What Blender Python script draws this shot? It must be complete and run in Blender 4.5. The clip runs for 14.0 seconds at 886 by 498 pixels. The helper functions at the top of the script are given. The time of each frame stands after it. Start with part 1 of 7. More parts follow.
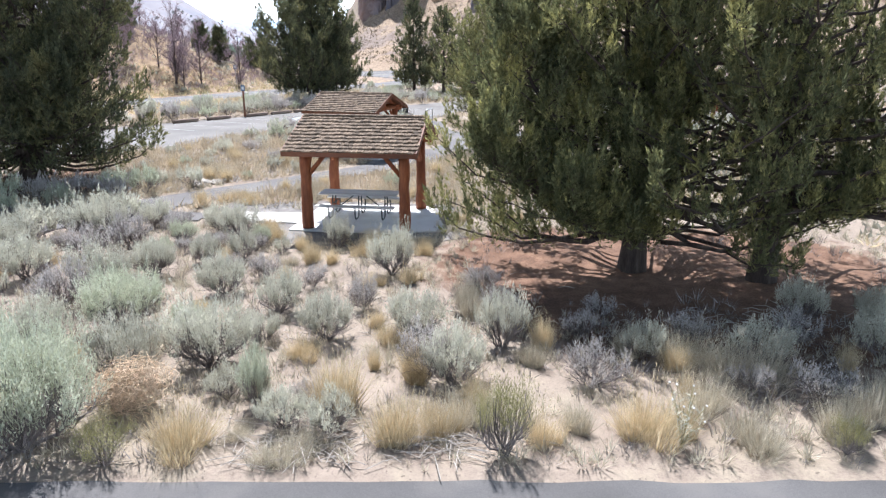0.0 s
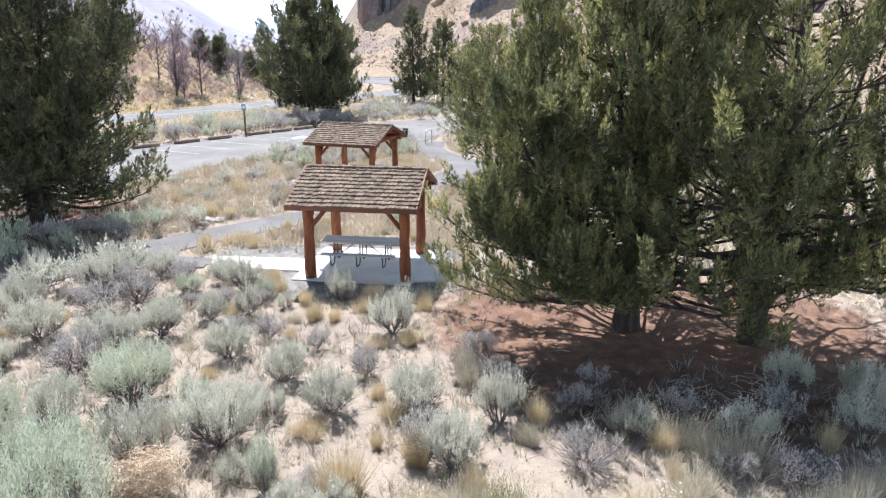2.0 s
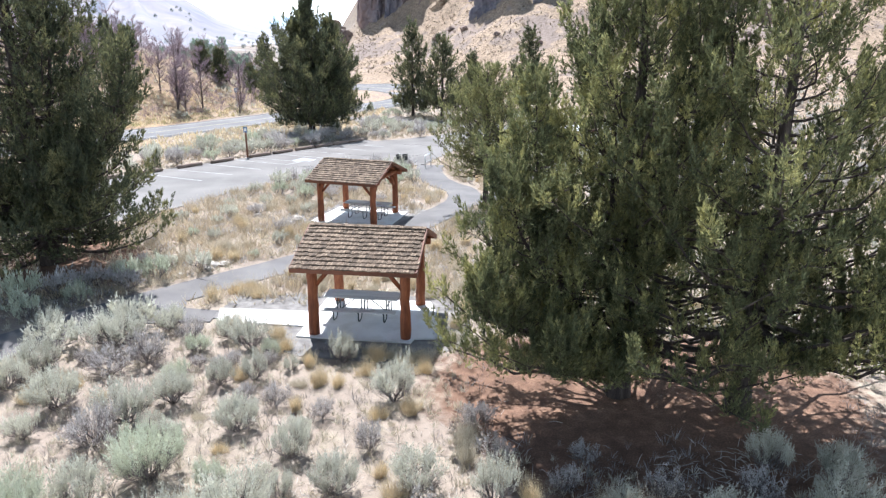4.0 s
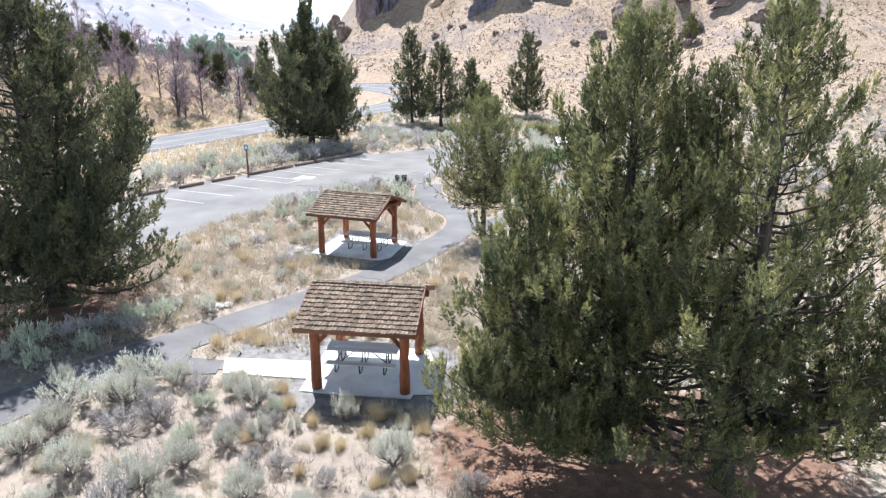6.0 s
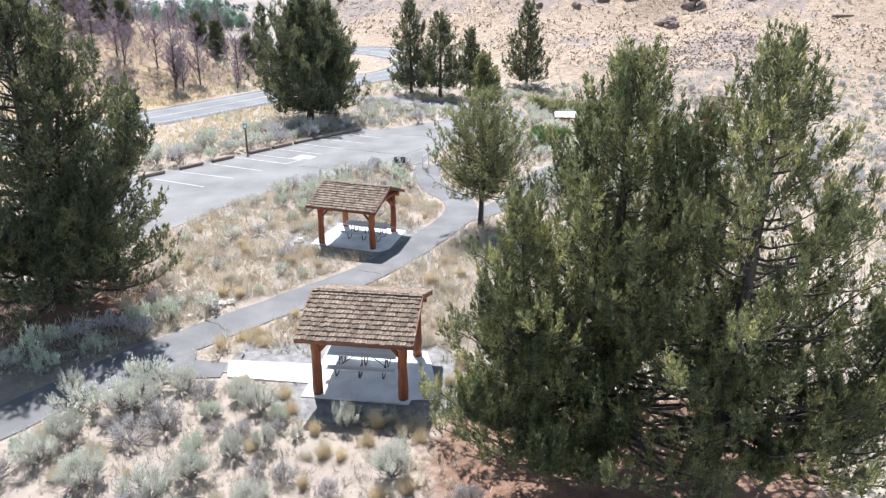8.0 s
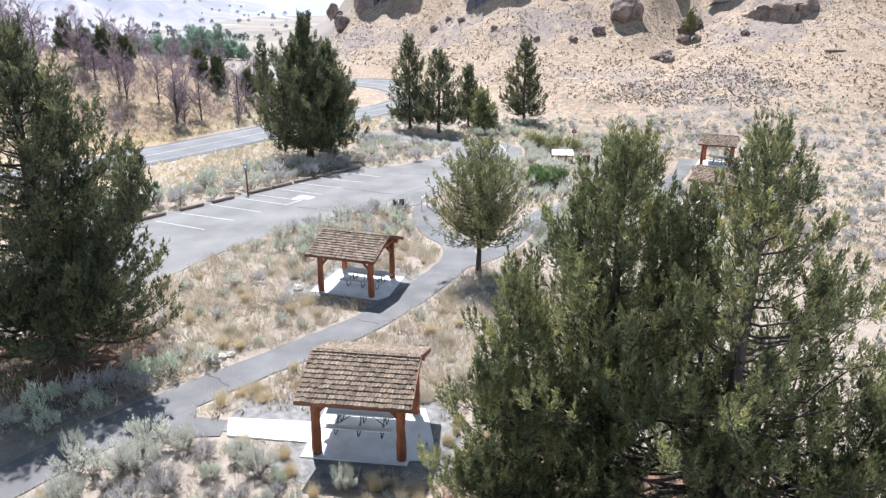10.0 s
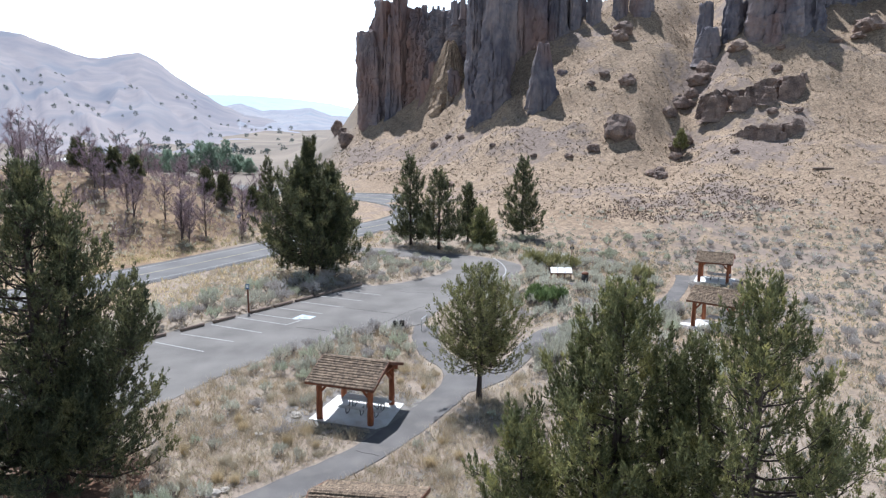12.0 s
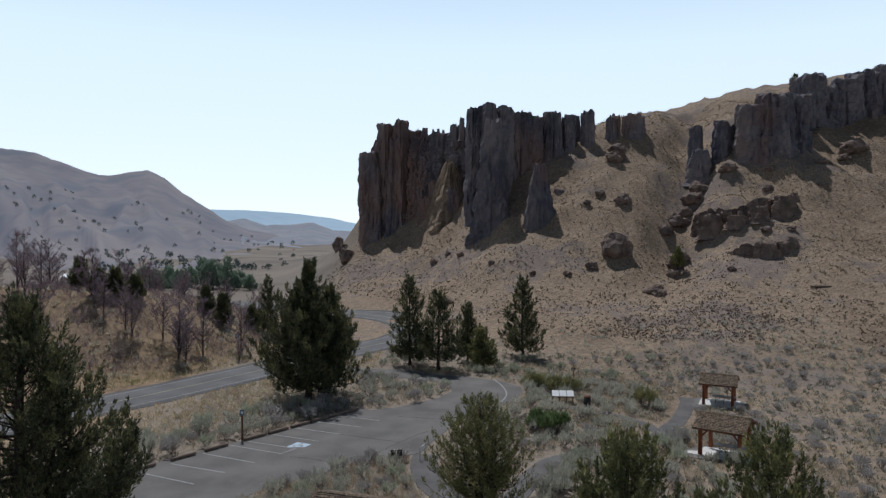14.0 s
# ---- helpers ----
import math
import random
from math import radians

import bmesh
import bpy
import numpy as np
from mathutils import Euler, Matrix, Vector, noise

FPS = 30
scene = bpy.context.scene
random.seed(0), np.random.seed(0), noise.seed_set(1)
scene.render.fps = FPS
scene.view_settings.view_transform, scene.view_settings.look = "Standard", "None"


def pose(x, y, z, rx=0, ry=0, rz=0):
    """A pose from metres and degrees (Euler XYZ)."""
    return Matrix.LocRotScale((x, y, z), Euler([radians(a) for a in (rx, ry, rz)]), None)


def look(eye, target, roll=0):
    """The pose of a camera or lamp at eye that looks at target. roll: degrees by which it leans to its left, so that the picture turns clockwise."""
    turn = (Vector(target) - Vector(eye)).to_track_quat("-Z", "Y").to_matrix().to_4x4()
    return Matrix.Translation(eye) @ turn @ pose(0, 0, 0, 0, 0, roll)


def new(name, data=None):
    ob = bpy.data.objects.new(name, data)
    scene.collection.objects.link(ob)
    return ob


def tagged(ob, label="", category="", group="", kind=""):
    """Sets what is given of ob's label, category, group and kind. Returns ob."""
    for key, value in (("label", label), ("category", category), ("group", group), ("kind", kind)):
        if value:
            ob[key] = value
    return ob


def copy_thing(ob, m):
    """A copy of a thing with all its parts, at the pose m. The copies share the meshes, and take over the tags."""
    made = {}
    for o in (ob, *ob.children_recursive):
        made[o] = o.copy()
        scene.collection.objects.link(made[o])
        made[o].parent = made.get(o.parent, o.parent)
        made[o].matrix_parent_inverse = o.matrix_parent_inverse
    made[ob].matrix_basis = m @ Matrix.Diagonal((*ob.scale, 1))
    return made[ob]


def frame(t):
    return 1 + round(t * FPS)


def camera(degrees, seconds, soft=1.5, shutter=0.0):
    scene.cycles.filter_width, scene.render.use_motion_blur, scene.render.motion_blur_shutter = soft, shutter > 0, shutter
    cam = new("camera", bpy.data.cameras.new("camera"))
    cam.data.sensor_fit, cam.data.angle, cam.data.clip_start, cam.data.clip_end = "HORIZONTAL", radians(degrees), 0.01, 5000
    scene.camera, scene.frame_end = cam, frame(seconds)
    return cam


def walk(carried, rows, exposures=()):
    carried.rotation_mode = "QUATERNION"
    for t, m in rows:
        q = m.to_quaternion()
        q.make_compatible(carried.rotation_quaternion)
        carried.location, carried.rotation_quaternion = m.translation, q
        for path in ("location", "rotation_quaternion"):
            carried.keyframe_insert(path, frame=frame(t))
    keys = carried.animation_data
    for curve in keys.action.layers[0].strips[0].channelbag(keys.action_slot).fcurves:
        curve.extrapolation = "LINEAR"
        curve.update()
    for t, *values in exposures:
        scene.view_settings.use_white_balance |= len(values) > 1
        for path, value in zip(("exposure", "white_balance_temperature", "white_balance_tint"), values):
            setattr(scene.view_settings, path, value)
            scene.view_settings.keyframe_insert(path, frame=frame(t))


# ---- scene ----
cam = camera(64.1, 14.0, 1.3)
METRES, EYE, TILT, LEAN, TURN = 11.4, 5.5, -16.5, 0.0, 0.0
ROWS = [
    (0.0, 0.0, 0.0, 0.0, 0.0, 0.0, -0.0),
    (0.5, 0.0006, -0.0057, 0.0232, 0.02, -0.03, 0.0),
    (1.0, 0.0008, -0.0177, 0.0616, -0.01, -0.07, 0.0),
    (1.5, 0.0003, -0.0324, 0.1004, -0.05, -0.14, -0.0),
    (2.0, -0.0008, -0.0466, 0.1377, -0.08, -0.15, -0.05),
    (2.5, -0.0011, -0.063, 0.1781, -0.09, -0.23, -0.07),
    (3.0, -0.0013, -0.081, 0.2201, -0.12, -0.27, -0.08),
    (3.5, -0.0021, -0.0979, 0.2637, -0.13, -0.34, -0.09),
    (4.0, -0.0011, -0.1137, 0.3088, -0.15, -0.41, -0.07),
    (6.5, 0.0037, -0.1899, 0.5545, -0.21, -2.22, -0.04),
    (7.0, 0.0065, -0.2018, 0.5953, -0.2, -4.13, -0.05),
    (7.5, 0.011, -0.21, 0.6331, -0.19, -4.83, -0.05),
    (10.0, 0.0118, -0.2442, 0.7854, -0.33, -2.9, -0.13),
    (10.5, 0.0116, -0.2509, 0.811, -0.33, -1.32, -0.16),
    (11.0, 0.0104, -0.2574, 0.8345, -0.33, 1.03, -0.16),
    (11.5, 0.01, -0.2652, 0.8564, -0.34, 3.37, -0.18),
    (12.0, 0.0098, -0.2719, 0.878, -0.34, 5.73, -0.19),
    (12.5, 0.0119, -0.2752, 0.8997, -0.33, 8.09, -0.21),
    (13.0, 0.013, -0.2761, 0.9204, -0.35, 10.42, -0.19),
    (13.5, 0.0141, -0.28, 0.9395, -0.36, 12.7, -0.18),
    (14.0, 0.0143, -0.2854, 0.9551, -0.35, 14.85, -0.18),
]
EXPOSURES = [(0.0, 1.18, 6050, 12), (3.0, 1.31, 6000, 11), (9.0, 1.32, 5880, 10), (11.0, 0.98, 5880, 10), (12.0, 0.57, 5880, 10), (12.7, 0.22, 5880, 10), (13.3, -0.38, 5850, 10), (14.0, -0.93, 6050, 9)]
walk(cam, [(t, pose(0, 0, EYE, TILT, LEAN, TURN) @ pose(METRES * x, METRES * y, METRES * z, 90 + pitch, roll, yaw)) for t, x, y, z, yaw, pitch, roll in ROWS], EXPOSURES)

# ---- sky and sun ----
SUN_WAY = Vector((-0.27, 0.96, 1.62)).normalized()      # towards the sun
world = bpy.data.worlds.new("sky")
scene.world = world
world.use_nodes = True
sky = world.node_tree.nodes.new("ShaderNodeTexSky")
sky.sky_type = "NISHITA"
sky.sun_disc = False
sky.sun_elevation = math.asin(SUN_WAY.z)
sky.sun_rotation = math.atan2(SUN_WAY.x, SUN_WAY.y)
sky.dust_density = 0.5
sky.air_density = 0.6
sky.altitude = 700
sky.ozone_density = 1.6
# summer haze whitens the whole sky, most near the horizon
wn, wl = world.node_tree.nodes, world.node_tree.links
way_up = wn.new("ShaderNodeSeparateXYZ")
wl.new(wn.new("ShaderNodeTexCoord").outputs["Generated"], way_up.inputs[0])
haze = wn.new("ShaderNodeValToRGB")
haze.color_ramp.elements[0].position, haze.color_ramp.elements[0].color = 0.0, (0.95, 0.98, 1.0, 1)
haze.color_ramp.elements[1].position, haze.color_ramp.elements[1].color = 1.0, (0.01, 0.018, 0.03, 1)
haze.color_ramp.elements.new(0.24).color = (0.83, 0.95, 1.0, 1)
haze.color_ramp.elements.new(0.36).color = (0.6, 0.74, 0.85, 1)
haze.color_ramp.elements.new(0.5).color = (0.05, 0.075, 0.105, 1)
wl.new(way_up.outputs["Z"], haze.inputs["Fac"])
thick = wn.new("ShaderNodeVectorMath")
thick.operation = "SCALE"
thick.inputs["Scale"].default_value = 27.0
wl.new(haze.outputs["Color"], thick.inputs[0])
# haze scatters forward: it glows most on the sun's side
ahead = wn.new("ShaderNodeMapRange")
ahead.interpolation_type = "SMOOTHSTEP"
wl.new(way_up.outputs["Y"], ahead.inputs["Value"])
ahead.inputs["From Min"].default_value, ahead.inputs["From Max"].default_value = 0.25, 0.85
ahead.inputs["To Min"].default_value, ahead.inputs["To Max"].default_value = 14.0, 32.5
wl.new(ahead.outputs[0], thick.inputs["Scale"])
whole = wn.new("ShaderNodeVectorMath")
whole.operation = "ADD"
wl.new(sky.outputs[0], whole.inputs[0])
wl.new(thick.outputs[0], whole.inputs[1])
wl.new(whole.outputs[0], wn["Background"].inputs[0])
wn["Background"].inputs[1].default_value = 0.05
sun_data = bpy.data.lights.new("sun", "SUN")
sun_data.energy = 5.0
sun_data.angle = radians(0.6)
sun_data.color = (1.0, 0.97, 0.955)
sun = new("sun", sun_data)
sun.matrix_world = look(SUN_WAY * 80, (0, 0, 0))


# ---- materials ----
def material(name, colours, scale=4.0, fine=40.0, rough=0.9, bump=0.3, metal=0.0, per_piece=0.0, per_island=0.0,
             world_space=False, through_light=0.0, stretch=(1, 1, 1), bump_scale=0.02, stain=None, spec=0.3, glow=None):
    """colours: two or three base colours, mixed by noise at two sizes; stain: (colour, scale, amount)."""
    m = bpy.data.materials.new(name)
    m.use_nodes = True
    n, l = m.node_tree.nodes, m.node_tree.links
    bsdf = n["Principled BSDF"]
    if world_space:
        where = n.new("ShaderNodeNewGeometry").outputs["Position"]
    else:
        where = n.new("ShaderNodeTexCoord").outputs["Object"]
    mapping = n.new("ShaderNodeMapping")
    mapping.inputs["Scale"].default_value = stretch
    l.new(where, mapping.inputs["Vector"])
    big = n.new("ShaderNodeTexNoise")
    big.inputs["Scale"].default_value, big.inputs["Detail"].default_value = scale, 5
    small = n.new("ShaderNodeTexNoise")
    small.inputs["Scale"].default_value, small.inputs["Detail"].default_value = fine, 4
    for tex in (big, small):
        l.new(mapping.outputs[0], tex.inputs["Vector"])
    add = n.new("ShaderNodeMath")
    add.operation = "MULTIPLY_ADD"
    l.new(small.outputs["Fac"], add.inputs[0])
    add.inputs[1].default_value = 0.6
    half = n.new("ShaderNodeMath")
    half.operation = "MULTIPLY_ADD"
    l.new(big.outputs["Fac"], half.inputs[0])
    half.inputs[1].default_value, half.inputs[2].default_value = 1.0, -0.3
    l.new(half.outputs[0], add.inputs[2])
    ramp = n.new("ShaderNodeValToRGB")
    stops = ramp.color_ramp.elements
    stops[0].position, stops[1].position = 0.3, 0.7
    stops[0].color, stops[1].color = (*colours[0], 1), (*colours[-1], 1)
    if len(colours) == 3:
        stops.new(0.5).color = (*colours[1], 1)
    l.new(add.outputs[0], ramp.inputs["Fac"])
    colour = ramp.outputs["Color"]
    if stain:
        spots = n.new("ShaderNodeTexNoise")
        spots.inputs["Scale"].default_value, spots.inputs["Detail"].default_value = stain[1], 6
        l.new(mapping.outputs[0], spots.inputs["Vector"])
        cut = n.new("ShaderNodeMapRange")
        cut.inputs["From Min"].default_value, cut.inputs["From Max"].default_value = 0.52, 0.66
        cut.inputs["To Max"].default_value = stain[2]
        l.new(spots.outputs["Fac"], cut.inputs["Value"])
        mix = n.new("ShaderNodeMix")
        mix.data_type = "RGBA"
        l.new(cut.outputs[0], mix.inputs["Factor"])
        l.new(colour, mix.inputs["A"])
        mix.inputs["B"].default_value = (*stain[0], 1)
        colour = mix.outputs["Result"]
    for amount, kind in ((per_piece, "piece"), (per_island, "island")):
        if amount:
            if kind == "piece":
                chance = n.new("ShaderNodeObjectInfo").outputs["Random"]
            else:
                chance = n.new("ShaderNodeNewGeometry").outputs["Random Per Island"]
            vary = n.new("ShaderNodeMapRange")
            vary.inputs["To Min"].default_value, vary.inputs["To Max"].default_value = 1 - amount, 1 + amount
            l.new(chance, vary.inputs["Value"])
            tone = n.new("ShaderNodeHueSaturation")
            l.new(vary.outputs[0], tone.inputs["Value"])
            l.new(colour, tone.inputs["Color"])
            colour = tone.outputs["Color"]
    l.new(colour, bsdf.inputs["Base Color"])
    bsdf.inputs["Roughness"].default_value, bsdf.inputs["Metallic"].default_value = rough, metal
    bsdf.inputs["Specular IOR Level"].default_value = spec
    if bump:
        relief = n.new("ShaderNodeBump")
        relief.inputs["Strength"].default_value, relief.inputs["Distance"].default_value = bump, bump_scale
        l.new(add.outputs[0], relief.inputs["Height"])
        l.new(relief.outputs[0], bsdf.inputs["Normal"])
    if glow:
        bsdf.inputs["Emission Color"].default_value = (*glow[0], 1)
        bsdf.inputs["Emission Strength"].default_value = glow[1]
    if through_light:
        leaf = n.new("ShaderNodeBsdfTranslucent")
        l.new(colour, leaf.inputs["Color"])
        blend = n.new("ShaderNodeMixShader")
        blend.inputs[0].default_value = through_light
        l.new(bsdf.outputs[0], blend.inputs[1])
        l.new(leaf.outputs[0], blend.inputs[2])
        l.new(blend.outputs[0], n["Material Output"].inputs["Surface"])
    return m


ASPHALT = material("asphalt", [(0.118, 0.11, 0.102), (0.152, 0.142, 0.131), (0.186, 0.174, 0.161)], 0.35, 60, 0.88, 0.25, world_space=True, bump_scale=0.01, stain=((0.19, 0.178, 0.162), 0.8, 0.22))
LANE = material("lane asphalt", [(0.075, 0.073, 0.073), (0.10, 0.097, 0.096), (0.13, 0.126, 0.124)], 0.4, 70, 0.9, 0.4, world_space=True, bump_scale=0.012, stain=((0.15, 0.14, 0.13), 0.8, 0.4))
PATH = material("path asphalt", [(0.1, 0.095, 0.092), (0.126, 0.119, 0.115), (0.155, 0.147, 0.14)], 0.5, 60, 0.9, 0.25, world_space=True, bump_scale=0.01, stain=((0.22, 0.2, 0.175), 0.9, 0.22))
HIGHWAY = material("road asphalt", [(0.115, 0.113, 0.112), (0.14, 0.137, 0.135), (0.17, 0.166, 0.162)], 0.3, 40, 0.88, 0.2, world_space=True, bump_scale=0.01)
CONCRETE = material("concrete", [(0.58, 0.567, 0.545), (0.66, 0.647, 0.622), (0.72, 0.707, 0.682)], 1.2, 50, 0.85, 0.15, world_space=True, bump_scale=0.005, stain=((0.5, 0.46, 0.4), 1.7, 0.4))
GRAVEL = material("gravel", [(0.12, 0.113, 0.105), (0.18, 0.169, 0.157), (0.25, 0.235, 0.217)], 3, 45, 0.95, 0.7, world_space=True, bump_scale=0.02)
PAINT = material("road paint", [(0.27, 0.268, 0.26), (0.37, 0.368, 0.355)], 3, 30, 0.7, 0.1, world_space=True, stain=((0.35, 0.34, 0.32), 5, 0.6))
BLUE_PAINT = material("blue road paint", [(0.42, 0.52, 0.62), (0.5, 0.6, 0.68)], 3, 30, 0.7, 0.1, world_space=True)
LOG = material("stained log", [(0.16, 0.045, 0.018), (0.24, 0.075, 0.03), (0.33, 0.12, 0.05)], 3, 30, 0.62, 0.35, stretch=(1, 1, 0.16), stain=((0.1, 0.03, 0.014), 4, 0.6))
BEAM = material("stained beam", [(0.10, 0.04, 0.022), (0.155, 0.06, 0.033), (0.21, 0.085, 0.048)], 3, 30, 0.65, 0.3, stretch=(0.16, 1, 1))
SHAKE = material("cedar shake", [(0.075, 0.052, 0.036), (0.155, 0.113, 0.079), (0.285, 0.222, 0.155)], 5, 30, 0.9, 0.5, stretch=(4, 0.35, 1), per_piece=0.42, stain=((0.09, 0.062, 0.044), 2.5, 0.5))
TABLE_TOP = material("weathered table board", [(0.42, 0.40, 0.375), (0.5, 0.48, 0.45), (0.58, 0.555, 0.52)], 3, 40, 0.8, 0.2, stretch=(0.15, 1, 1), per_piece=0.1)
STEEL = material("dark green steel tube", [(0.02, 0.03, 0.028), (0.035, 0.045, 0.042)], 5, 50, 0.45, 0.05, spec=0.5)
BARK = material("juniper bark", [(0.032, 0.024, 0.021), (0.062, 0.047, 0.04), (0.105, 0.083, 0.07)], 5, 30, 0.95, 0.9, stretch=(1, 1, 0.15), bump_scale=0.05)
DEAD_BARK = material("burnt bark", [(0.04, 0.03, 0.028), (0.10, 0.075, 0.07), (0.17, 0.13, 0.12)], 4, 30, 0.95, 0.5, stretch=(1, 1, 0.2))
TWIG_GREY = material("grey fallen twigs", [(0.2, 0.18, 0.17), (0.36, 0.33, 0.31)], 4, 30, 0.95, 0, per_island=0.35)
TWIG = material("dead fine twigs", [(0.28, 0.212, 0.232), (0.40, 0.31, 0.335)], 4, 30, 0.95, 0, per_island=0.3)
NEEDLES = material("juniper foliage", [(0.075, 0.086, 0.046), (0.165, 0.172, 0.08), (0.4, 0.375, 0.15)], 0.9, 7, 0.75, 0, per_island=0.35, through_light=0.42, spec=0.2)
PALE_NEEDLES = material("pale juniper foliage", [(0.12, 0.127, 0.057), (0.195, 0.197, 0.088), (0.32, 0.304, 0.135)], 0.9, 7, 0.75, 0, per_island=0.45, through_light=0.4, spec=0.2)
DARK_NEEDLES = material("dark juniper foliage", [(0.055, 0.064, 0.04), (0.108, 0.117, 0.064), (0.24, 0.226, 0.105)], 0.9, 7, 0.75, 0, per_island=0.4, through_light=0.36, spec=0.2)
SAGE_LEAF = material("sagebrush leaf", [(0.42, 0.41, 0.335), (0.53, 0.52, 0.43), (0.64, 0.63, 0.535)], 1.0, 9, 0.85, 0, per_island=0.2, per_piece=0.12, through_light=0.38, spec=0.12)
GREEN_SAGE = material("green sagebrush leaf", [(0.385, 0.41, 0.305), (0.49, 0.51, 0.39), (0.59, 0.605, 0.48)], 1.0, 9, 0.85, 0, per_island=0.2, per_piece=0.1, through_light=0.38, spec=0.12)
GREY_SAGE = material("dry sagebrush leaf", [(0.38, 0.35, 0.33), (0.48, 0.45, 0.425), (0.58, 0.55, 0.515)], 1.0, 9, 0.85, 0, per_island=0.25, per_piece=0.12, through_light=0.35, spec=0.12)
FLAT_SAGE = material("low dark sagebrush leaf", [(0.2, 0.195, 0.155), (0.29, 0.283, 0.23), (0.4, 0.39, 0.32)], 1.0, 9, 0.85, 0, per_island=0.3, through_light=0.3, spec=0.1)
SAGE_STEM = material("sagebrush stem", [(0.085, 0.072, 0.07), (0.17, 0.148, 0.142), (0.28, 0.25, 0.24)], 8, 50, 0.95, 0.3, stretch=(1, 1, 0.2))
STRAW = material("dry bunchgrass", [(0.48, 0.385, 0.235), (0.60, 0.495, 0.32), (0.72, 0.62, 0.45)], 1.5, 12, 0.8, 0, per_island=0.25, per_piece=0.12, through_light=0.3, spec=0.2)
PALE_STRAW = material("pale bunchgrass", [(0.42, 0.375, 0.285), (0.52, 0.47, 0.365), (0.63, 0.58, 0.465)], 1.5, 12, 0.8, 0, per_island=0.25, per_piece=0.1, through_light=0.3, spec=0.2)
MEADOW = material("dry meadow grass", [(0.38, 0.31, 0.215), (0.48, 0.4, 0.288), (0.585, 0.5, 0.375)], 0.5, 8, 0.85, 0, per_island=0.25, through_light=0.3, spec=0.15)
RABBIT = material("rabbitbrush leaf", [(0.24, 0.23, 0.1), (0.34, 0.32, 0.16), (0.45, 0.41, 0.22)], 2, 9, 0.8, 0, per_island=0.25, through_light=0.25, spec=0.2)
TUMBLE = material("dry tumbleweed", [(0.62, 0.48, 0.34), (0.78, 0.63, 0.47)], 2, 9, 0.9, 0, per_island=0.3, through_light=0.15, spec=0.1)
GREEN_LEAF = material("green shrub leaf", [(0.13, 0.18, 0.07), (0.2, 0.265, 0.11), (0.28, 0.34, 0.16)], 2, 9, 0.7, 0, per_island=0.3, through_light=0.25, spec=0.2)
HILL_DARK = material("dark hill shrub", [(0.23, 0.182, 0.146), (0.33, 0.268, 0.214)], 1.0, 9, 0.95, 0, world_space=True, per_island=0.3, spec=0.1)
DARK_SCRUB = material("purple-brown scrub", [(0.185, 0.142, 0.125), (0.27, 0.212, 0.182)], 1.0, 9, 0.95, 0, world_space=True, per_island=0.3, spec=0.1)
HILL_STRAW = material("hill bunchgrass", [(0.2, 0.155, 0.105), (0.31, 0.25, 0.172)], 1.0, 9, 0.95, 0, world_space=True, per_island=0.3, spec=0.1)
# valley leaf green made paler, with the haze before it painted in
HAZED_GREEN = material("valley tree leaf", [(0.22, 0.29, 0.22), (0.29, 0.37, 0.28)], 0.05, 0.5, 0.9, 0, world_space=True, per_island=0.2, through_light=0.5)
# grey tuff with a bluish cast painted into its base colours for haze
ROCK = material("tuff rock", [(0.083, 0.08, 0.1), (0.15, 0.138, 0.15), (0.25, 0.212, 0.205)], 0.12, 1.0, 0.95, 0.8, world_space=True, stretch=(1, 1, 0.45), bump_scale=0.5, stain=((0.24, 0.142, 0.106), 0.055, 0.7))
BOULDER = material("dark boulder", [(0.105, 0.08, 0.07), (0.185, 0.137, 0.114), (0.285, 0.21, 0.168)], 0.5, 4, 0.95, 0.9, world_space=True, bump_scale=0.2)
STONE = material("pale stone", [(0.33, 0.30, 0.26), (0.45, 0.41, 0.36)], 4, 30, 0.9, 0.5, world_space=True)
WHITE = material("white painted panel", [(0.74, 0.74, 0.72), (0.82, 0.82, 0.8)], 3, 30, 0.5, 0.05)
SIGN_BROWN = material("brown sign post", [(0.14, 0.06, 0.035), (0.2, 0.09, 0.05)], 6, 40, 0.7, 0.2, stretch=(1, 1, 0.2))
SIGN_BLUE = material("faded blue sign face", [(0.1, 0.17, 0.28), (0.13, 0.2, 0.32)], 6, 40, 0.4, 0)
SIGN_DARK = material("dark sign back", [(0.03, 0.028, 0.026), (0.045, 0.042, 0.04)], 6, 40, 0.6, 0.05)
GALV = material("galvanised post", [(0.42, 0.43, 0.43), (0.52, 0.53, 0.53)], 8, 60, 0.45, 0.05, metal=0.6, spec=0.5)
YELLOW = material("yellow road paint", [(0.34, 0.3, 0.19), (0.44, 0.38, 0.24)], 3, 30, 0.7, 0.1, world_space=True)


# ---- helpers of this scene ----
def link(name, mesh, mat, parent=None, label=""):
    ob = new(name, mesh)
    if mat is not None and not mesh.materials:
        mesh.materials.append(mat)
    if parent is not None:
        ob.parent = parent
    return tagged(ob, label)


def part(name, bm, mat, parent=None, label="", smooth=False):
    mesh = bpy.data.meshes.new(name)
    bm.normal_update()
    bm.to_mesh(mesh)
    bm.free()
    if smooth:
        mesh.shade_smooth()
    return link(name, mesh, mat, parent, label)


def mesh_of(name, verts, faces, mat, parent=None, label="", smooth=False):
    mesh = bpy.data.meshes.new(name)
    mesh.from_pydata(np.asarray(verts).tolist(), [], np.asarray(faces).tolist() if isinstance(faces, np.ndarray) else faces)
    if smooth:
        mesh.shade_smooth()
    return link(name, mesh, mat, parent, label)


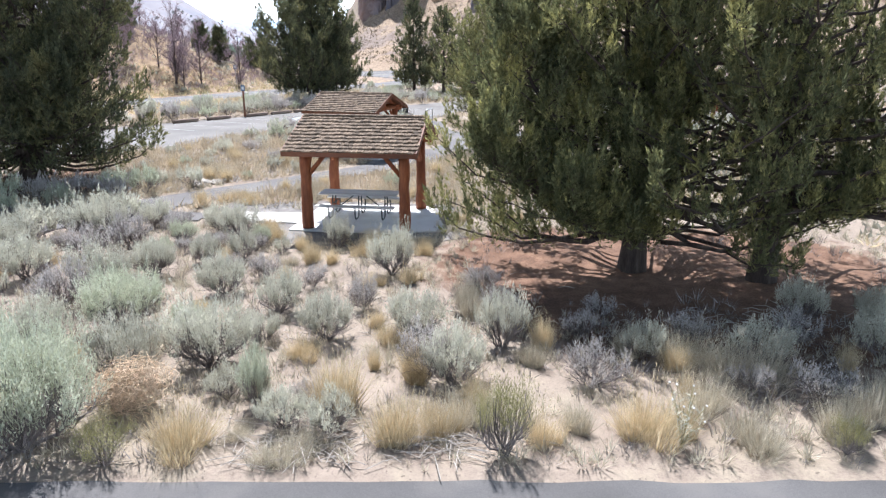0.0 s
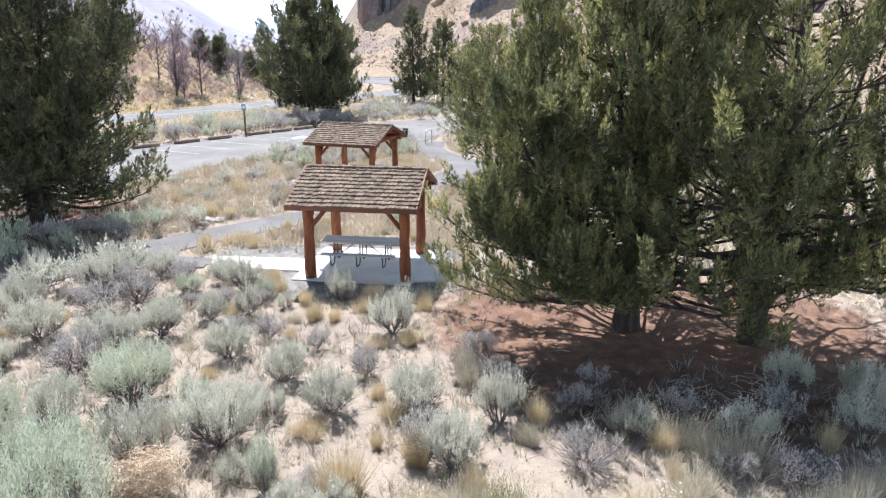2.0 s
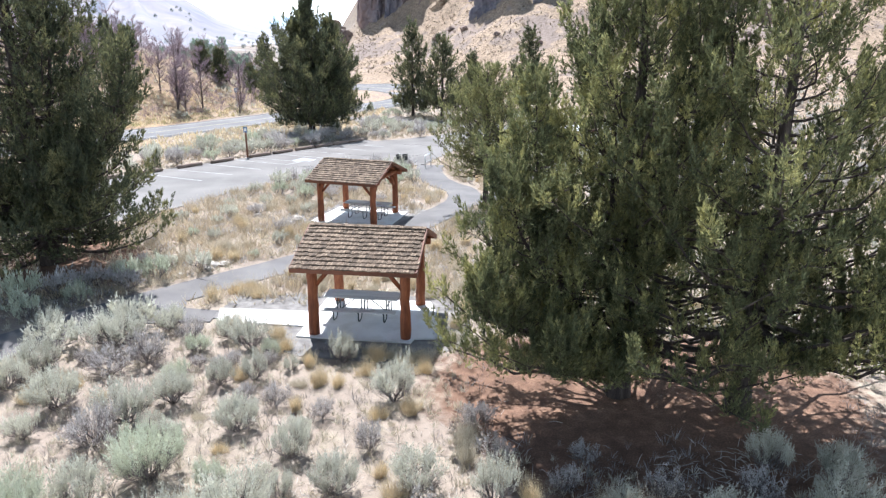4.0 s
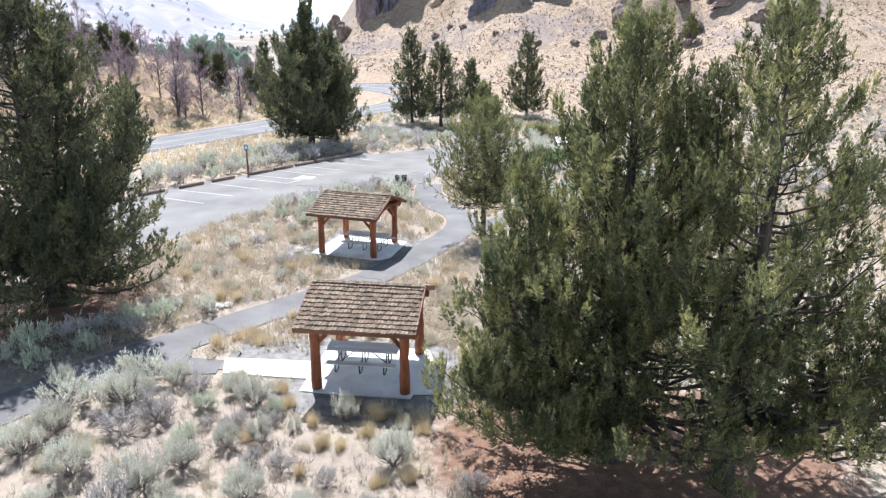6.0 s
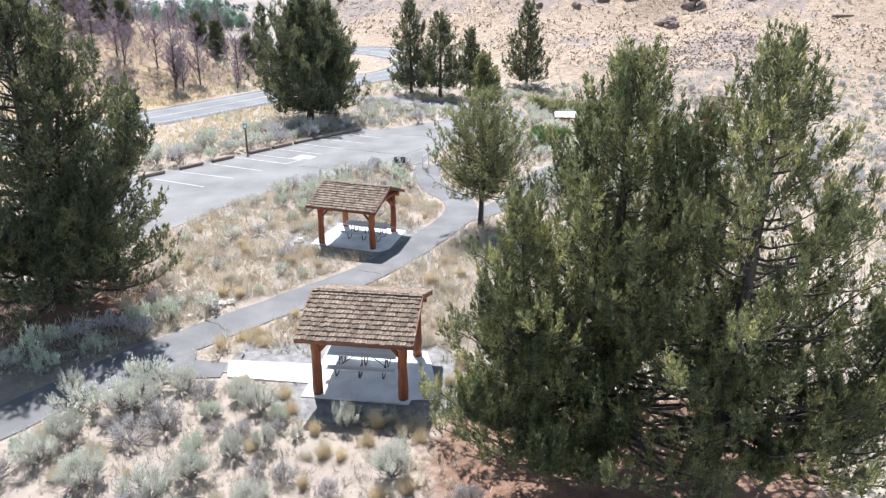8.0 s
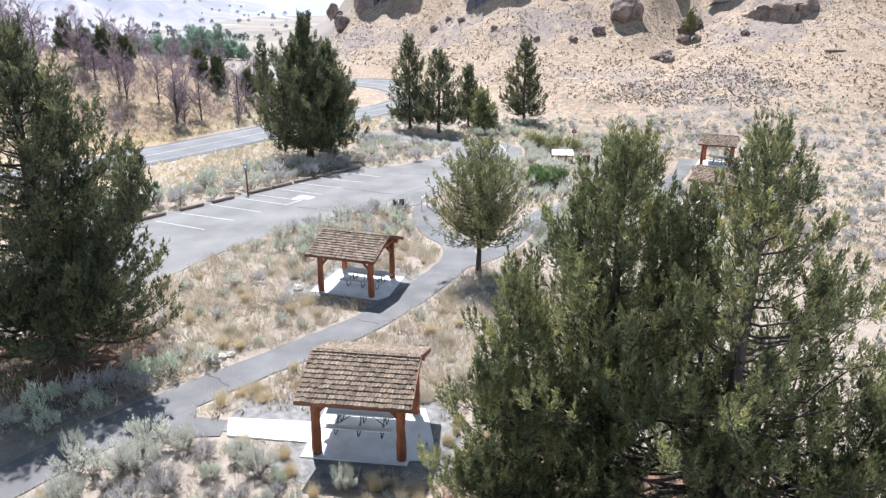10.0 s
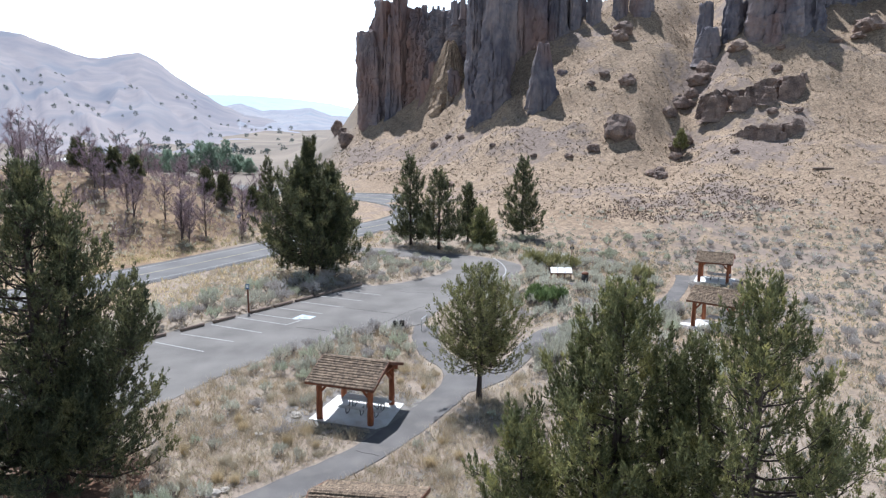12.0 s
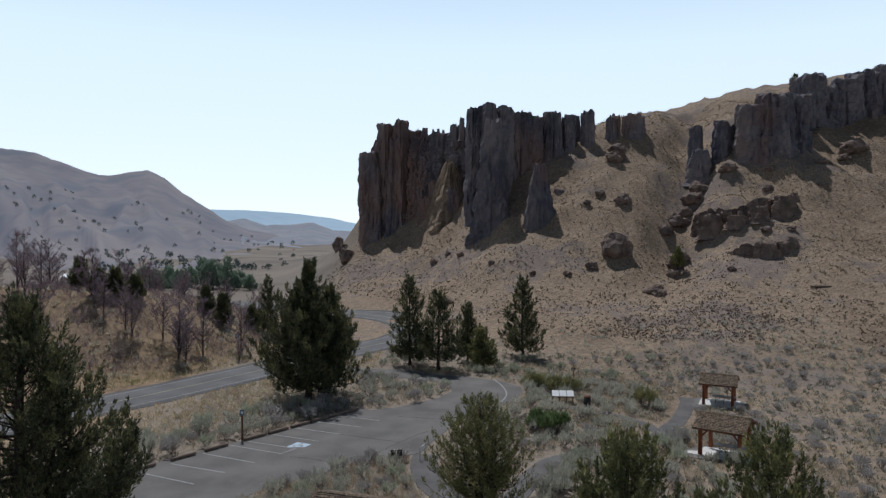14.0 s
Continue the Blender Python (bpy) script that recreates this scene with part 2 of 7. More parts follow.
def fast_mesh(name, verts, faces):
    """A mesh from arrays whose faces all have the same number of corners."""
    verts, faces = np.asarray(verts, np.float32), np.asarray(faces, np.int32)
    mesh = bpy.data.meshes.new(name)
    k = faces.shape[1]
    mesh.vertices.add(len(verts))
    mesh.vertices.foreach_set("co", verts.ravel())
    mesh.loops.add(faces.size)
    mesh.loops.foreach_set("vertex_index", faces.ravel())
    mesh.polygons.add(len(faces))
    mesh.polygons.foreach_set("loop_start", np.arange(len(faces), dtype=np.int32) * k)
    mesh.polygons.foreach_set("loop_total", np.full(len(faces), k, np.int32))
    mesh.update(calc_edges=True)
    return mesh


def empty(name, x, y, z, turn=0.0):
    ob = new(name)
    ob.empty_display_size = 0.2
    ob.matrix_basis = pose(x, y, z, 0, 0, turn)
    return ob


def box(bm, size, m, bevel=0.0):
    made = bmesh.ops.create_cube(bm, size=1, matrix=m @ Matrix.Diagonal((*size, 1)))
    if bevel:
        edges = list({e for v in made["verts"] for e in v.link_edges})
        bmesh.ops.bevel(bm, geom=edges, offset=bevel, segments=1, affect="EDGES")


def tube(bm, points, radii, sides=6, cap=True):
    """A tapered tube along points."""
    rings = []
    points = [Vector(p) for p in points]
    for i, p in enumerate(points):
        way = (points[min(i + 1, len(points) - 1)] - points[max(i - 1, 0)])
        way = way.normalized() if way.length > 1e-9 else Vector((0, 0, 1))
        a = way.orthogonal().normalized()
        if i:
            a = (rings[-1][1] - way * rings[-1][1].dot(way))
            a = a.normalized() if a.length > 1e-6 else way.orthogonal().normalized()
        b = way.cross(a)
        r = radii[i]
        rings.append(([bm.verts.new(p + (a * math.cos(k * math.tau / sides) + b * math.sin(k * math.tau / sides)) * r) for k in range(sides)], a))
    for (one, _), (two, _) in zip(rings, rings[1:]):
        for k in range(sides):
            bm.faces.new((one[k], one[(k + 1) % sides], two[(k + 1) % sides], two[k]))
    if cap:
        bm.faces.new(rings[0][0][::-1])
        bm.faces.new(rings[-1][0])


def smooth_line(points, step=1.0):
    """A Catmull-Rom line through the points, as an array."""
    p = [np.array(q, float) for q in points]
    p = [2 * p[0] - p[1]] + p + [2 * p[-1] - p[-2]]
    out = []
    for a, b, c, d in zip(p, p[1:], p[2:], p[3:]):
        n = max(2, int(np.linalg.norm(c - b) / step))
        for i in range(n):
            t = i / n
            out.append(0.5 * (2 * b + (c - a) * t + (2 * a - 5 * b + 4 * c - d) * t * t + (3 * b - a - 3 * c + d) * t ** 3))
    out.append(p[-2])
    return np.array(out)


def wave(x, y, scale, seed=0, octaves=3):
    """Cheap smooth noise on arrays, about -1 to 1."""
    rng = np.random.default_rng(seed)
    out, amp, total = np.zeros(np.shape(x)), 1.0, 0.0
    for _ in range(octaves):
        for _ in range(4):
            a, ph = rng.uniform(0, math.tau), rng.uniform(0, math.tau)
            k = rng.uniform(0.7, 1.4) / scale
            out = out + amp * np.sin((x * math.cos(a) + y * math.sin(a)) * k * math.tau + ph) * 0.5
        total += amp
        amp, scale = amp * 0.5, scale * 0.47
    return out / total


# ---- the lie of the land ----
TOE_X = [-400, -120, -60, -40, -26, -8, 0, 17, 46, 100, 300]
TOE_Y = [900, 420, 275, 205, 165, 142, 128, 102, 84, 70, 60]
RISE_U = [-8, 0, 20, 45, 62, 80, 100, 120, 150, 200, 260, 400, 900]
RISE_Z = [0, 0.3, 2.4, 7.0, 12.5, 21.5, 33, 44.5, 57, 70, 80, 92, 110]
CAP_X = [-80, -55, -42, -34, -27, -15, 0, 30, 60, 90, 110, 140, 190, 320]
CAP_Z = [1, 4, 8, 14, 27, 40, 44, 48, 53, 65.5, 74.5, 87.5, 103, 130]
KNOLL_X = [-110, -80, -62, -54, -47, -41, -36, -31, -26, -22]
KNOLL_Z = [9.6, 9.6, 9.3, 9.1, 8.8, 7.4, 5.2, 3.2, 1.0, 0]


def ease(t):
    t = np.clip(t, 0, 1)
    return t * t * (3 - 2 * t)


def plain(y, x=0.0):
    """The flat: it falls gently away from the lane, and dips towards the far shelters."""
    dip = -1.7 * ease((x - 9) / 20) * ease((y - 40) / 32) * (1 - ease((y - 86) / 20))
    return np.where(y < 22, 0.0, np.maximum(-1.5, -0.012 * (y - 22))) + dip


def off_line(line, x, y):
    """Distance from points to a line."""
    best = np.full(np.shape(x), 1e9)
    for a, b in zip(line, line[1:]):
        d = b - a
        t = np.clip(((x - a[0]) * d[0] + (y - a[1]) * d[1]) / max(d @ d, 1e-9), 0, 1)
        best = np.minimum(best, np.hypot(x - a[0] - t * d[0], y - a[1] - t * d[1]))
    return best


DRAW = smooth_line([(40, 128), (47, 143), (55, 163), (60, 176), (66, 190), (73, 208), (82, 232)], 4.0)


def ground_z(x, y):
    x, y = np.asarray(x, float), np.asarray(y, float)
    z = plain(y, x)
    u = y - np.interp(x, TOE_X, TOE_Y)
    rise = np.interp(u, RISE_U, RISE_Z)
    rise = rise * (1 + 0.0014 * np.clip(x - 110, 0, 200))
    cap = np.interp(x, CAP_X, CAP_Z)
    rise = np.where(rise > cap * 0.8, cap * 0.8 + (cap * 0.2) * np.tanh((rise - cap * 0.8) / (cap * 0.2)), rise)
    steep = np.clip(rise / 20, 0, 1)
    gully = np.abs(wave(x + 0.25 * y, y * 0.22, 26, 12))
    draw = off_line(DRAW, x, y)
    rise = rise - steep * (5.5 * np.exp(-(draw / 7.0) ** 2) - 0.8 * np.exp(-((draw - 17) / 9.0) ** 2) * (x < np.interp(y, [130, 165, 190, 230], [42, 54, 64, 76])))
    rise = rise + steep * (1.6 * wave(x, y, 45, 5) + 0.6 * wave(x, y, 14, 6) + 2.6 * (gully - 0.35) + 0.3 * wave(x, y, 7, 16, 2))
    knoll = np.interp(x, KNOLL_X, KNOLL_Z)
    across = np.interp(y - 0.25 * (x + 50), [58, 76, 88, 98, 112, 150], [0, 0, 0.62, 1.0, 0.9, 0])
    knoll = knoll * across * ease((off_line(ROAD[::4], x, y) - 5.5) / 9)
    knoll = knoll + np.clip(knoll / 4, 0, 1) * 0.5 * wave(x, y, 12, 8)
    swell = np.clip((y - 220) / 200, 0, 1) * 1.5 * wave(x, y, 160, 9)
    z = z + rise + np.maximum(knoll, 0) + swell
    return z


WALK = smooth_line([(-20.5, 10.5), (-17, 14.8), (-13.9, 19.2), (-12.6, 21.1), (-11.3, 22.9), (-8.9, 25.6), (-6.3, 28.3), (-3.3, 31.7), (-0.3, 37.0), (1.2, 40.6), (1.3, 43.6), (-0.2, 46.8), (-0.9, 50.5), (-0.8, 53.5)], 0.7)
BRANCH = smooth_line([(0.9, 39.6), (3.2, 41.6), (5.2, 45.0), (7.0, 49.4), (9.0, 52.4), (12.2, 54.0), (15.7, 56.2), (18.7, 60.0), (21.4, 64.8), (24.0, 69.5), (27.2, 76.5), (28.6, 80.5)], 0.8)
SPUR = smooth_line([(19.8, 62.6), (19.5, 65.8), (17.5, 68.0), (14.6, 69.1), (12.0, 69.3)], 0.8)
FORECOURT = [(-13.1, 19.9), (-11.6, 21.0), (-10.2, 21.6), (-7.75, 21.75), (-7.78, 22.78), (-9.0, 23.0), (-9.25, 23.9), (-9.0, 25.2), (-10.6, 23.9), (-12.0, 22.0)]
ROAD = smooth_line([(-62, -5), (-52, 30), (-42.0, 55), (-33.2, 68.5), (-28.7, 75.5), (-23.4, 84.6), (-18.5, 93.5), (-11.6, 105), (-6.4, 114), (-4.0, 124), (-5.6, 135), (-13.5, 147), (-30, 158), (-60, 176), (-110, 190), (-200, 215)], 2.0)
LOT = [(-15.2, 38.3), (-13.6, 42.0), (-11.6, 45.4), (-8.4, 48.6), (-5.6, 52.0), (-3.2, 52.4), (-1.2, 54.0), (-0.1, 57.6), (2.3, 64.2), (5.2, 68.4), (7.4, 70.6), (9.2, 75.0), (9.3, 78.0),
       (7.4, 81.0), (3.7, 83.6), (0.4, 84.6), (-5.2, 88.0), (-9.5, 88.6), (-15.5, 92.6), (-17.0, 90.4), (-10.0, 85.2), (-6.8, 82.6), (-3.6, 82.6), (-0.2, 80.6), (1.4, 78.2), (1.6, 75.6), (0.2, 72.6), (-3.6, 68.6), (-6.4, 67.2),
       (-7.6, 68.6), (-10.2, 64.4), (-13.0, 60.2), (-16.2, 56.6), (-19.8, 52.2), (-22.6, 48.6), (-25.5, 42.5), (-25.0, 36.0), (-21.0, 34.5), (-17.0, 35.5)]


CRACKS = [[(-11.0, 52.9), (-8.9, 52.2), (-6.9, 51.2)], [(-8.2, 58.9), (-5.7, 57.9), (-3.5, 56.9)], [(-3.5, 64.9), (-0.3, 64.2)], [(-4.9, 52.9), (-3.0, 56.7), (-0.7, 60.1)],
          [(-9.7, 26.3), (-9.1, 25.9), (-8.4, 25.3)], [(-3.9, 31.9), (-2.7, 31.3)]]


def inside(poly, x, y):
    hit = np.zeros(np.shape(x), bool)
    for (x0, y0), (x1, y1) in zip(poly, poly[1:] + poly[:1]):
        cross = ((y0 > y) != (y1 > y))
        if y1 != y0:
            hit ^= cross & (x < (x1 - x0) * (y - y0) / (y1 - y0) + x0)
    return hit


FRONT_EDGE = 7.92                     # the near lane's far edge
SHELTERS = [(-2.4, 22.0, -7.5), (-4.4, 36.6, -18.0), (22.9, 55.6, -36.0), (31.3, 77.9, -26.0)]


def paved(x, y, margin=0.0):
    """True where something is laid on the ground."""
    x, y = np.asarray(x, float), np.asarray(y, float)
    on = (y < FRONT_EDGE + margin) & (y > 2)
    on |= off_line(WALK[::2], x, y) < 1.1 + margin
    on |= off_line(BRANCH[::2], x, y) < 1.0 + margin
    on |= off_line(SPUR[::2], x, y) < 0.7 + margin
    on |= off_line(ROAD[::2], x, y) < 4.5 + margin
    on |= inside(LOT, x, y) | inside(FORECOURT, x, y)
    if margin:
        for dx, dy in ((margin, 0), (-margin, 0), (0, margin), (0, -margin)):
            on |= inside(LOT, x + dx, y + dy)
    for sx, sy, turn in SHELTERS:
        a = radians(turn)
        u, v = (x - sx) * math.cos(a) + (y - sy) * math.sin(a), -(x - sx) * math.sin(a) + (y - sy) * math.cos(a)
        on |= (np.abs(u) < 2.2 + margin) & (np.abs(v) < 2.1 + margin)
    u, v = (x + 6.0), (y - 22.4)
    on |= (np.abs(u) < 2.0 + margin) & (np.abs(v) < 0.75 + margin)
    return on


def steps(spans):
    out = []
    for a, b, d in spans:
        out += list(np.arange(a, b, d))
    return np.array(out + [spans[-1][1]])


gx = steps([(-3000, -600, 200), (-600, -150, 25), (-150, -30, 2.5), (-30, 38, 0.6), (38, 130, 2.0), (130, 300, 12), (300, 3000, 200)])
gy = steps([(-400, -20, 30), (-20, 6, 2.0), (6, 32, 0.45), (32, 95, 0.9), (95, 260, 2.2), (260, 500, 12), (500, 4600, 150)])
GX, GY = np.meshgrid(gx, gy)
GZ = ground_z(GX, GY)
near = np.clip((70 - GY) / 50, 0, 1) * np.clip((60 - np.abs(GX)) / 30, 0, 1)
level = paved(GX, GY, 0.7)
for sx, sy, turn in SHELTERS:
    level |= np.hypot(GX - sx, GY - sy) < 4.2
level |= (np.abs(GX + 6.0) < 2.6) & (np.abs(GY - 22.3) < 1.8)
GZ = GZ + np.where(paved(GX, GY), -0.03, np.where(level, -0.012, near * (0.07 * wave(GX, GY, 3.2, 2) + 0.035 * wave(GX, GY, 1.1, 3))))
rows_n, cols_n = GX.shape
index = np.arange(rows_n * cols_n).reshape(rows_n, cols_n)
faces = np.stack([index[:-1, :-1], index[:-1, 1:], index[1:, 1:], index[1:, :-1]], -1).reshape(-1, 4)


def ground_material():
    m = bpy.data.materials.new("dry ground")
    m.use_nodes = True
    n, l = m.node_tree.nodes, m.node_tree.links
    bsdf = n["Principled BSDF"]
    where = n.new("ShaderNodeNewGeometry").outputs["Position"]

    def tex(scale, detail=5, rough=0.6):
        t = n.new("ShaderNodeTexNoise")
        t.inputs["Scale"].default_value, t.inputs["Detail"].default_value, t.inputs["Roughness"].default_value = scale, detail, rough
        l.new(where, t.inputs["Vector"])
        return t.outputs["Fac"]

    def ramp(fac, stops):
        r = n.new("ShaderNodeValToRGB")
        r.color_ramp.elements[0].position, r.color_ramp.elements[0].color = stops[0][0], (*stops[0][1], 1)
        r.color_ramp.elements[1].position, r.color_ramp.elements[1].color = stops[-1][0], (*stops[-1][1], 1)
        for p, c in stops[1:-1]:
            r.color_ramp.elements.new(p).color = (*c, 1)
        l.new(fac, r.inputs["Fac"])
        return r.outputs["Color"]

    def span(value, a, b):
        r = n.new("ShaderNodeMapRange")
        r.interpolation_type = "SMOOTHSTEP"
        l.new(value, r.inputs["Value"])
        r.inputs["From Min"].default_value, r.inputs["From Max"].default_value = a, b
        return r.outputs[0]

    def mix(f, a, b):
        x = n.new("ShaderNodeMix")
        x.data_type = "RGBA"
        l.new(f, x.inputs["Factor"])
        l.new(a, x.inputs["A"])
        l.new(b, x.inputs["B"])
        return x.outputs["Result"]

    def calc(op, a, b):
        x = n.new("ShaderNodeMath")
        x.operation = op
        l.new(a, x.inputs[0])
        if isinstance(b, (int, float)):
            x.inputs[1].default_value = b
        else:
            l.new(b, x.inputs[1])
        return x.outputs[0]

    grit, mid, wide, vast = tex(26, 6, 0.7), tex(2.3, 6), tex(0.28, 5), tex(0.035, 6)
    sand = ramp(calc("ADD", calc("MULTIPLY", grit, 0.5), calc("MULTIPLY", mid, 0.5)),
                [(0.32, (0.17, 0.136, 0.11)), (0.47, (0.268, 0.22, 0.178)), (0.66, (0.315, 0.26, 0.212))])
    litter = ramp(calc("ADD", calc("MULTIPLY", grit, 0.6), calc("MULTIPLY", mid, 0.4)),
                  [(0.34, (0.18, 0.15, 0.112)), (0.5, (0.29, 0.245, 0.19)), (0.7, (0.365, 0.31, 0.236))])
    colour = mix(span(calc("ADD", calc("MULTIPLY", wide, 0.6), calc("MULTIPLY", mid, 0.4)), 0.46, 0.6), sand, litter)
    # dark crumbs of twigs and droppings
    crumbs = tex(14, 3, 0.5)
    dark = ramp(grit, [(0.3, (0.10, 0.08, 0.065)), (0.7, (0.2, 0.165, 0.135))])
    colour = mix(calc("MULTIPLY", span(crumbs, 0.6, 0.68), span(mid, 0.42, 0.6)), colour, dark)
    # red-brown needle litter under the junipers, with their shade partly painted into its dark tone
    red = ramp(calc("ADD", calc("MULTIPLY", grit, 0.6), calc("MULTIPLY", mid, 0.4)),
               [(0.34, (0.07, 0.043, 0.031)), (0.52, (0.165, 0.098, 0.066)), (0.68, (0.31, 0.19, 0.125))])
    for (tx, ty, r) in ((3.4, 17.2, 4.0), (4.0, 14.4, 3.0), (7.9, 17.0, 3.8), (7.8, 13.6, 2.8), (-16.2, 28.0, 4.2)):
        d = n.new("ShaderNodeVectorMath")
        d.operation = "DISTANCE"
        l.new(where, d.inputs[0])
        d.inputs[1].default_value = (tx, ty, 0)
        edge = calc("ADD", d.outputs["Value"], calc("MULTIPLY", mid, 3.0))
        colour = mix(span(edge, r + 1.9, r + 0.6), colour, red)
    # golden grass on the hill, with bare rusty and grey scree
    parts = n.new("ShaderNodeSeparateXYZ")
    l.new(where, parts.inputs[0])
    hill = ramp(calc("ADD", calc("MULTIPLY", tex(0.9, 6, 0.7), 0.55), calc("MULTIPLY", vast, 0.45)),
                [(0.36, (0.2, 0.142, 0.097)), (0.5, (0.33, 0.248, 0.172)), (0.64, (0.44, 0.34, 0.236))])
    fine_speck = ramp(tex(5.0, 3, 0.6), [(0.3, (0.10, 0.078, 0.06)), (0.7, (0.17, 0.132, 0.1))])
    hill = mix(span(tex(3.2, 3, 0.6), 0.5, 0.62), hill, fine_speck)
    speck = ramp(tex(2.2, 3, 0.6), [(0.3, (0.10, 0.075, 0.055)), (0.7, (0.17, 0.13, 0.1))])
    hill = mix(span(tex(1.1, 2, 0.5), 0.6, 0.72), hill, speck)
    scree = ramp(tex(1.6, 6, 0.75), [(0.36, (0.15, 0.118, 0.1)), (0.64, (0.285, 0.228, 0.19))])
    hill = mix(span(calc("ADD", calc("MULTIPLY", vast, 0.7), calc("MULTIPLY", wide, 0.3)), 0.5, 0.58), hill, scree)
    colour = mix(span(parts.outputs["Y"], 88, 112), colour, hill)
    colour = mix(calc("MULTIPLY", calc("MULTIPLY", span(parts.outputs["X"], 9, 24), span(parts.outputs["Y"], 26, 50)), 0.75), colour, hill)
    burnt = ramp(calc("ADD", calc("MULTIPLY", tex(1.4, 6, 0.7), 0.55), calc("MULTIPLY", wide, 0.45)),
                 [(0.36, (0.15, 0.105, 0.08)), (0.5, (0.275, 0.198, 0.128)), (0.64, (0.38, 0.285, 0.17))])
    colour = mix(calc("MULTIPLY", span(parts.outputs["X"], -25, -31), span(parts.outputs["Y"], 140, 115)), colour, burnt)
    flats = ramp(tex(0.02, 5, 0.6), [(0.36, (0.17, 0.145, 0.122)), (0.64, (0.27, 0.228, 0.185))])
    colour = mix(calc("MULTIPLY", span(parts.outputs["Y"], 125, 175), span(parts.outputs["X"], -18, -40)), colour, flats)
    l.new(colour, bsdf.inputs["Base Color"])
    bsdf.inputs["Roughness"].default_value = 0.95
    bsdf.inputs["Specular IOR Level"].default_value = 0.15
    bump = n.new("ShaderNodeBump")
    bump.inputs["Strength"].default_value, bump.inputs["Distance"].default_value = 0.7, 0.05
    l.new(calc("ADD", calc("MULTIPLY", grit, 0.4), calc("MULTIPLY", mid, 1.0)), bump.inputs["Height"])
    l.new(bump.outputs[0], bsdf.inputs["Normal"])
    return m


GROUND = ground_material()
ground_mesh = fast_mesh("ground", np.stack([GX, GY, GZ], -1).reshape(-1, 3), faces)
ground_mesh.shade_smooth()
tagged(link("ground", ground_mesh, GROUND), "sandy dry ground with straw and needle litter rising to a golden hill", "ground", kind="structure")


# ---- paving ----
def ribbon(name, line, half, mat, lift, label, category, across=4, wobble=0.0):
    """A paved strip with a bevelled edge that follows the land."""
    way = np.gradient(line, axis=0)
    way /= np.linalg.norm(way, axis=1)[:, None]
    side = np.stack([way[:, 1], -way[:, 0]], -1)
    vs = []
    offs = [-half - 0.06] + list(np.linspace(-half, half, across + 1)) + [half + 0.06]
    rng = np.random.default_rng(3)
    for i, p in enumerate(line):
        jit = wobble * rng.normal(size=2)
        for j, o in enumerate(offs):
            o2 = o + (jit[0] if j < 2 else jit[1] if j > len(offs) - 3 else 0)
            q = p + side[i] * o2
            z = plain(q[1], q[0]) if q[1] < 140 else ground_z(q[0], q[1])
            vs.append((q[0], q[1], float(z) + (lift if 0 < j < len(offs) - 1 else -0.08)))
    k = len(offs)
    fs = [(i * k + j, i * k + j + 1, (i + 1) * k + j + 1, (i + 1) * k + j) for i in range(len(line) - 1) for j in range(k - 1)]
    return tagged(mesh_of(name, vs, fs, mat), label, category, kind="structure")


def slab(name, poly, mat, lift, label, category, kind="structure", depth=0.12, parent=None):
    """A flat slab over the plain, from its corners in order."""
    bm = bmesh.new()
    top = [bm.verts.new((x, y, float(plain(np.float64(y), x)) + lift)) for x, y in poly]
    low = [bm.verts.new((x, y, float(plain(np.float64(y), x)) + lift - depth)) for x, y in poly]
    face = bm.faces.new(top)
    face.normal_update()
    flip = face.normal.z < 0
    for i in range(len(poly)):
        j = (i + 1) % len(poly)
        bm.faces.new((top[i], low[i], low[j], top[j]))
    if flip:
        bmesh.ops.reverse_faces(bm, faces=[face])
    bmesh.ops.triangulate(bm, faces=[face])
    ob = part(name, bm, mat, parent)
    return tagged(ob, label, category, kind=kind)


near_lane = np.array([(x, FRONT_EDGE - 2.6) for x in np.arange(-70, 70, 0.5)])
ribbon("road_near", near_lane, 2.6, LANE, 0.02, "grey asphalt lane with a crumbling sandy edge", "road", wobble=0.02)
ribbon("path_main", WALK, 0.98, PATH, 0.014, "winding grey asphalt footpath between sagebrush", "footpath", wobble=0.03)
ribbon("path_branch", BRANCH, 0.75, PATH, 0.010, "grey asphalt footpath to the far picnic shelters", "footpath", wobble=0.03)
ribbon("path_spur", SPUR, 0.6, PATH, 0.006, "short grey asphalt footpath to the notice boards", "footpath", wobble=0.03)
ribbon("road_shoulder", ROAD, 4.2, LANE, 0.012, "dark worn asphalt shoulder of the valley road", "road shoulder", 6, wobble=0.1)
ribbon("road_main", ROAD, 3.5, HIGHWAY, 0.026, "pale grey two-lane asphalt road along the valley", "road", 6)
slab("path_forecourt", FORECOURT, PATH, 0.009, "grey asphalt corner where the footpath meets the concrete strip", "footpath", depth=0.08)
slab("car_park", LOT, ASPHALT, 0.012, "grey asphalt car park with faded white stall lines", "car park")
for off, mat, wide in ((-2.95, PAINT, 0.05), (2.95, PAINT, 0.05), (0.0, YELLOW, 0.06)):
    way = np.gradient(ROAD, axis=0)
    way /= np.linalg.norm(way, axis=1)[:, None]
    ribbon("road_marking", ROAD + np.stack([way[:, 1], -way[:, 0]], -1) * off, wide, mat, 0.036, "painted line along the valley road", "road marking", 1)


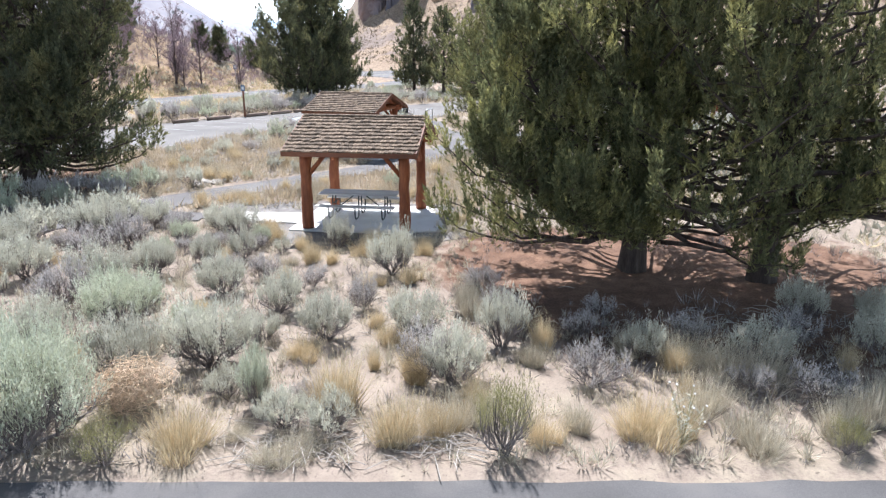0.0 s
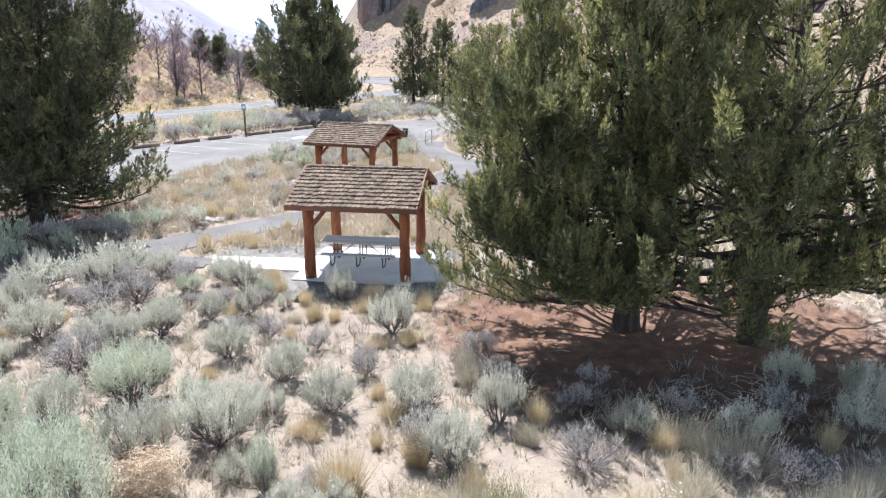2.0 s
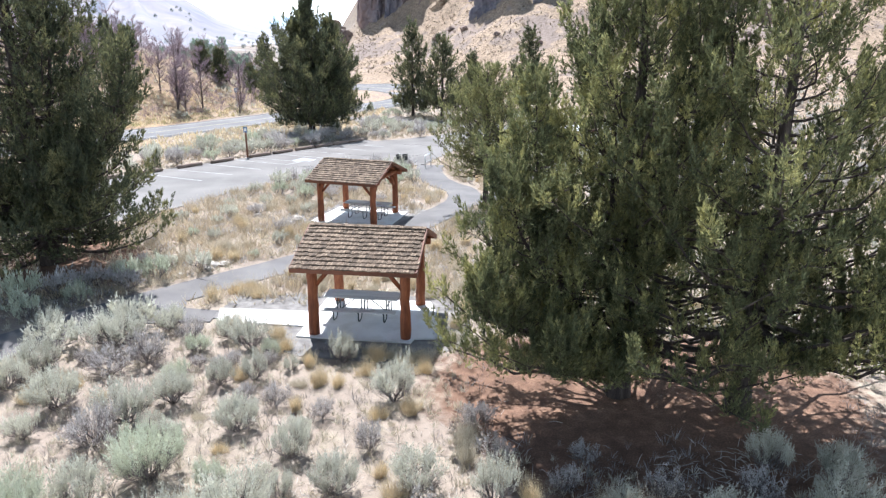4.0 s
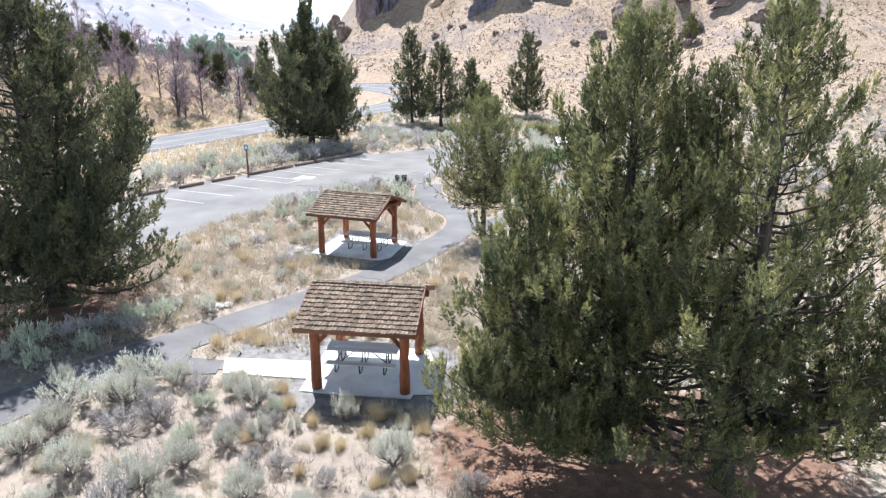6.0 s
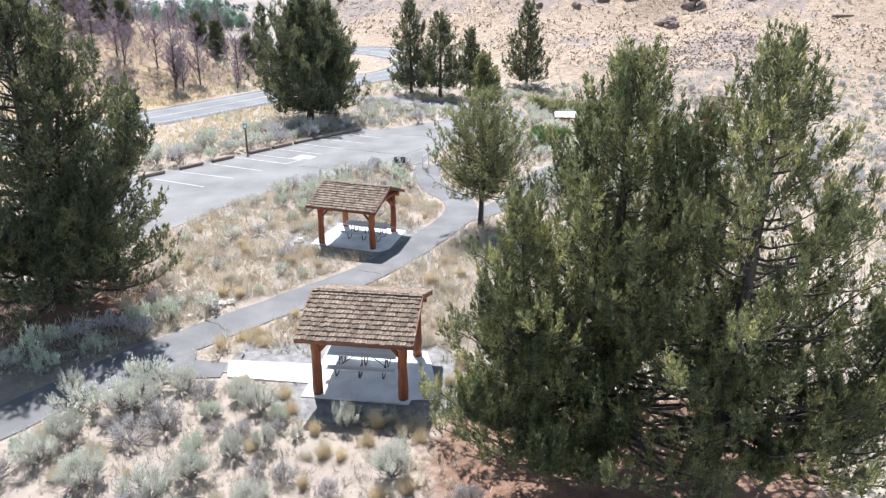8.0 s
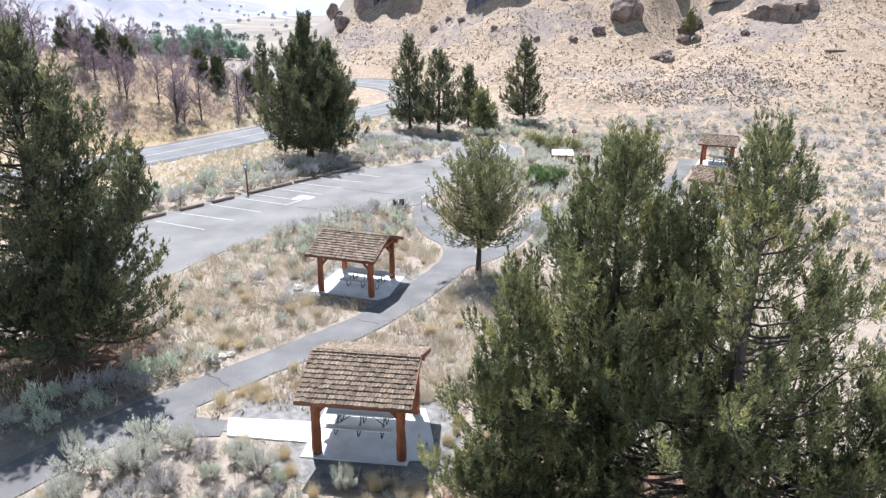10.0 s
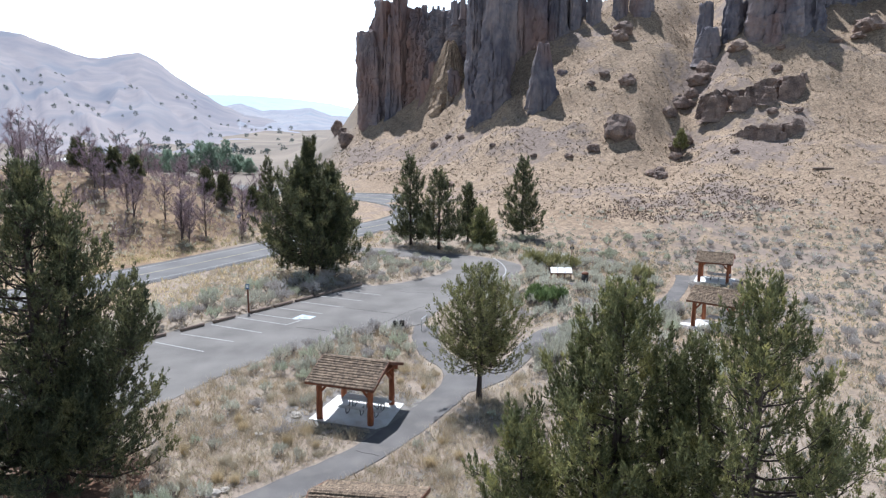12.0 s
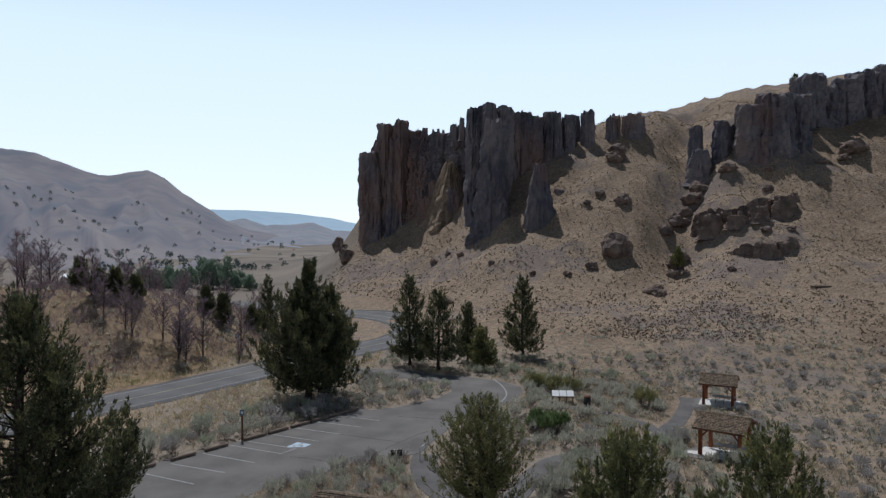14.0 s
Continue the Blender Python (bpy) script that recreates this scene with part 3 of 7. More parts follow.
CRACK = material("dark crack", [(0.035, 0.033, 0.031), (0.06, 0.056, 0.052)], 3, 40, 0.95, 0, world_space=True)
for k, pts in enumerate(CRACKS):
    crack_line = smooth_line(pts, 0.35)
    crack_line[1:-1] += np.random.default_rng(k).normal(0, 0.05, (len(crack_line) - 2, 2))
    ribbon("pavement_crack", crack_line, 0.018, CRACK, 0.018, "thin dark crack across the asphalt", "crack", 1)


# ---- picnic shelters ----
HALF_X, HALF_Y = 1.94, 2.12           # roof, from its middle to gable and to eave
EAVE_Z, RIDGE_Z = 2.36, 3.16
POST_X, POST_Y = 1.48, 1.5


def log_post(bm, base, top, r, seed):
    rng = random.Random(seed)
    base, top = Vector(base), Vector(top)
    pts = [base.lerp(top, i / 7) + Vector((rng.uniform(-1, 1), rng.uniform(-1, 1), 0)) * (0.018 if 0 < i < 7 else 0) for i in range(8)]
    tube(bm, pts, [r * (1.06 - 0.10 * i / 7) * rng.uniform(0.93, 1.06) for i in range(8)], 12)


def shake_meshes():
    """A few split shakes, butt end at the origin, running up along +y."""
    out = []
    rng = random.Random(11)
    for i in range(6):
        w, length, thick = 0.085 + 0.018 * i, 0.40, 0.032 + 0.008 * (i % 3)
        bm = bmesh.new()
        box(bm, (w - 0.005, length, thick), Matrix.Translation((0, length / 2, thick / 2)))
        for v in bm.verts:
            if v.co.y > length * 0.5:
                v.co.z *= 0.35
            else:
                v.co.y += rng.uniform(-0.022, 0.022)
                v.co.z += rng.uniform(0, 0.006)
        mesh = bpy.data.meshes.new("shake")
        bm.to_mesh(mesh)
        bm.free()
        mesh.materials.append(SHAKE)
        out.append((mesh, w))
    return out


SHAKES = shake_meshes()
SHAKES_JOINED = material("cedar shake far", [(0.07, 0.048, 0.033), (0.155, 0.112, 0.076), (0.285, 0.222, 0.152)], 5, 30, 0.9, 0.5, stretch=(4, 0.35, 1), per_island=0.4)


def picnic_shelter(name, x, y, turn, label, single_shakes):
    z = float(plain(np.float64(y), x)) + 0.05
    top = empty(name, x, y, z, turn)
    tagged(top, label, "picnic shelter", "picnic shelters")
    rng = random.Random(5)
    for i, (sx, sy) in enumerate(((-1, -1), (1, -1), (1, 1), (-1, 1))):
        bm = bmesh.new()
        log_post(bm, (sx * POST_X, sy * POST_Y, 0), (sx * POST_X, sy * POST_Y, 2.24), 0.16, i)
        part("post", bm, LOG, top, "round log post stained red-brown", True)
        bm = bmesh.new()                                # knee braces, both ways
        tube(bm, [(sx * (POST_X - 0.1), sy * POST_Y, 1.62), (sx * (POST_X - 0.62), sy * POST_Y, 2.24)], [0.07, 0.07], 8)
        part("brace", bm, LOG, top, "", True)
        bm = bmesh.new()
        tube(bm, [(sx * POST_X, sy * (POST_Y - 0.1), 1.62), (sx * POST_X, sy * (POST_Y - 0.62), 2.24)], [0.07, 0.07], 8)
        part("brace", bm, LOG, top, "", True)
    rise = (RIDGE_Z - EAVE_Z) / HALF_Y
    angle = math.atan(rise)
    for sy in (-1, 1):
        bm = bmesh.new()
        tube(bm, [(-HALF_X + 0.1, sy * POST_Y, 2.36), (HALF_X - 0.1, sy * POST_Y, 2.36)], [0.14, 0.14], 12)
        part("eave_beam", bm, LOG, top, "log beam under the eave", True)
    for sx in (-1, 1):
        bm = bmesh.new()
        tube(bm, [(sx * (POST_X + 0.02), -POST_Y - 0.08, 2.4), (sx * (POST_X + 0.02), POST_Y + 0.08, 2.4)], [0.125, 0.125], 12)
        part("tie_beam", bm, LOG, top, "log tie beam across the gable", True)
        bm = bmesh.new()
        tube(bm, [(sx * POST_X, 0, 2.5), (sx * POST_X, 0, RIDGE_Z - 0.2)], [0.11, 0.11], 10)
        part("king_post", bm, LOG, top, "", True)
        for sy in (-1, 1):
            bm = bmesh.new()
            tube(bm, [(sx * (POST_X + 0.01), sy * (POST_Y + 0.32), EAVE_Z + 0.05), (sx * (POST_X + 0.01), 0.02 * sy, RIDGE_Z - 0.14)], [0.09, 0.09], 8)
            part("rafter", bm, LOG, top, "", True)
            bm = bmesh.new()
            mid = Vector((sx * (HALF_X + 0.012), sy * HALF_Y / 2, (EAVE_Z + RIDGE_Z) / 2 - 0.03))
            box(bm, (0.045, math.hypot(HALF_Y, RIDGE_Z - EAVE_Z) - 0.01, 0.17), Matrix.Translation(mid) @ Matrix.Rotation(-sy * angle, 4, "X"), 0.006)
            part("barge_board", bm, BEAM, top, "dark brown board along the gable edge")
    bm = bmesh.new()
    tube(bm, [(-HALF_X + 0.05, 0, RIDGE_Z - 0.2), (HALF_X - 0.05, 0, RIDGE_Z - 0.2)], [0.12, 0.12], 12)
    part("ridge_beam", bm, LOG, top, "log beam under the ridge", True)
    slope = math.hypot(HALF_Y, RIDGE_Z - EAVE_Z)
    for sy in (-1, 1):
        bm = bmesh.new()
        mid = Vector((0, sy * HALF_Y / 2, (EAVE_Z + RIDGE_Z) / 2))
        box(bm, (2 * HALF_X - 0.02, slope, 0.05), Matrix.Translation(mid) @ Matrix.Rotation(-sy * angle, 4, "X"))
        part("roof_deck", bm, BEAM, top, "plank deck of the roof, brown beneath")
        bm = bmesh.new()
        box(bm, (2 * HALF_X + 0.06, 0.045, 0.16), Matrix.Translation((0, sy * (HALF_Y + 0.026), EAVE_Z - 0.03)), 0.006)
        part("fascia", bm, BEAM, top, "dark brown board along the eave")
        # courses of shakes
        exposure, courses = 0.207, 11
        vs, fs = [], []
        front = sy < 0
        face = Matrix.Translation((0, sy * HALF_Y, EAVE_Z + 0.03)) @ Matrix.Rotation(0 if front else math.pi, 4, "Z") @ Matrix.Rotation(angle, 4, "X")
        for c in range(courses):
            u = -HALF_X - 0.03 + rng.uniform(0, 0.04)
            while u < HALF_X - 0.02:
                mesh, w = SHAKES[rng.randrange(6)]
                w0 = w
                m = face @ Matrix.Translation((u + w0 / 2, c * exposure - 0.06 + rng.uniform(-0.014, 0.014), 0.012 + 0.003 * (c % 2))) @ Matrix.Rotation(radians(5.6 + rng.uniform(-0.6, 0.9)), 4, "X").inverted() @ Matrix.Rotation(radians(rng.uniform(-1.2, 1.2)), 4, "Z")
                if u + w0 > HALF_X + 0.05:
                    break
                if single_shakes and front:
                    ob = link("shake", mesh, None, top)
                    ob.matrix_local = m
                else:
                    k = len(vs)
                    vs += [tuple(m @ v.co) for v in mesh.vertices]
                    fs += [tuple(k + q for q in p.vertices) for p in mesh.polygons]
                u += w0 + 0.003
        if vs:
            tagged(mesh_of("roof_covering", vs, fs, SHAKES_JOINED, top, "split cedar shakes in courses"), kind="stuff")
    for i in range(26):                                 # ridge cap
        w = 2 * HALF_X / 26
        for sy in (-1, 1):
            bm = bmesh.new()
            box(bm, (w - 0.006, 0.16, 0.022), Matrix.Translation((-HALF_X + (i + 0.5) * w, sy * 0.07, RIDGE_Z + 0.045 + 0.006 * rng.random())) @ Matrix.Rotation(-sy * angle, 4, "X"))
            part("ridge_cap", bm, SHAKE, top)
    return top


def picnic_table(x, y, turn):
    z = float(plain(np.float64(y), x)) + 0.052
    top = empty("picnic_table", x, y, z, turn)
    tagged(top, "picnic table with grey board top and dark steel tube legs", "picnic table", "tables under the shelters")
    def board(name, v, zz, wide):
        bm = bmesh.new()
        box(bm, (2.52, wide, 0.045), Matrix.Translation((0, v, zz)), 0.01)
        part(name, bm, TABLE_TOP, top)
    for i in range(3):
        board("top_board", (i - 1) * 0.255, 0.755, 0.25)
    for sy in (-1, 1):
        board("bench", sy * 0.70, 0.45, 0.26)
        for u in (-0.85, 0.0, 0.85):
            bm = bmesh.new()
            curve = [(u, sy * 0.16, 0.73), (u, sy * 0.2, 0.14), (u, sy * 0.24, 0.05), (u, sy * 0.32, 0.022), (u, sy * 0.55, 0.022), (u, sy * 0.63, 0.06), (u, sy * 0.67, 0.14), (u, sy * 0.68, 0.43)]
            tube(bm, curve, [0.022] * len(curve), 8)
            part("leg", bm, STEEL, top, "bent dark steel tube", True)
            bm = bmesh.new()
            tube(bm, [(u, sy * 0.17, 0.40), (u, sy * 0.80, 0.415)], [0.018, 0.018], 6)
            part("seat_arm", bm, STEEL, top)
    for su in (-1, 1):
        bm = bmesh.new()
        tube(bm, [(su * 0.85, 0, 0.16), (su * 0.12, 0, 0.725)], [0.018, 0.018], 6)
        part("brace", bm, STEEL, top)
        bm = bmesh.new()
        tube(bm, [(su * 0.85, -0.17, 0.42), (su * 0.85, 0.17, 0.42)], [0.018, 0.018], 6)
        part("cross_bar", bm, STEEL, top)
    return top


def turned(cx, cy, turn, pts):
    a = radians(turn)
    return [(cx + u * math.cos(a) - v * math.sin(a), cy + u * math.sin(a) + v * math.cos(a)) for u, v in pts]


main_shelter = picnic_shelter("picnic_shelter", *SHELTERS[0], "log picnic shelter with a cedar shake gable roof", True)
far_shelter = picnic_shelter("picnic_shelter", *SHELTERS[2], "distant log picnic shelter with a cedar shake roof", False)
sx, sy, st = SHELTERS[1]
second = copy_thing(main_shelter, pose(sx, sy, float(plain(np.float64(sy), sx)) + 0.05, 0, 0, st) @ Matrix.Diagonal((1, 1, 0.95, 1)))
tagged(second, "log picnic shelter beside the car park, cedar shake roof")
sx, sy, st = SHELTERS[3]
copy_thing(far_shelter, pose(sx, sy, float(plain(np.float64(sy), sx)) + 0.05, 0, 0, st))
first_table = picnic_table(*turned(*SHELTERS[0], [(-0.28, 0.15)])[0], SHELTERS[0][2])
for sx, sy, st in SHELTERS[1:]:
    px, py = turned(sx, sy, st, [(0.5, 0.05)])[0]
    copy_thing(first_table, pose(px, py, float(plain(np.float64(py), px)) + 0.052, 0, 0, st))
PAD = [(-2.0, -1.8), (1.7, -1.8), (1.75, -1.5), (2.7, -1.35), (2.1, 0.9), (1.8, 1.8), (-2.0, 1.8)]
for i, (sx, sy, st) in enumerate(SHELTERS):
    pad = PAD if i < 1 else [(-2.0, -1.8), (1.9, -1.8), (2.3, -1.2), (2.1, 1.8), (-2.0, 1.8)]
    slab("shelter_pad", turned(sx, sy, st, pad), CONCRETE, 0.05, "pale concrete pad under a picnic shelter", "concrete pad")
    apron = [(-3.9, -1.5), (-2.7, -2.7), (2.3, -2.9), (3.4, -1.9), (3.4, 2.4), (1.5, 3.6), (-2.5, 3.4), (-4.2, 1.2)] if i == 1 else [(-2.7, -2.9), (2.3, -2.9), (2.9, -1.9), (2.9, 1.2), (2.3, 2.3), (-2.5, 2.3), (-2.9, 0)] if i else [(-2.9, -2.4), (-1.6, -3.1), (2.2, -3.3), (2.6, -2.4), (3.6, -1.6), (3.2, 1.2), (2.4, 2.4), (-2.5, 2.4), (-5.4, 1.6), (-5.4, -0.6), (-2.9, -0.7)]
    slab("gravel_apron", turned(sx, sy, st, apron), GRAVEL, 0.004, "grey gravel round a concrete pad", "gravel")
slab("entry_strip", [(-7.75, 22.9), (-7.5, 21.75), (-4.42, 21.3), (-4.2, 22.6)], CONCRETE, 0.044, "pale concrete strip from the footpath to the shelter", "concrete strip")
slab("entry_strip_far", [(18.6, 56.6), (18.9, 55.6), (21.0, 55.4), (21.2, 56.4)], CONCRETE, 0.044, "pale concrete strip to a far shelter", "concrete strip")

# ---- car park ----
LOT_A, LOT_WAY = Vector((-19.4, 51.75, 0)), Vector((11.9, 15.7, 0)).normalized()


def lot_z(y, lift=0.016):
    return float(plain(np.float64(y))) + lift


def wheel_stop(x0):
    s = (x0 - LOT_A.x) / LOT_WAY.x
    a = LOT_A + LOT_WAY * s
    length = 2.05
    mid = a + LOT_WAY * length / 2
    top = empty("wheel_stop", mid.x, mid.y, lot_z(mid.y, 0.012), math.degrees(math.atan2(LOT_WAY.y, LOT_WAY.x)))
    tagged(top, "weathered round log wheel stop at a parking stall", "wheel stop", "wheel stops along the stalls")
    bm = bmesh.new()
    rng = random.Random(int(x0 * 10))
    pts = [(-length / 2 + length * i / 6, rng.uniform(-0.012, 0.012), 0.135) for i in range(7)]
    tube(bm, pts, [0.13 * rng.uniform(0.95, 1.05) for _ in pts], 10)
    part("log", bm, STOP_LOG, top, "", True)
    for su in (-1, 1):
        bm = bmesh.new()
        tube(bm, [(su * 0.75, 0, 0.20), (su * 0.75, 0, 0.285)], [0.02, 0.02], 6)
        part("steel_pin", bm, GALV, top)


STOP_LOG = material("weathered log", [(0.13, 0.09, 0.07), (0.22, 0.165, 0.13), (0.33, 0.265, 0.215)], 3, 30, 0.9, 0.4, stretch=(0.16, 1, 1))
for x0 in (-23.4, -21.5, -19.5, -17.75, -15.55, -14.05, -12.6, -11.2, -9.9, -8.75):
    wheel_stop(x0)


def stripe(a, b, wide, mat, label, lift=0.018):
    a, b = Vector((*a, 0)), Vector((*b, 0))
    side = Vector((-(b - a).y, (b - a).x, 0)).normalized() * wide / 2
    pts = [(p.x, p.y) for p in (a - side, b - side, b + side, a + side)]
    slab("stall_line", pts, mat, lift, label, "road marking", depth=0.006)


for a, b in (((-20.4, 49.0), (-16.2, 46.9)), ((-19.3, 51.1), (-14.8, 49.2)), ((-17.8, 53.6), (-13.3, 51.4)), ((-16.3, 55.7), (-11.9, 53.6)), ((-15.4, 56.9), (-11.0, 54.9)), ((-13.9, 58.9), (-9.6, 56.9)), ((-12.3, 60.9), (-8.1, 59.0)), ((-10.8, 63.0), (-6.6, 61.2)), ((-9.2, 65.2), (-5.2, 63.4))):
    stripe(a, b, 0.11, PAINT, "faded white stall line on the car park")
stripe((-11.95, 53.5), (-10.95, 54.95), 0.11, PAINT, "faded white stall line on the car park")
stripe((-3.6, 53.9), (-3.2, 54.8), 0.12, PAINT, "short white mark on the car park")
line = smooth_line([(6.3, 83.0), (7.2, 79.0), (7.4, 75.2), (7.0, 72.5), (6.0, 69.8)], 0.6)
for p, q in zip(line[::2], line[2::2]):
    stripe(p, q, 0.14, PAINT, "curved white edge line of the car park exit")
sym = empty("parking_symbol", -10.9, 55.7, lot_z(56.0, -0.018), -25)
tagged(sym, "blue painted square with a white symbol on asphalt", "road marking", kind="structure")
bm = bmesh.new()
box(bm, (1.35, 1.35, 0.006), Matrix.Translation((0, 0, 0.036)))
part("blue_field", bm, BLUE_PAINT, sym)
bm = bmesh.new()
for k in range(14):
    a0, a1 = k / 14 * 4.6 + 2.6, (k + 1) / 14 * 4.6 + 2.6
    mid = (a0 + a1) / 2
    box(bm, (0.17, 0.1, 0.006), Matrix.Translation((0.34 * math.cos(mid), -0.12 + 0.34 * math.sin(mid), 0.042)) @ Matrix.Rotation(mid + math.pi / 2, 4, "Z"))
box(bm, (0.1, 0.5, 0.006), Matrix.Translation((-0.06, 0.2, 0.0425)))
box(bm, (0.36, 0.09, 0.006), Matrix.Translation((0.1, 0.0, 0.0425)))
box(bm, (0.16, 0.16, 0.006), Matrix.Translation((-0.06, 0.53, 0.0425)))
part("white_symbol", bm, PAINT, sym)


def at_ground(x, y):
    return float(ground_z(x, y))


def post_sign(name, x, y, turn, post_h, post_w, panel, panel_z, mats, label):
    top = empty(name, x, y, at_ground(x, y) - 0.05, turn)
    tagged(top, label, "sign")
    bm = bmesh.new()
    box(bm, (post_w, post_w, post_h), Matrix.Translation((0, 0, post_h / 2)), post_w * 0.12)
    part("post", bm, mats[0], top)
    bm = bmesh.new()
    box(bm, (panel[0], 0.015, panel[1]), Matrix.Translation((0, -post_w / 2 - 0.01, panel_z)), 0.004)
    face = part("panel", bm, mats[1], top)
    bm = bmesh.new()
    box(bm, (panel[0] * 0.55, 0.006, panel[1] * 0.5), Matrix.Translation((0, -post_w / 2 - 0.0205, panel_z)))
    part("symbol", bm, mats[2], face)
    return top


post_sign("parking_sign", -15.85, 57.35, 0, 2.45, 0.13, (0.32, 0.46), 2.28, (SIGN_BROWN, SIGN_BLUE, WHITE), "blue parking sign on a brown wooden post")
post_sign("road_sign", -27.6, 97.0, 10, 2.6, 0.08, (0.5, 0.5), 2.4, (GALV, SIGN_BLUE, WHITE), "small blue road sign on a steel post")
post_sign("trail_sign", 16.6, 86.0, 0, 1.3, 0.1, (0.5, 0.35), 1.15, (SIGN_BROWN, SIGN_DARK, STONE), "small dark trail sign on a wooden post")
twin = empty("notice_sign", -2.85, 50.3, at_ground(-2.85, 50.3) - 0.05, 8)
tagged(twin, "pair of small dark notice panels on thin posts", "sign")
for u in (-0.24, 0.24):
    bm = bmesh.new()
    box(bm, (0.36, 0.03, 0.46), Matrix.Translation((u, 0, 1.15)), 0.006)
    face = part("panel", bm, SIGN_DARK, twin)
    bm = bmesh.new()
    box(bm, (0.24, 0.006, 0.05), Matrix.Translation((u, -0.0185, 1.25)))
    part("bar", bm, STONE, face)
    bm = bmesh.new()
    tube(bm, [(u, 0.04, 0), (u, 0.04, 1.3)], [0.022, 0.022], 6)
    part("post", bm, GALV, twin)
rail = empty("hand_rail", -1.0, 52.6, at_ground(-1.0, 52.6) - 0.03, 70)
tagged(rail, "pale steel tube rail beside the footpath", "rail")
bm = bmesh.new()
tube(bm, [(-0.6, 0, 0), (-0.6, 0, 0.9), (-0.52, 0, 1.0), (0.52, 0, 1.0), (0.6, 0, 0.9), (0.6, 0, 0)], [0.035] * 6, 8)
part("hoop", bm, GALV, rail, "", True)
bm = bmesh.new()
tube(bm, [(-0.6, 0, 0.5), (0.6, 0, 0.5)], [0.025, 0.025], 8)
part("cross_tube", bm, GALV, rail)
board = empty("notice_board", 12.75, 71.2, at_ground(12.75, 71.2) - 0.03, -4)
tagged(board, "low board with three white slanted panels beside the path", "notice board")
for u in (-0.74, 0.0, 0.74):
    bm = bmesh.new()
    box(bm, (0.7, 0.9, 0.04), Matrix.Translation((u, 0, 1.0)) @ Matrix.Rotation(radians(28), 4, "X"), 0.008)
    part("panel", bm, WHITE, board, "white slanted panel")
for u in (-1.0, -0.37, 0.37, 1.0):
    bm = bmesh.new()
    box(bm, (0.09, 0.09, 1.0), Matrix.Translation((u, 0, 0.5)), 0.01)
    part("leg", bm, SIGN_BROWN, board)
bm = bmesh.new()
box(bm, (2.2, 0.05, 0.3), Matrix.Translation((0, 0.09, 0.72)))
part("rail", bm, SIGN_BROWN, board)
bin_top = empty("litter_bin", 15.1, 70.6, at_ground(15.1, 70.6) - 0.02)
tagged(bin_top, "dark brown litter bin with a domed lid", "litter bin")
bm = bmesh.new()
tube(bm, [(0, 0, 0), (0, 0, 0.05), (0, 0, 0.95)], [0.32, 0.35, 0.36], 16)
part("body", bm, SIGN_DARK, bin_top, "", True)
bm = bmesh.new()
tube(bm, [(0, 0, 0.955), (0, 0, 1.06), (0, 0, 1.16), (0, 0, 1.2)], [0.38, 0.36, 0.24, 0.06], 16)
part("lid", bm, SIGN_BROWN, bin_top, "", True)


# ---- plants ----
def blades(base, way, length, width, seed=0, bend=None):
    """Leaf quads: arrays of base points, directions, lengths and widths -> verts, faces."""
    rng = np.random.default_rng(seed)
    n = len(base)
    way = way / np.linalg.norm(way, axis=1)[:, None]
    ref = rng.normal(size=(n, 3))
    side = np.cross(way, ref)
    side /= np.linalg.norm(side, axis=1)[:, None] + 1e-9
    tip = base + way * length[:, None]
    if bend is not None:
        tip = tip + bend
    mid = base + way * (length * 0.45)[:, None]
    s = side * (width / 2)[:, None]
    verts = np.stack([base, mid - s, tip, mid + s], 1).reshape(-1, 3)
    return verts, np.arange(n * 4).reshape(n, 4)


def join_tubes(lines, sides=5):
    """Many tapered tubes, from (points, radii), as one fast mesh's arrays."""
    vs, fs, k = [], [], 0
    for pts, radii in lines:
        pts = np.asarray(pts, float)
        way = np.gradient(pts, axis=0)
        way /= np.linalg.norm(way, axis=1)[:, None] + 1e-9
        ref = np.array([0.31, 0.95, 0.1]) if abs(way[0] @ np.array([0.31, 0.95, 0.1])) < 0.9 else np.array([1.0, 0, 0])
        a = np.cross(way, ref)
        a /= np.linalg.norm(a, axis=1)[:, None] + 1e-9
        b = np.cross(way, a)
        ang = np.arange(sides) * math.tau / sides
        ring = pts[:, None, :] + (a[:, None, :] * np.cos(ang)[None, :, None] + b[:, None, :] * np.sin(ang)[None, :, None]) * np.asarray(radii)[:, None, None]
        vs.append(ring.reshape(-1, 3))
        idx = k + np.arange(len(pts) * sides).reshape(len(pts), sides)
        nxt = np.roll(idx, -1, axis=1)
        fs.append(np.stack([idx[:-1], nxt[:-1], nxt[1:], idx[1:]], -1).reshape(-1, 4))
        k += len(pts) * sides
    return np.concatenate(vs), np.concatenate(fs)


def needles(base, way, length, width, seed=0):
    """Pointed three-cornered sprigs."""
    rng = np.random.default_rng(seed)
    way = way / np.linalg.norm(way, axis=1)[:, None]
    side = np.cross(way, rng.normal(size=way.shape))
    side /= np.linalg.norm(side, axis=1)[:, None] + 1e-9
    s = side * (width / 2)[:, None]
    tip = base + way * length[:, None]
    return np.stack([base - s, base + s, tip], 1).reshape(-1, 3), np.arange(len(base) * 3).reshape(-1, 3)


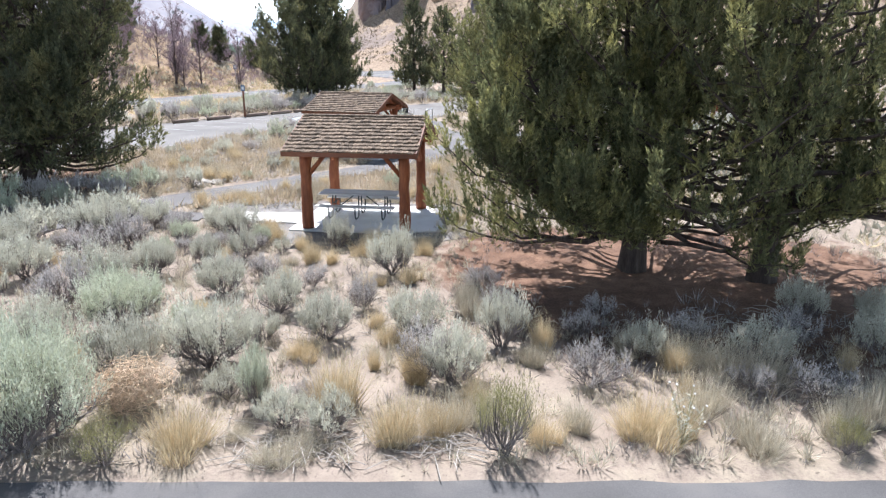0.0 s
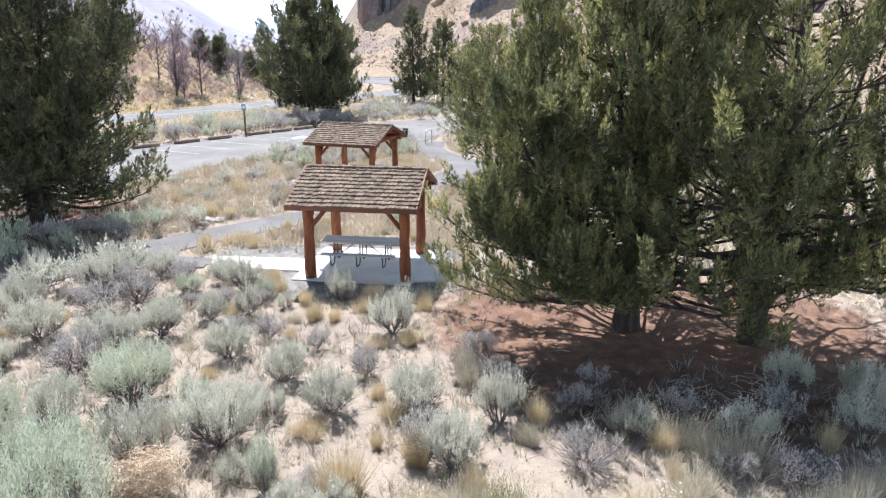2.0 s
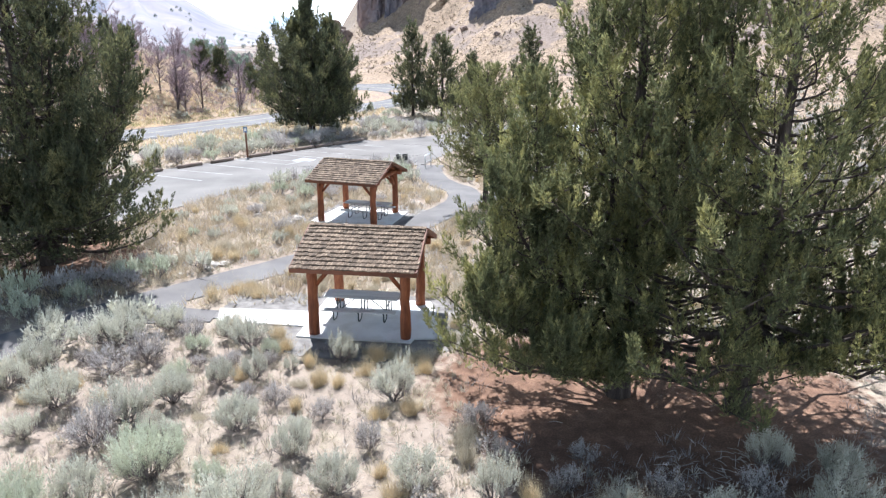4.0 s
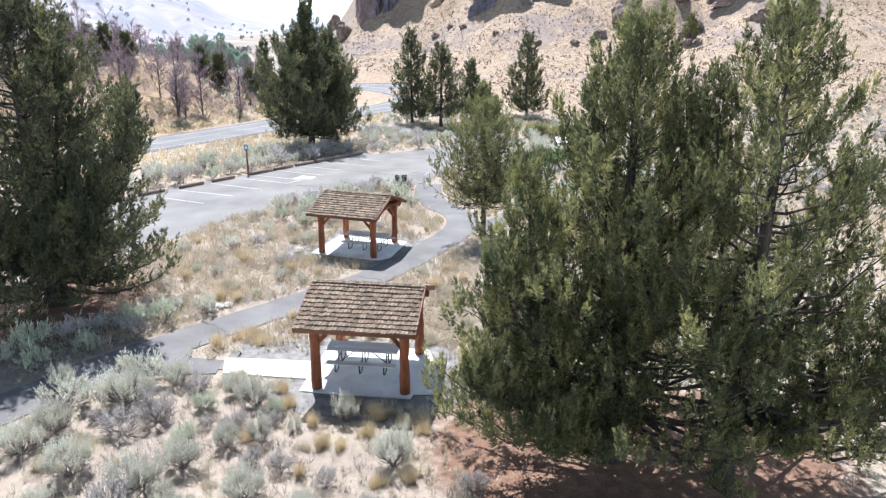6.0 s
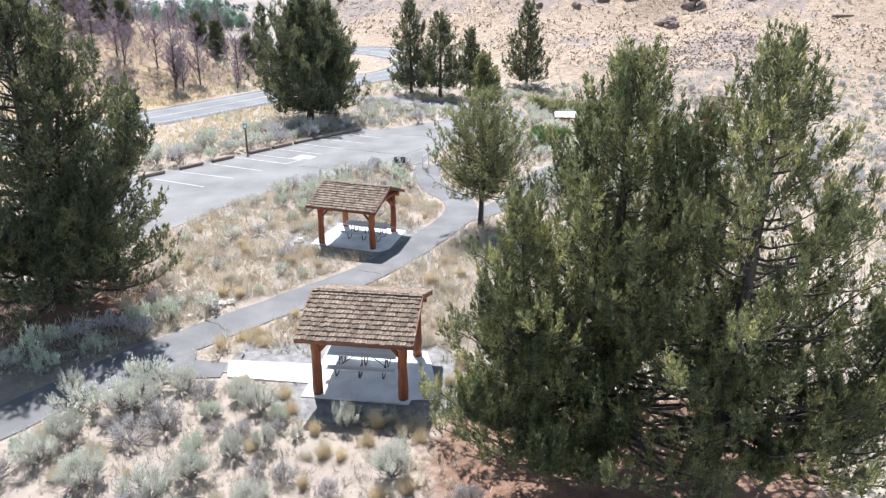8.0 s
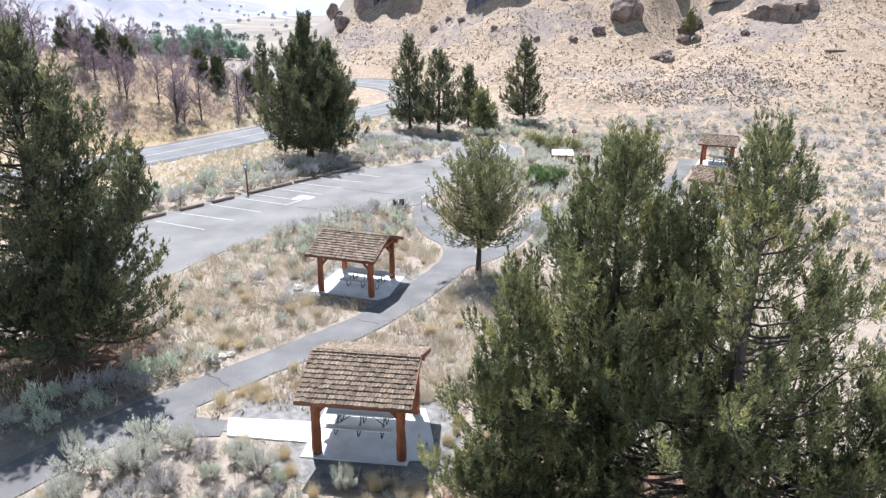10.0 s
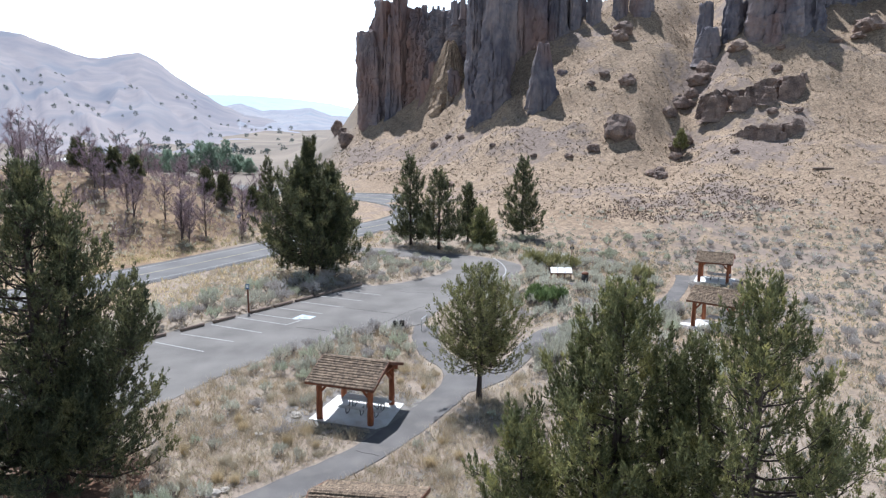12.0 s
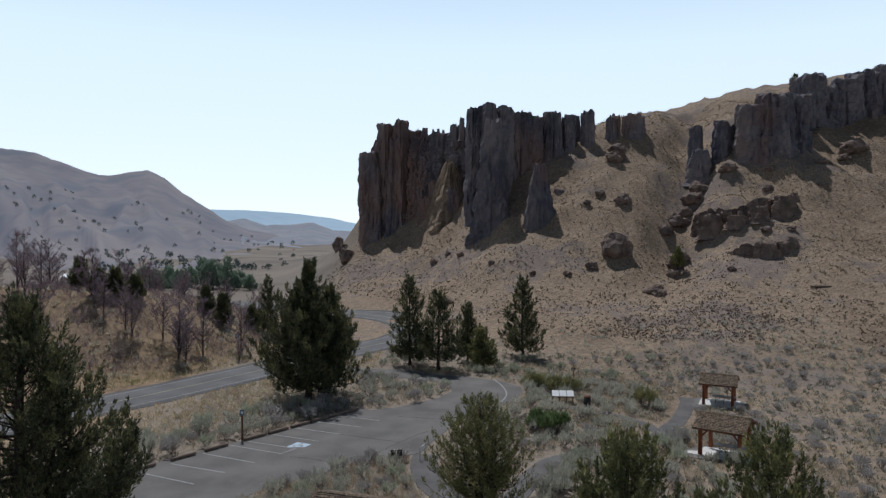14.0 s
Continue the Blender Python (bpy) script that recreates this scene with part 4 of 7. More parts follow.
def juniper(name, x, y, height, radius, trunk_r, seed, limbs, label, mat=None, clear=0.1, profile=((0, 0.7), (0.12, 0.95), (0.3, 1.0), (0.5, 0.82), (0.7, 0.55), (0.85, 0.3), (1, 0.05)),
            leaders=(), roots=((0, 0),), twigs=8, tufts=3, sprays=20, sprigs=10, leaf=0.08, spray=0.15, tuft=0.45, fat=0.15, bare=0.4, steep=0.75, skirt=0.8, gap=None, upright=0.8):
    """A juniper: a bark trunk, limbs that leave it level and sweep upwards, side twigs on their outer part, and pointed tufts
    of short scaly sprays on the twigs, so that the inside stays open and the limbs show in the gaps.
    gap: (bearing, half width, share) of shortened low limbs."""
    rng = np.random.default_rng(seed)
    top = empty(name, x, y, at_ground(x, y) - 0.08)
    tagged(top, label, "tree", "junipers")
    thick, thin, tips, leans, sizes = [], [], [], [], []
    low_tip = min(skirt, 0.13 * height)
    pf, pr = [p[0] for p in profile], [p[1] for p in profile]
    stems = [(roots[0], (0, 0), height, 1.0, 1.0)] + [(b, t, h, 0.32, w) for b, t, h, w in leaders]
    upw = np.array([0, 0, 1.0])
    t7 = np.linspace(0, 1, 7)
    stout = (trunk_r / 0.3) ** 0.5
    for (bx, by), (tx, ty), h, share, girth in stems:
        k = 12
        f = np.linspace(0, 1, k)
        own_root = share == 1.0 or (bx, by) in roots[1:]
        fz = f if own_root else 0.3 + 0.7 * f
        bow = f ** 0.75 if own_root else 1 - (1 - f) ** 2.2
        kink = np.cumsum(rng.normal(0, 0.012 * radius, (k, 2)), axis=0) * (f * (1 - f) * 4)[:, None] ** 0.5
        pts = np.stack([bx + (tx - bx) * bow + kink[:, 0], by + (ty - by) * bow + kink[:, 1], fz * h * 0.97], -1)
        r = trunk_r * (1.0 if share == 1.0 else 0.8 if own_root else 0.3) * (1 - 0.94 * f) ** 0.9
        if own_root:
            r[0] *= 1.3
        thick.append((pts, r))
        n = max(6, int(limbs * share))
        low = clear if share == 1.0 else 0.36
        for i in range(n):
            q = low + (0.98 - low) * ((i + rng.uniform(0, 1)) / n) ** 1.4
            az = i * 2.399963 + rng.uniform(-0.5, 0.5)
            start = np.array([np.interp(q, fz, pts[:, 0]), np.interp(q, fz, pts[:, 1]), q * h * 0.97])
            climb = rng.uniform(-0.1, 0.42) + steep * q
            full = radius * girth * (rng.uniform(0.62, 1.02) if i % 3 else rng.uniform(0.85, 1.08))
            reach = full * np.interp(q, pf, pr)
            for _ in range(3):
                reach = full * np.interp(min(1.0, q + reach * climb / h), pf, pr)
            if gap and q < 0.34 and abs(math.remainder(az - gap[0], math.tau)) < gap[1]:
                reach *= gap[2]
            reach += 0.12
            out = np.array([math.cos(az), math.sin(az), 0])
            side = np.array([-out[1], out[0], 0])
            wander = rng.normal(0, 0.11)
            line = start + out * (reach * t7)[:, None] + side * (reach * wander * np.sin(t7 * math.pi))[:, None] + upw * (reach * (climb * (0.4 * t7 + 0.6 * t7 ** 2.2) - 0.17 * (1 - q) * np.sin(t7 * 2.8)))[:, None]
            line[1:-1] += rng.normal(0, 0.017, (5, 3)) * reach
            line[:, 2] = np.clip(line[:, 2], low_tip - 0.1, height * 0.99)
            thick.append((line, (0.014 + 0.0125 * reach) * (1 - 0.88 * t7) * stout))
            m = max(2, int(round(twigs * (0.25 + 1.15 * reach / radius))))
            inner = bare * min(1.0, reach / (0.45 * radius))
            for j in range(m + 1):
                last = j == m
                s = 1.0 if last else inner + (1 - inner) * (j + rng.uniform(0, 1)) / m
                p = np.array([np.interp(s, t7, line[:, c]) for c in range(3)])
                sign = 1 if j % 2 else -1
                way = out * rng.uniform(0.4, 1.0) + side * sign * rng.uniform(0.25, 1.1) * (0.3 if last else 1.0) + upw * rng.uniform(0.05, 0.55)
                e = p + way * (0.14 + 0.2 * min(reach, 3.2) * (1.2 - s)) * rng.uniform(0.6, 1.25) * (0.6 + 0.4 * radius / 5)
                e[2] = np.clip(e[2], low_tip, height - 0.3)
                thin.append((np.stack([p, (p + e) / 2 - upw * 0.03, e]), np.array([0.016, 0.011, 0.004]) * stout))
                for c in range(tufts):
                    g = 1.0 - 0.8 * c / tufts
                    tips.append(p + (e - p) * g + rng.normal(0, 0.035, 3))
                    leans.append(way * 0.45 + upw * (upright + 0.5 * q) + rng.normal(0, 0.22, 3))
                    sizes.append(tuft * rng.uniform(0.55, 1.3))
    tips, leans, sizes = np.array(tips), np.array(leans), np.array(sizes)
    leans /= np.linalg.norm(leans, axis=1)[:, None]
    ct = np.repeat(np.arange(len(tips)), sprays)
    n = len(ct)
    up = rng.uniform(0, 1, n)
    lat = rng.normal(0, 1, (n, 3))
    lat /= np.linalg.norm(lat, axis=1)[:, None]
    girth_at = np.interp(up, [0, 0.3, 0.65, 0.9, 1.0], [0.7, 1.0, 0.7, 0.3, 0.05])
    wide = (fat * rng.uniform(0.7, 1.35, len(tips)))[ct]
    foot = tips[ct] + leans[ct] * ((up - 0.3) * sizes[ct])[:, None] + lat * (wide * girth_at * rng.uniform(0.25, 1.0, n) ** 0.5)[:, None]
    axis = leans[ct] * rng.uniform(0.6, 1.1, n)[:, None] + lat * rng.uniform(0.4, 1.1, n)[:, None] * (1.1 - up)[:, None]
    axis /= np.linalg.norm(axis, axis=1)[:, None]
    size = rng.uniform(0.6, 1.4, n) * spray
    own = np.repeat(np.arange(n), sprigs)
    g = rng.uniform(0, 1, len(own))
    spread = rng.normal(0, 1, (len(own), 3))
    spread /= np.linalg.norm(spread, axis=1)[:, None]
    base = foot[own] + axis[own] * ((g - 0.2) * size[own])[:, None] + spread * (0.14 * size[own] * (1.1 - g))[:, None]
    way = axis[own] + spread * rng.uniform(0.2, 0.65, len(own))[:, None]
    length = leaf * rng.uniform(0.55, 1.3, len(own))
    v, fcs = needles(base, way, length, length * rng.uniform(0.26, 0.42, len(own)), seed)
    v[:, 2] = np.maximum(v[:, 2], 0.2)
    link("crown", fast_mesh("crown", v, fcs), mat or NEEDLES, top, "scaly green foliage in pointed upright tufts")
    v, fcs = join_tubes(thick, 7)
    v2, f2 = join_tubes(thin, 3)
    v, fcs = np.concatenate([v, v2]), np.concatenate([fcs, f2 + len(v)])
    mesh = fast_mesh("trunk", v, fcs)
    mesh.shade_smooth()
    link("trunk", mesh, BARK, top, "shaggy grey-brown bark")
    return top


CONE = ((0, 0.95), (0.12, 1.0), (0.3, 0.97), (0.42, 0.86), (0.58, 0.65), (0.72, 0.46), (0.86, 0.26), (1, 0.03))
DOME = ((0, 0.8), (0.12, 0.97), (0.3, 1.0), (0.48, 0.93), (0.64, 0.79), (0.8, 0.55), (0.92, 0.3), (1, 0.05))
EGG = ((0, 0.5), (0.1, 0.85), (0.25, 1.0), (0.45, 0.97), (0.65, 0.8), (0.82, 0.5), (0.94, 0.22), (1, 0.05))
juniper("juniper_tree", 4.75, 16.9, 12.1, 4.95, 0.3, 1, 150, "large green juniper shading red needle litter", profile=CONE, clear=0.1, skirt=0.8, gap=(-1.84, 0.4, 0.4), twigs=7, tufts=2, sprays=15, sprigs=7, leaf=0.09, tuft=0.68, fat=0.075, bare=0.48, steep=0.95, upright=1.35,
        leaders=(((0.1, 0.1), (0.9, -0.7), 10.4, 0.26), ((-0.1, -0.1), (-1.0, 0.3), 10.8, 0.26), ((0, 0), (-2.6, -0.3), 8.6, 0.34), ((0, 0), (-3.3, -0.9), 6.4, 0.44), ((0, 0), (-3.5, -1.7), 4.2, 0.46), ((0, 0), (-2.0, -3.2), 3.0, 0.42)))
juniper("juniper_tree", 7.55, 15.9, 12.4, 5.5, 0.29, 2, 124, "tall juniper with an open top and dark limbs", profile=CONE, clear=0.17, skirt=1.0, gap=(-1.9, 0.45, 0.5), twigs=6, tufts=2, sprays=15, sprigs=7, leaf=0.09, tuft=0.68, fat=0.075, bare=0.52, steep=1.0, upright=1.35,
        leaders=(((-0.1, 0.1), (-1.0, 0.5), 10.9, 0.2), ((0.1, 0.0), (2.2, 0.2), 8.9, 0.24), ((0, 0), (3.2, -1.2), 6.2, 0.42), ((0, 0), (3.3, -2.6), 4.9, 0.4)))
juniper("juniper_tree", -16.6, 28.4, 14.4, 4.9, 0.45, 3, 170, "large dark juniper beside the footpath", mat=DARK_NEEDLES, profile=DOME, clear=0.07, skirt=0.6, twigs=7, tufts=2, sprays=8, sprigs=7, leaf=0.14, spray=0.2, tuft=0.7, fat=0.14, bare=0.35, steep=1.0, upright=1.0,
        leaders=(((0.2, 0.1), (1.4, -0.6), 12.2, 0.34), ((0.3, 0.0), (4.7, -0.9), 9.3, 0.3), ((0, 0), (2.6, -2.4), 5.0, 0.42), ((0, 0), (0.2, -3.2), 5.0, 0.42)))
juniper("juniper_tree", -12.9, 72.0, 14.2, 5.5, 0.34, 4, 210, "dense dark juniper behind the wheel stops", mat=DARK_NEEDLES, profile=EGG, clear=0.1, twigs=7, tufts=2, sprays=8, sprigs=5, leaf=0.19, spray=0.28, tuft=0.75, fat=0.14, bare=0.25, steep=1.2, upright=1.5, skirt=1.3,
        leaders=(((1.9, 0.2), (1.9, 0.3), 11.6, 0.5), ((-0.6, 0), (-1.3, 0.3), 11.8, 0.42)), roots=((-0.3, 0), (1.9, 0.2)))
juniper("juniper_tree", 2.45, 38.2, 8.0, 2.75, 0.17, 5, 120, "young open juniper on a bare trunk beside the footpath", mat=PALE_NEEDLES, clear=0.27, twigs=5, tufts=2, sprays=6, sprigs=6, leaf=0.1, spray=0.16, tuft=0.42, fat=0.09, bare=0.2, steep=1.1,
        profile=((0, 0.5), (0.15, 0.75), (0.3, 0.98), (0.55, 1.05), (0.75, 0.92), (0.9, 0.66), (1, 0.25)), leaders=(((0, 0), (-0.9, 0.2), 7.0, 0.5), ((0, 0), (0.9, -0.3), 7.2, 0.5)))
FAR_TREE = dict(mat=DARK_NEEDLES, twigs=5, tufts=2, sprays=5, sprigs=6, leaf=0.26, spray=0.34, tuft=0.85, fat=0.17, bare=0.15)
juniper("juniper_tree", 0.1, 87.9, 9.9, 3.4, 0.22, 6, 60, "dark juniper across the car park exit", clear=0.14, **FAR_TREE)
juniper("juniper_tree", -3.6, 91.0, 11.6, 2.6, 0.2, 7, 60, "slim dark juniper across the car park exit", **FAR_TREE)
juniper("juniper_tree", 11.9, 98.0, 11.2, 2.8, 0.22, 8, 62, "pointed dark juniper at the hill's foot", **FAR_TREE)
juniper("juniper_tree", 4.0, 93.5, 7.8, 1.5, 0.14, 9, 36, "small pointed juniper among others", **FAR_TREE)
juniper("juniper_tree", 5.6, 89.0, 5.0, 1.9, 0.13, 10, 36, "low bushy juniper in dry grass", **{**FAR_TREE, "mat": NEEDLES})
juniper("juniper_tree", -13.6, 98.0, 6.0, 1.5, 0.14, 12, 34, "small dark juniper by the valley road", **FAR_TREE)


# ---- shrubs and grass ----
def sagebrush(seed, twigs, leaves, leaf, wide=0.6, tall=0.7, mat=None, stem_mat=None, name="sagebrush", upright=1.5, thin=0.3, bare=120, spikes=4, spike_len=0.3):
    """A sagebrush about a metre across: crooked dark stems spreading from one foot, bare grey twigs, feathery upright leaf spikes."""
    rng = np.random.default_rng(seed)
    top = new(name)
    wood, mids, es = [], [], []
    stems = max(6, twigs // 9)
    ends = []
    t5 = np.linspace(0, 1, 5)
    for i in range(stems):
        az = i * 2.4 + rng.uniform(-0.4, 0.4)
        out = wide * rng.uniform(0.25, 0.78)
        end = np.array([math.cos(az) * out, math.sin(az) * out, tall * rng.uniform(0.3, 0.6)])
        line = end * t5[:, None] + rng.normal(0, 0.03, (5, 3)) * (t5 > 0)[:, None]
        line[:, 2] = end[2] * t5 ** 1.1 - 0.06 * (t5 == 0)
        wood.append((line, np.linspace(0.02, 0.008, 5)))
        ends.append(line)
    lobes = rng.uniform(0.65, 1.2, 9)
    feet = np.array([ln[-1, :2] for ln in ends])
    for i in range(twigs):
        az, r = rng.uniform(0, math.tau), wide * math.sqrt(rng.uniform(0, 1))
        lobe = np.interp((az / math.tau * 9) % 9, range(10), list(lobes) + [lobes[0]])
        e = np.array([math.cos(az) * r * lobe, math.sin(az) * r * lobe, 0])
        near = ends[int(np.argmin(((feet - e[:2]) ** 2).sum(1)))]
        p = near[rng.integers(2, 5)]
        e[:2] = e[:2] * 0.65 + p[:2] * 0.35                     # twigs gather round their stem, with gaps between
        e[2] = tall * lobe * (0.38 + 0.5 * math.sqrt(max(0.0, 1 - (r / wide) ** 2.5))) * rng.uniform(0.7, 1.15)
        e[2] = max(e[2], p[2] + 0.06)
        mid = p * 0.5 + e * 0.5 + np.array([0, 0, -0.05])
        wood.append((np.stack([p, mid, e]), np.array([0.007, 0.005, 0.002])))
        mids.append(mid)
        es.append(e)
    mids, es = np.array(mids), np.array(es)
    axis = es - mids
    axis /= np.linalg.norm(axis, axis=1)[:, None] + 1e-9
    axis = axis * 0.7 + es * np.array([0.5, 0.5, 0]) + np.array([0, 0, upright])
    axis /= np.linalg.norm(axis, axis=1)[:, None]
    tw = np.repeat(np.arange(twigs), spikes)
    foot = mids[tw] + (es - mids)[tw] * rng.uniform(0.25, 1.0, len(tw))[:, None] + rng.normal(0, 0.028, (len(tw), 3))
    spike = axis[tw] + rng.normal(0, 0.17, (len(tw), 3))
    spike /= np.linalg.norm(spike, axis=1)[:, None]
    tall_spike = spike_len * rng.uniform(0.4, 1.15, len(tw)) * tall / 0.75
    own = np.repeat(np.arange(len(tw)), leaves)
    g = rng.uniform(0, 1, len(own))
    side = rng.normal(0, 1, (len(own), 3))
    base = foot[own] + spike[own] * (g * tall_spike[own])[:, None] + side * (0.02 * (1.1 - g))[:, None]
    way = spike[own] * 1.0 + side * 0.28
    length = leaf * rng.uniform(0.6, 1.4, len(own)) * (1.15 - 0.4 * g)
    v, f = needles(base, way, length, length * thin, seed)
    link("foliage", fast_mesh("foliage", v, f), mat or SAGE_LEAF, top)
    v1, f1 = join_tubes(wood, 3)
    if bare:                                                    # bare fine twigs in the lower half
        az = rng.uniform(0, math.tau, bare)
        r = wide * np.sqrt(rng.uniform(0.02, 1, bare))
        b0 = np.stack([np.cos(az) * r * 0.35, np.sin(az) * r * 0.35, tall * rng.uniform(0.05, 0.3, bare)], -1)
        w0 = np.stack([np.cos(az), np.sin(az), rng.uniform(0.3, 1.5, bare)], -1) + rng.normal(0, 0.3, (bare, 3))
        v2, f2 = blades(b0, w0, rng.uniform(0.2, 0.5, bare) * wide / 0.6, np.full(bare, 0.006), seed + 1)
        v1, f1 = np.concatenate([v1, v2]), np.concatenate([f1, f2 + len(v1)])
    link("stem", fast_mesh("stem", v1, f1), stem_mat or SAGE_STEM, top)
    return top


def bunchgrass(seed, count, tall, wide, mat, name="bunchgrass"):
    """A loose clump of fine arching blades of many lengths, with a few taller seed stalks."""
    rng = np.random.default_rng(seed)
    top = new(name)
    sub = rng.normal(0, 0.3 * wide, (6, 2))                     # several shoots make an uneven clump
    own = rng.integers(0, 6, count)
    az = rng.uniform(0, math.tau, count)
    r0 = wide * 0.16 * np.sqrt(rng.uniform(0, 1, count))
    base = np.stack([np.cos(az) * r0 + 0.4 * sub[own, 0], np.sin(az) * r0 + 0.4 * sub[own, 1], np.full(count, -0.04)], -1)
    lean = rng.uniform(0.0, 1.0, count) ** 1.5 * wide / tall * 0.85
    az2 = az + rng.normal(0, 0.7, count)
    way = np.stack([np.cos(az2) * lean + 0.5 * sub[own, 0], np.sin(az2) * lean + 0.5 * sub[own, 1], np.ones(count)], -1)
    length = tall * rng.uniform(0.2, 1.0, count) ** 0.8 * rng.uniform(0.7, 1.25, 6)[own]
    v, f = needles(base, way, length, rng.uniform(0.003, 0.0065, count), seed)
    stalks = 46
    k = rng.integers(0, count, stalks)
    tip = base[k] + way[k] * (length[k] * rng.uniform(0.9, 1.5, stalks) / np.linalg.norm(way[k], axis=1))[:, None]
    v1, f1 = needles(base[k], tip - base[k], np.linalg.norm(tip - base[k], axis=1), np.full(stalks, 0.003), seed + 1)
    own2 = np.repeat(np.arange(stalks), 7)
    g = rng.uniform(0.72, 1.0, len(own2))
    head = base[k][own2] + (tip - base[k])[own2] * g[:, None]
    v2, f2 = needles(head, (tip - base[k])[own2] + rng.normal(0, 0.3, head.shape), rng.uniform(0.02, 0.05, len(own2)), rng.uniform(0.004, 0.008, len(own2)), seed + 2)
    v, f = np.concatenate([v, v1, v2]), np.concatenate([f, f1 + len(v), f2 + len(v) + len(v1)])
    link("tuft", fast_mesh("tuft", v, f), mat, top)
    return top


def place(ob, x, y, turn, size, label, category, group, tall=None):
    made = copy_thing(ob, pose(x, y, at_ground(x, y) - 0.0, 0, 0, turn) @ Matrix.Diagonal((size * 1.1, size * 0.9, tall or size, 1)))
    tagged(made, label, category, group)
    return made


def drop_model(ob):
    for o in (*ob.children_recursive, ob):
        bpy.data.objects.remove(o)


rng = random.Random(21)
near_sage = [sagebrush(40 + i, 100, 22, 0.036, 0.62, 0.72, (SAGE_LEAF, SAGE_LEAF, GREEN_SAGE, SAGE_LEAF)[i], bare=260) for i in range(4)]
grey_sage = [sagebrush(50 + i, 70, 9, 0.04, 0.64, 0.68, GREY_SAGE, bare=420, spike_len=0.2) for i in range(2)]
mid_sage = [sagebrush(60 + i, 48, 8, 0.1, 0.64, 0.68, (SAGE_LEAF, GREY_SAGE, SAGE_LEAF, GREEN_SAGE)[i], spikes=3, bare=60) for i in range(4)]
broad_sage = [sagebrush(45 + i, 105, 44, 0.026, 0.62, 0.62, (GREEN_SAGE, SAGE_LEAF)[i], thin=0.3, bare=420, spike_len=0.42, upright=2.0) for i in range(2)]
taken = []
SAGES = "sagebrush on the dry ground"
LABELS = {0: "silver-green sagebrush with dark crooked stems", 1: "broad silver-grey sagebrush on sandy ground", 2: "pale green leafy sagebrush", 3: "silver sagebrush with an open twiggy crown"}
for x, y, w, h, kind in ((-5.9, 8.7, 2.3, 1.9, 2), (-6.6, 9.8, 2.0, 1.5, 2), (-6.3, 13.0, 1.7, 1.4, 2), (-4.1, 11.4, 1.7, 1.3, 1), (-5.2, 10.6, 1.3, 1.3, 0), (-8.2, 14.3, 1.8, 1.2, 9), (-3.4, 13.8, 1.2, 1.0, 1),
                         (-7.0, 16.3, 1.3, 1.0, 1), (-10.0, 19.8, 2.0, 1.3, 1), (-8.6, 18.7, 1.6, 1.1, 9), (-5.8, 19.6, 1.1, 1.0, 3), (-2.9, 18.7, 0.9, 0.9, 3), (-1.25, 16.4, 1.3, 1.2, 0), (-2.2, 12.4, 1.2, 1.0, 1),
                         (-1.7, 14.1, 0.9, 0.9, 9), (-0.5, 12.6, 1.5, 1.0, 1), (-0.2, 11.0, 1.4, 1.2, 9), (0.2, 10.6, 1.2, 1.1, 1), (1.1, 12.1, 0.9, 1.1, 3), (-2.9, 9.9, 0.7, 1.1, 2), (2.5, 10.6, 1.3, 0.9, 9), (7.9, 11.7, 1.5, 1.0, 0),
                         (6.0, 10.0, 1.3, 0.8, 9), (-11.4, 18.1, 1.5, 1.1, 1), (-7.8, 15.3, 1.4, 1.1, 3), (-4.9, 14.9, 1.3, 1.0, 1), (-9.4, 17.9, 1.6, 1.0, 9), (-11.7, 17.0, 1.5, 1.0, 0), (-9.9, 16.0, 1.6, 1.1, 1), (-10.2, 13.0, 1.6, 1.2, 1),
                         (-8.4, 11.3, 1.7, 1.3, 0), (-7.4, 12.0, 1.3, 1.1, 1), (-9.6, 9.6, 1.7, 1.3, 2), (0.9, 15.3, 1.1, 0.7, 9), (-12.6, 16.2, 1.5, 1.0, 9), (-13.0, 14.0, 1.7, 1.1, 0), (-11.3, 11.2, 1.8, 1.2, 1), (-14.6, 12.0, 1.6, 1.1, 9),
                         (-12.4, 20.6, 1.1, 0.9, 3), (-6.6, 20.3, 1.2, 0.9, 1), (-7.9, 20.4, 1.2, 0.8, 9), (-5.2, 17.6, 0.9, 0.8, 3), (-4.3, 16.2, 0.9, 0.7, 9), (-6.1, 17.3, 1.0, 0.8, 1), (-3.0, 15.6, 0.8, 0.6, 9), (-8.8, 21.0, 1.3, 0.9, 1)):
    model = grey_sage[len(taken) % 2] if kind == 9 else broad_sage[kind % 2] if w >= 1.7 else near_sage[kind]
    place(model, x, y, rng.uniform(0, 360), w / 1.12, "dry grey sagebrush with bare lower twigs" if kind == 9 else LABELS[kind], "shrub", SAGES, h / 0.8)
    taken.append((x, y, w * 0.45))


for x, y, w, h, kind in ((2.6, 12.6, 0.9, 0.7, 9), (3.6, 11.7, 1.0, 0.7, 1), (4.7, 12.4, 1.1, 0.7, 9), (5.6, 11.4, 1.1, 0.8, 3), (6.6, 12.3, 1.1, 0.8, 9), (7.3, 13.4, 1.2, 0.9, 0), (3.2, 13.6, 0.8, 0.6, 9), (8.6, 12.9, 1.2, 0.9, 1), (5.0, 10.4, 0.9, 0.6, 9), (1.3, 13.6, 1.0, 0.8, 9)):
    place(grey_sage[len(taken) % 2] if kind == 9 else near_sage[kind], x, y, rng.uniform(0, 360), w / 1.12, "low grey sagebrush at the edge of the junipers", "shrub", SAGES, h / 0.8)
    taken.append((x, y, w * 0.45))


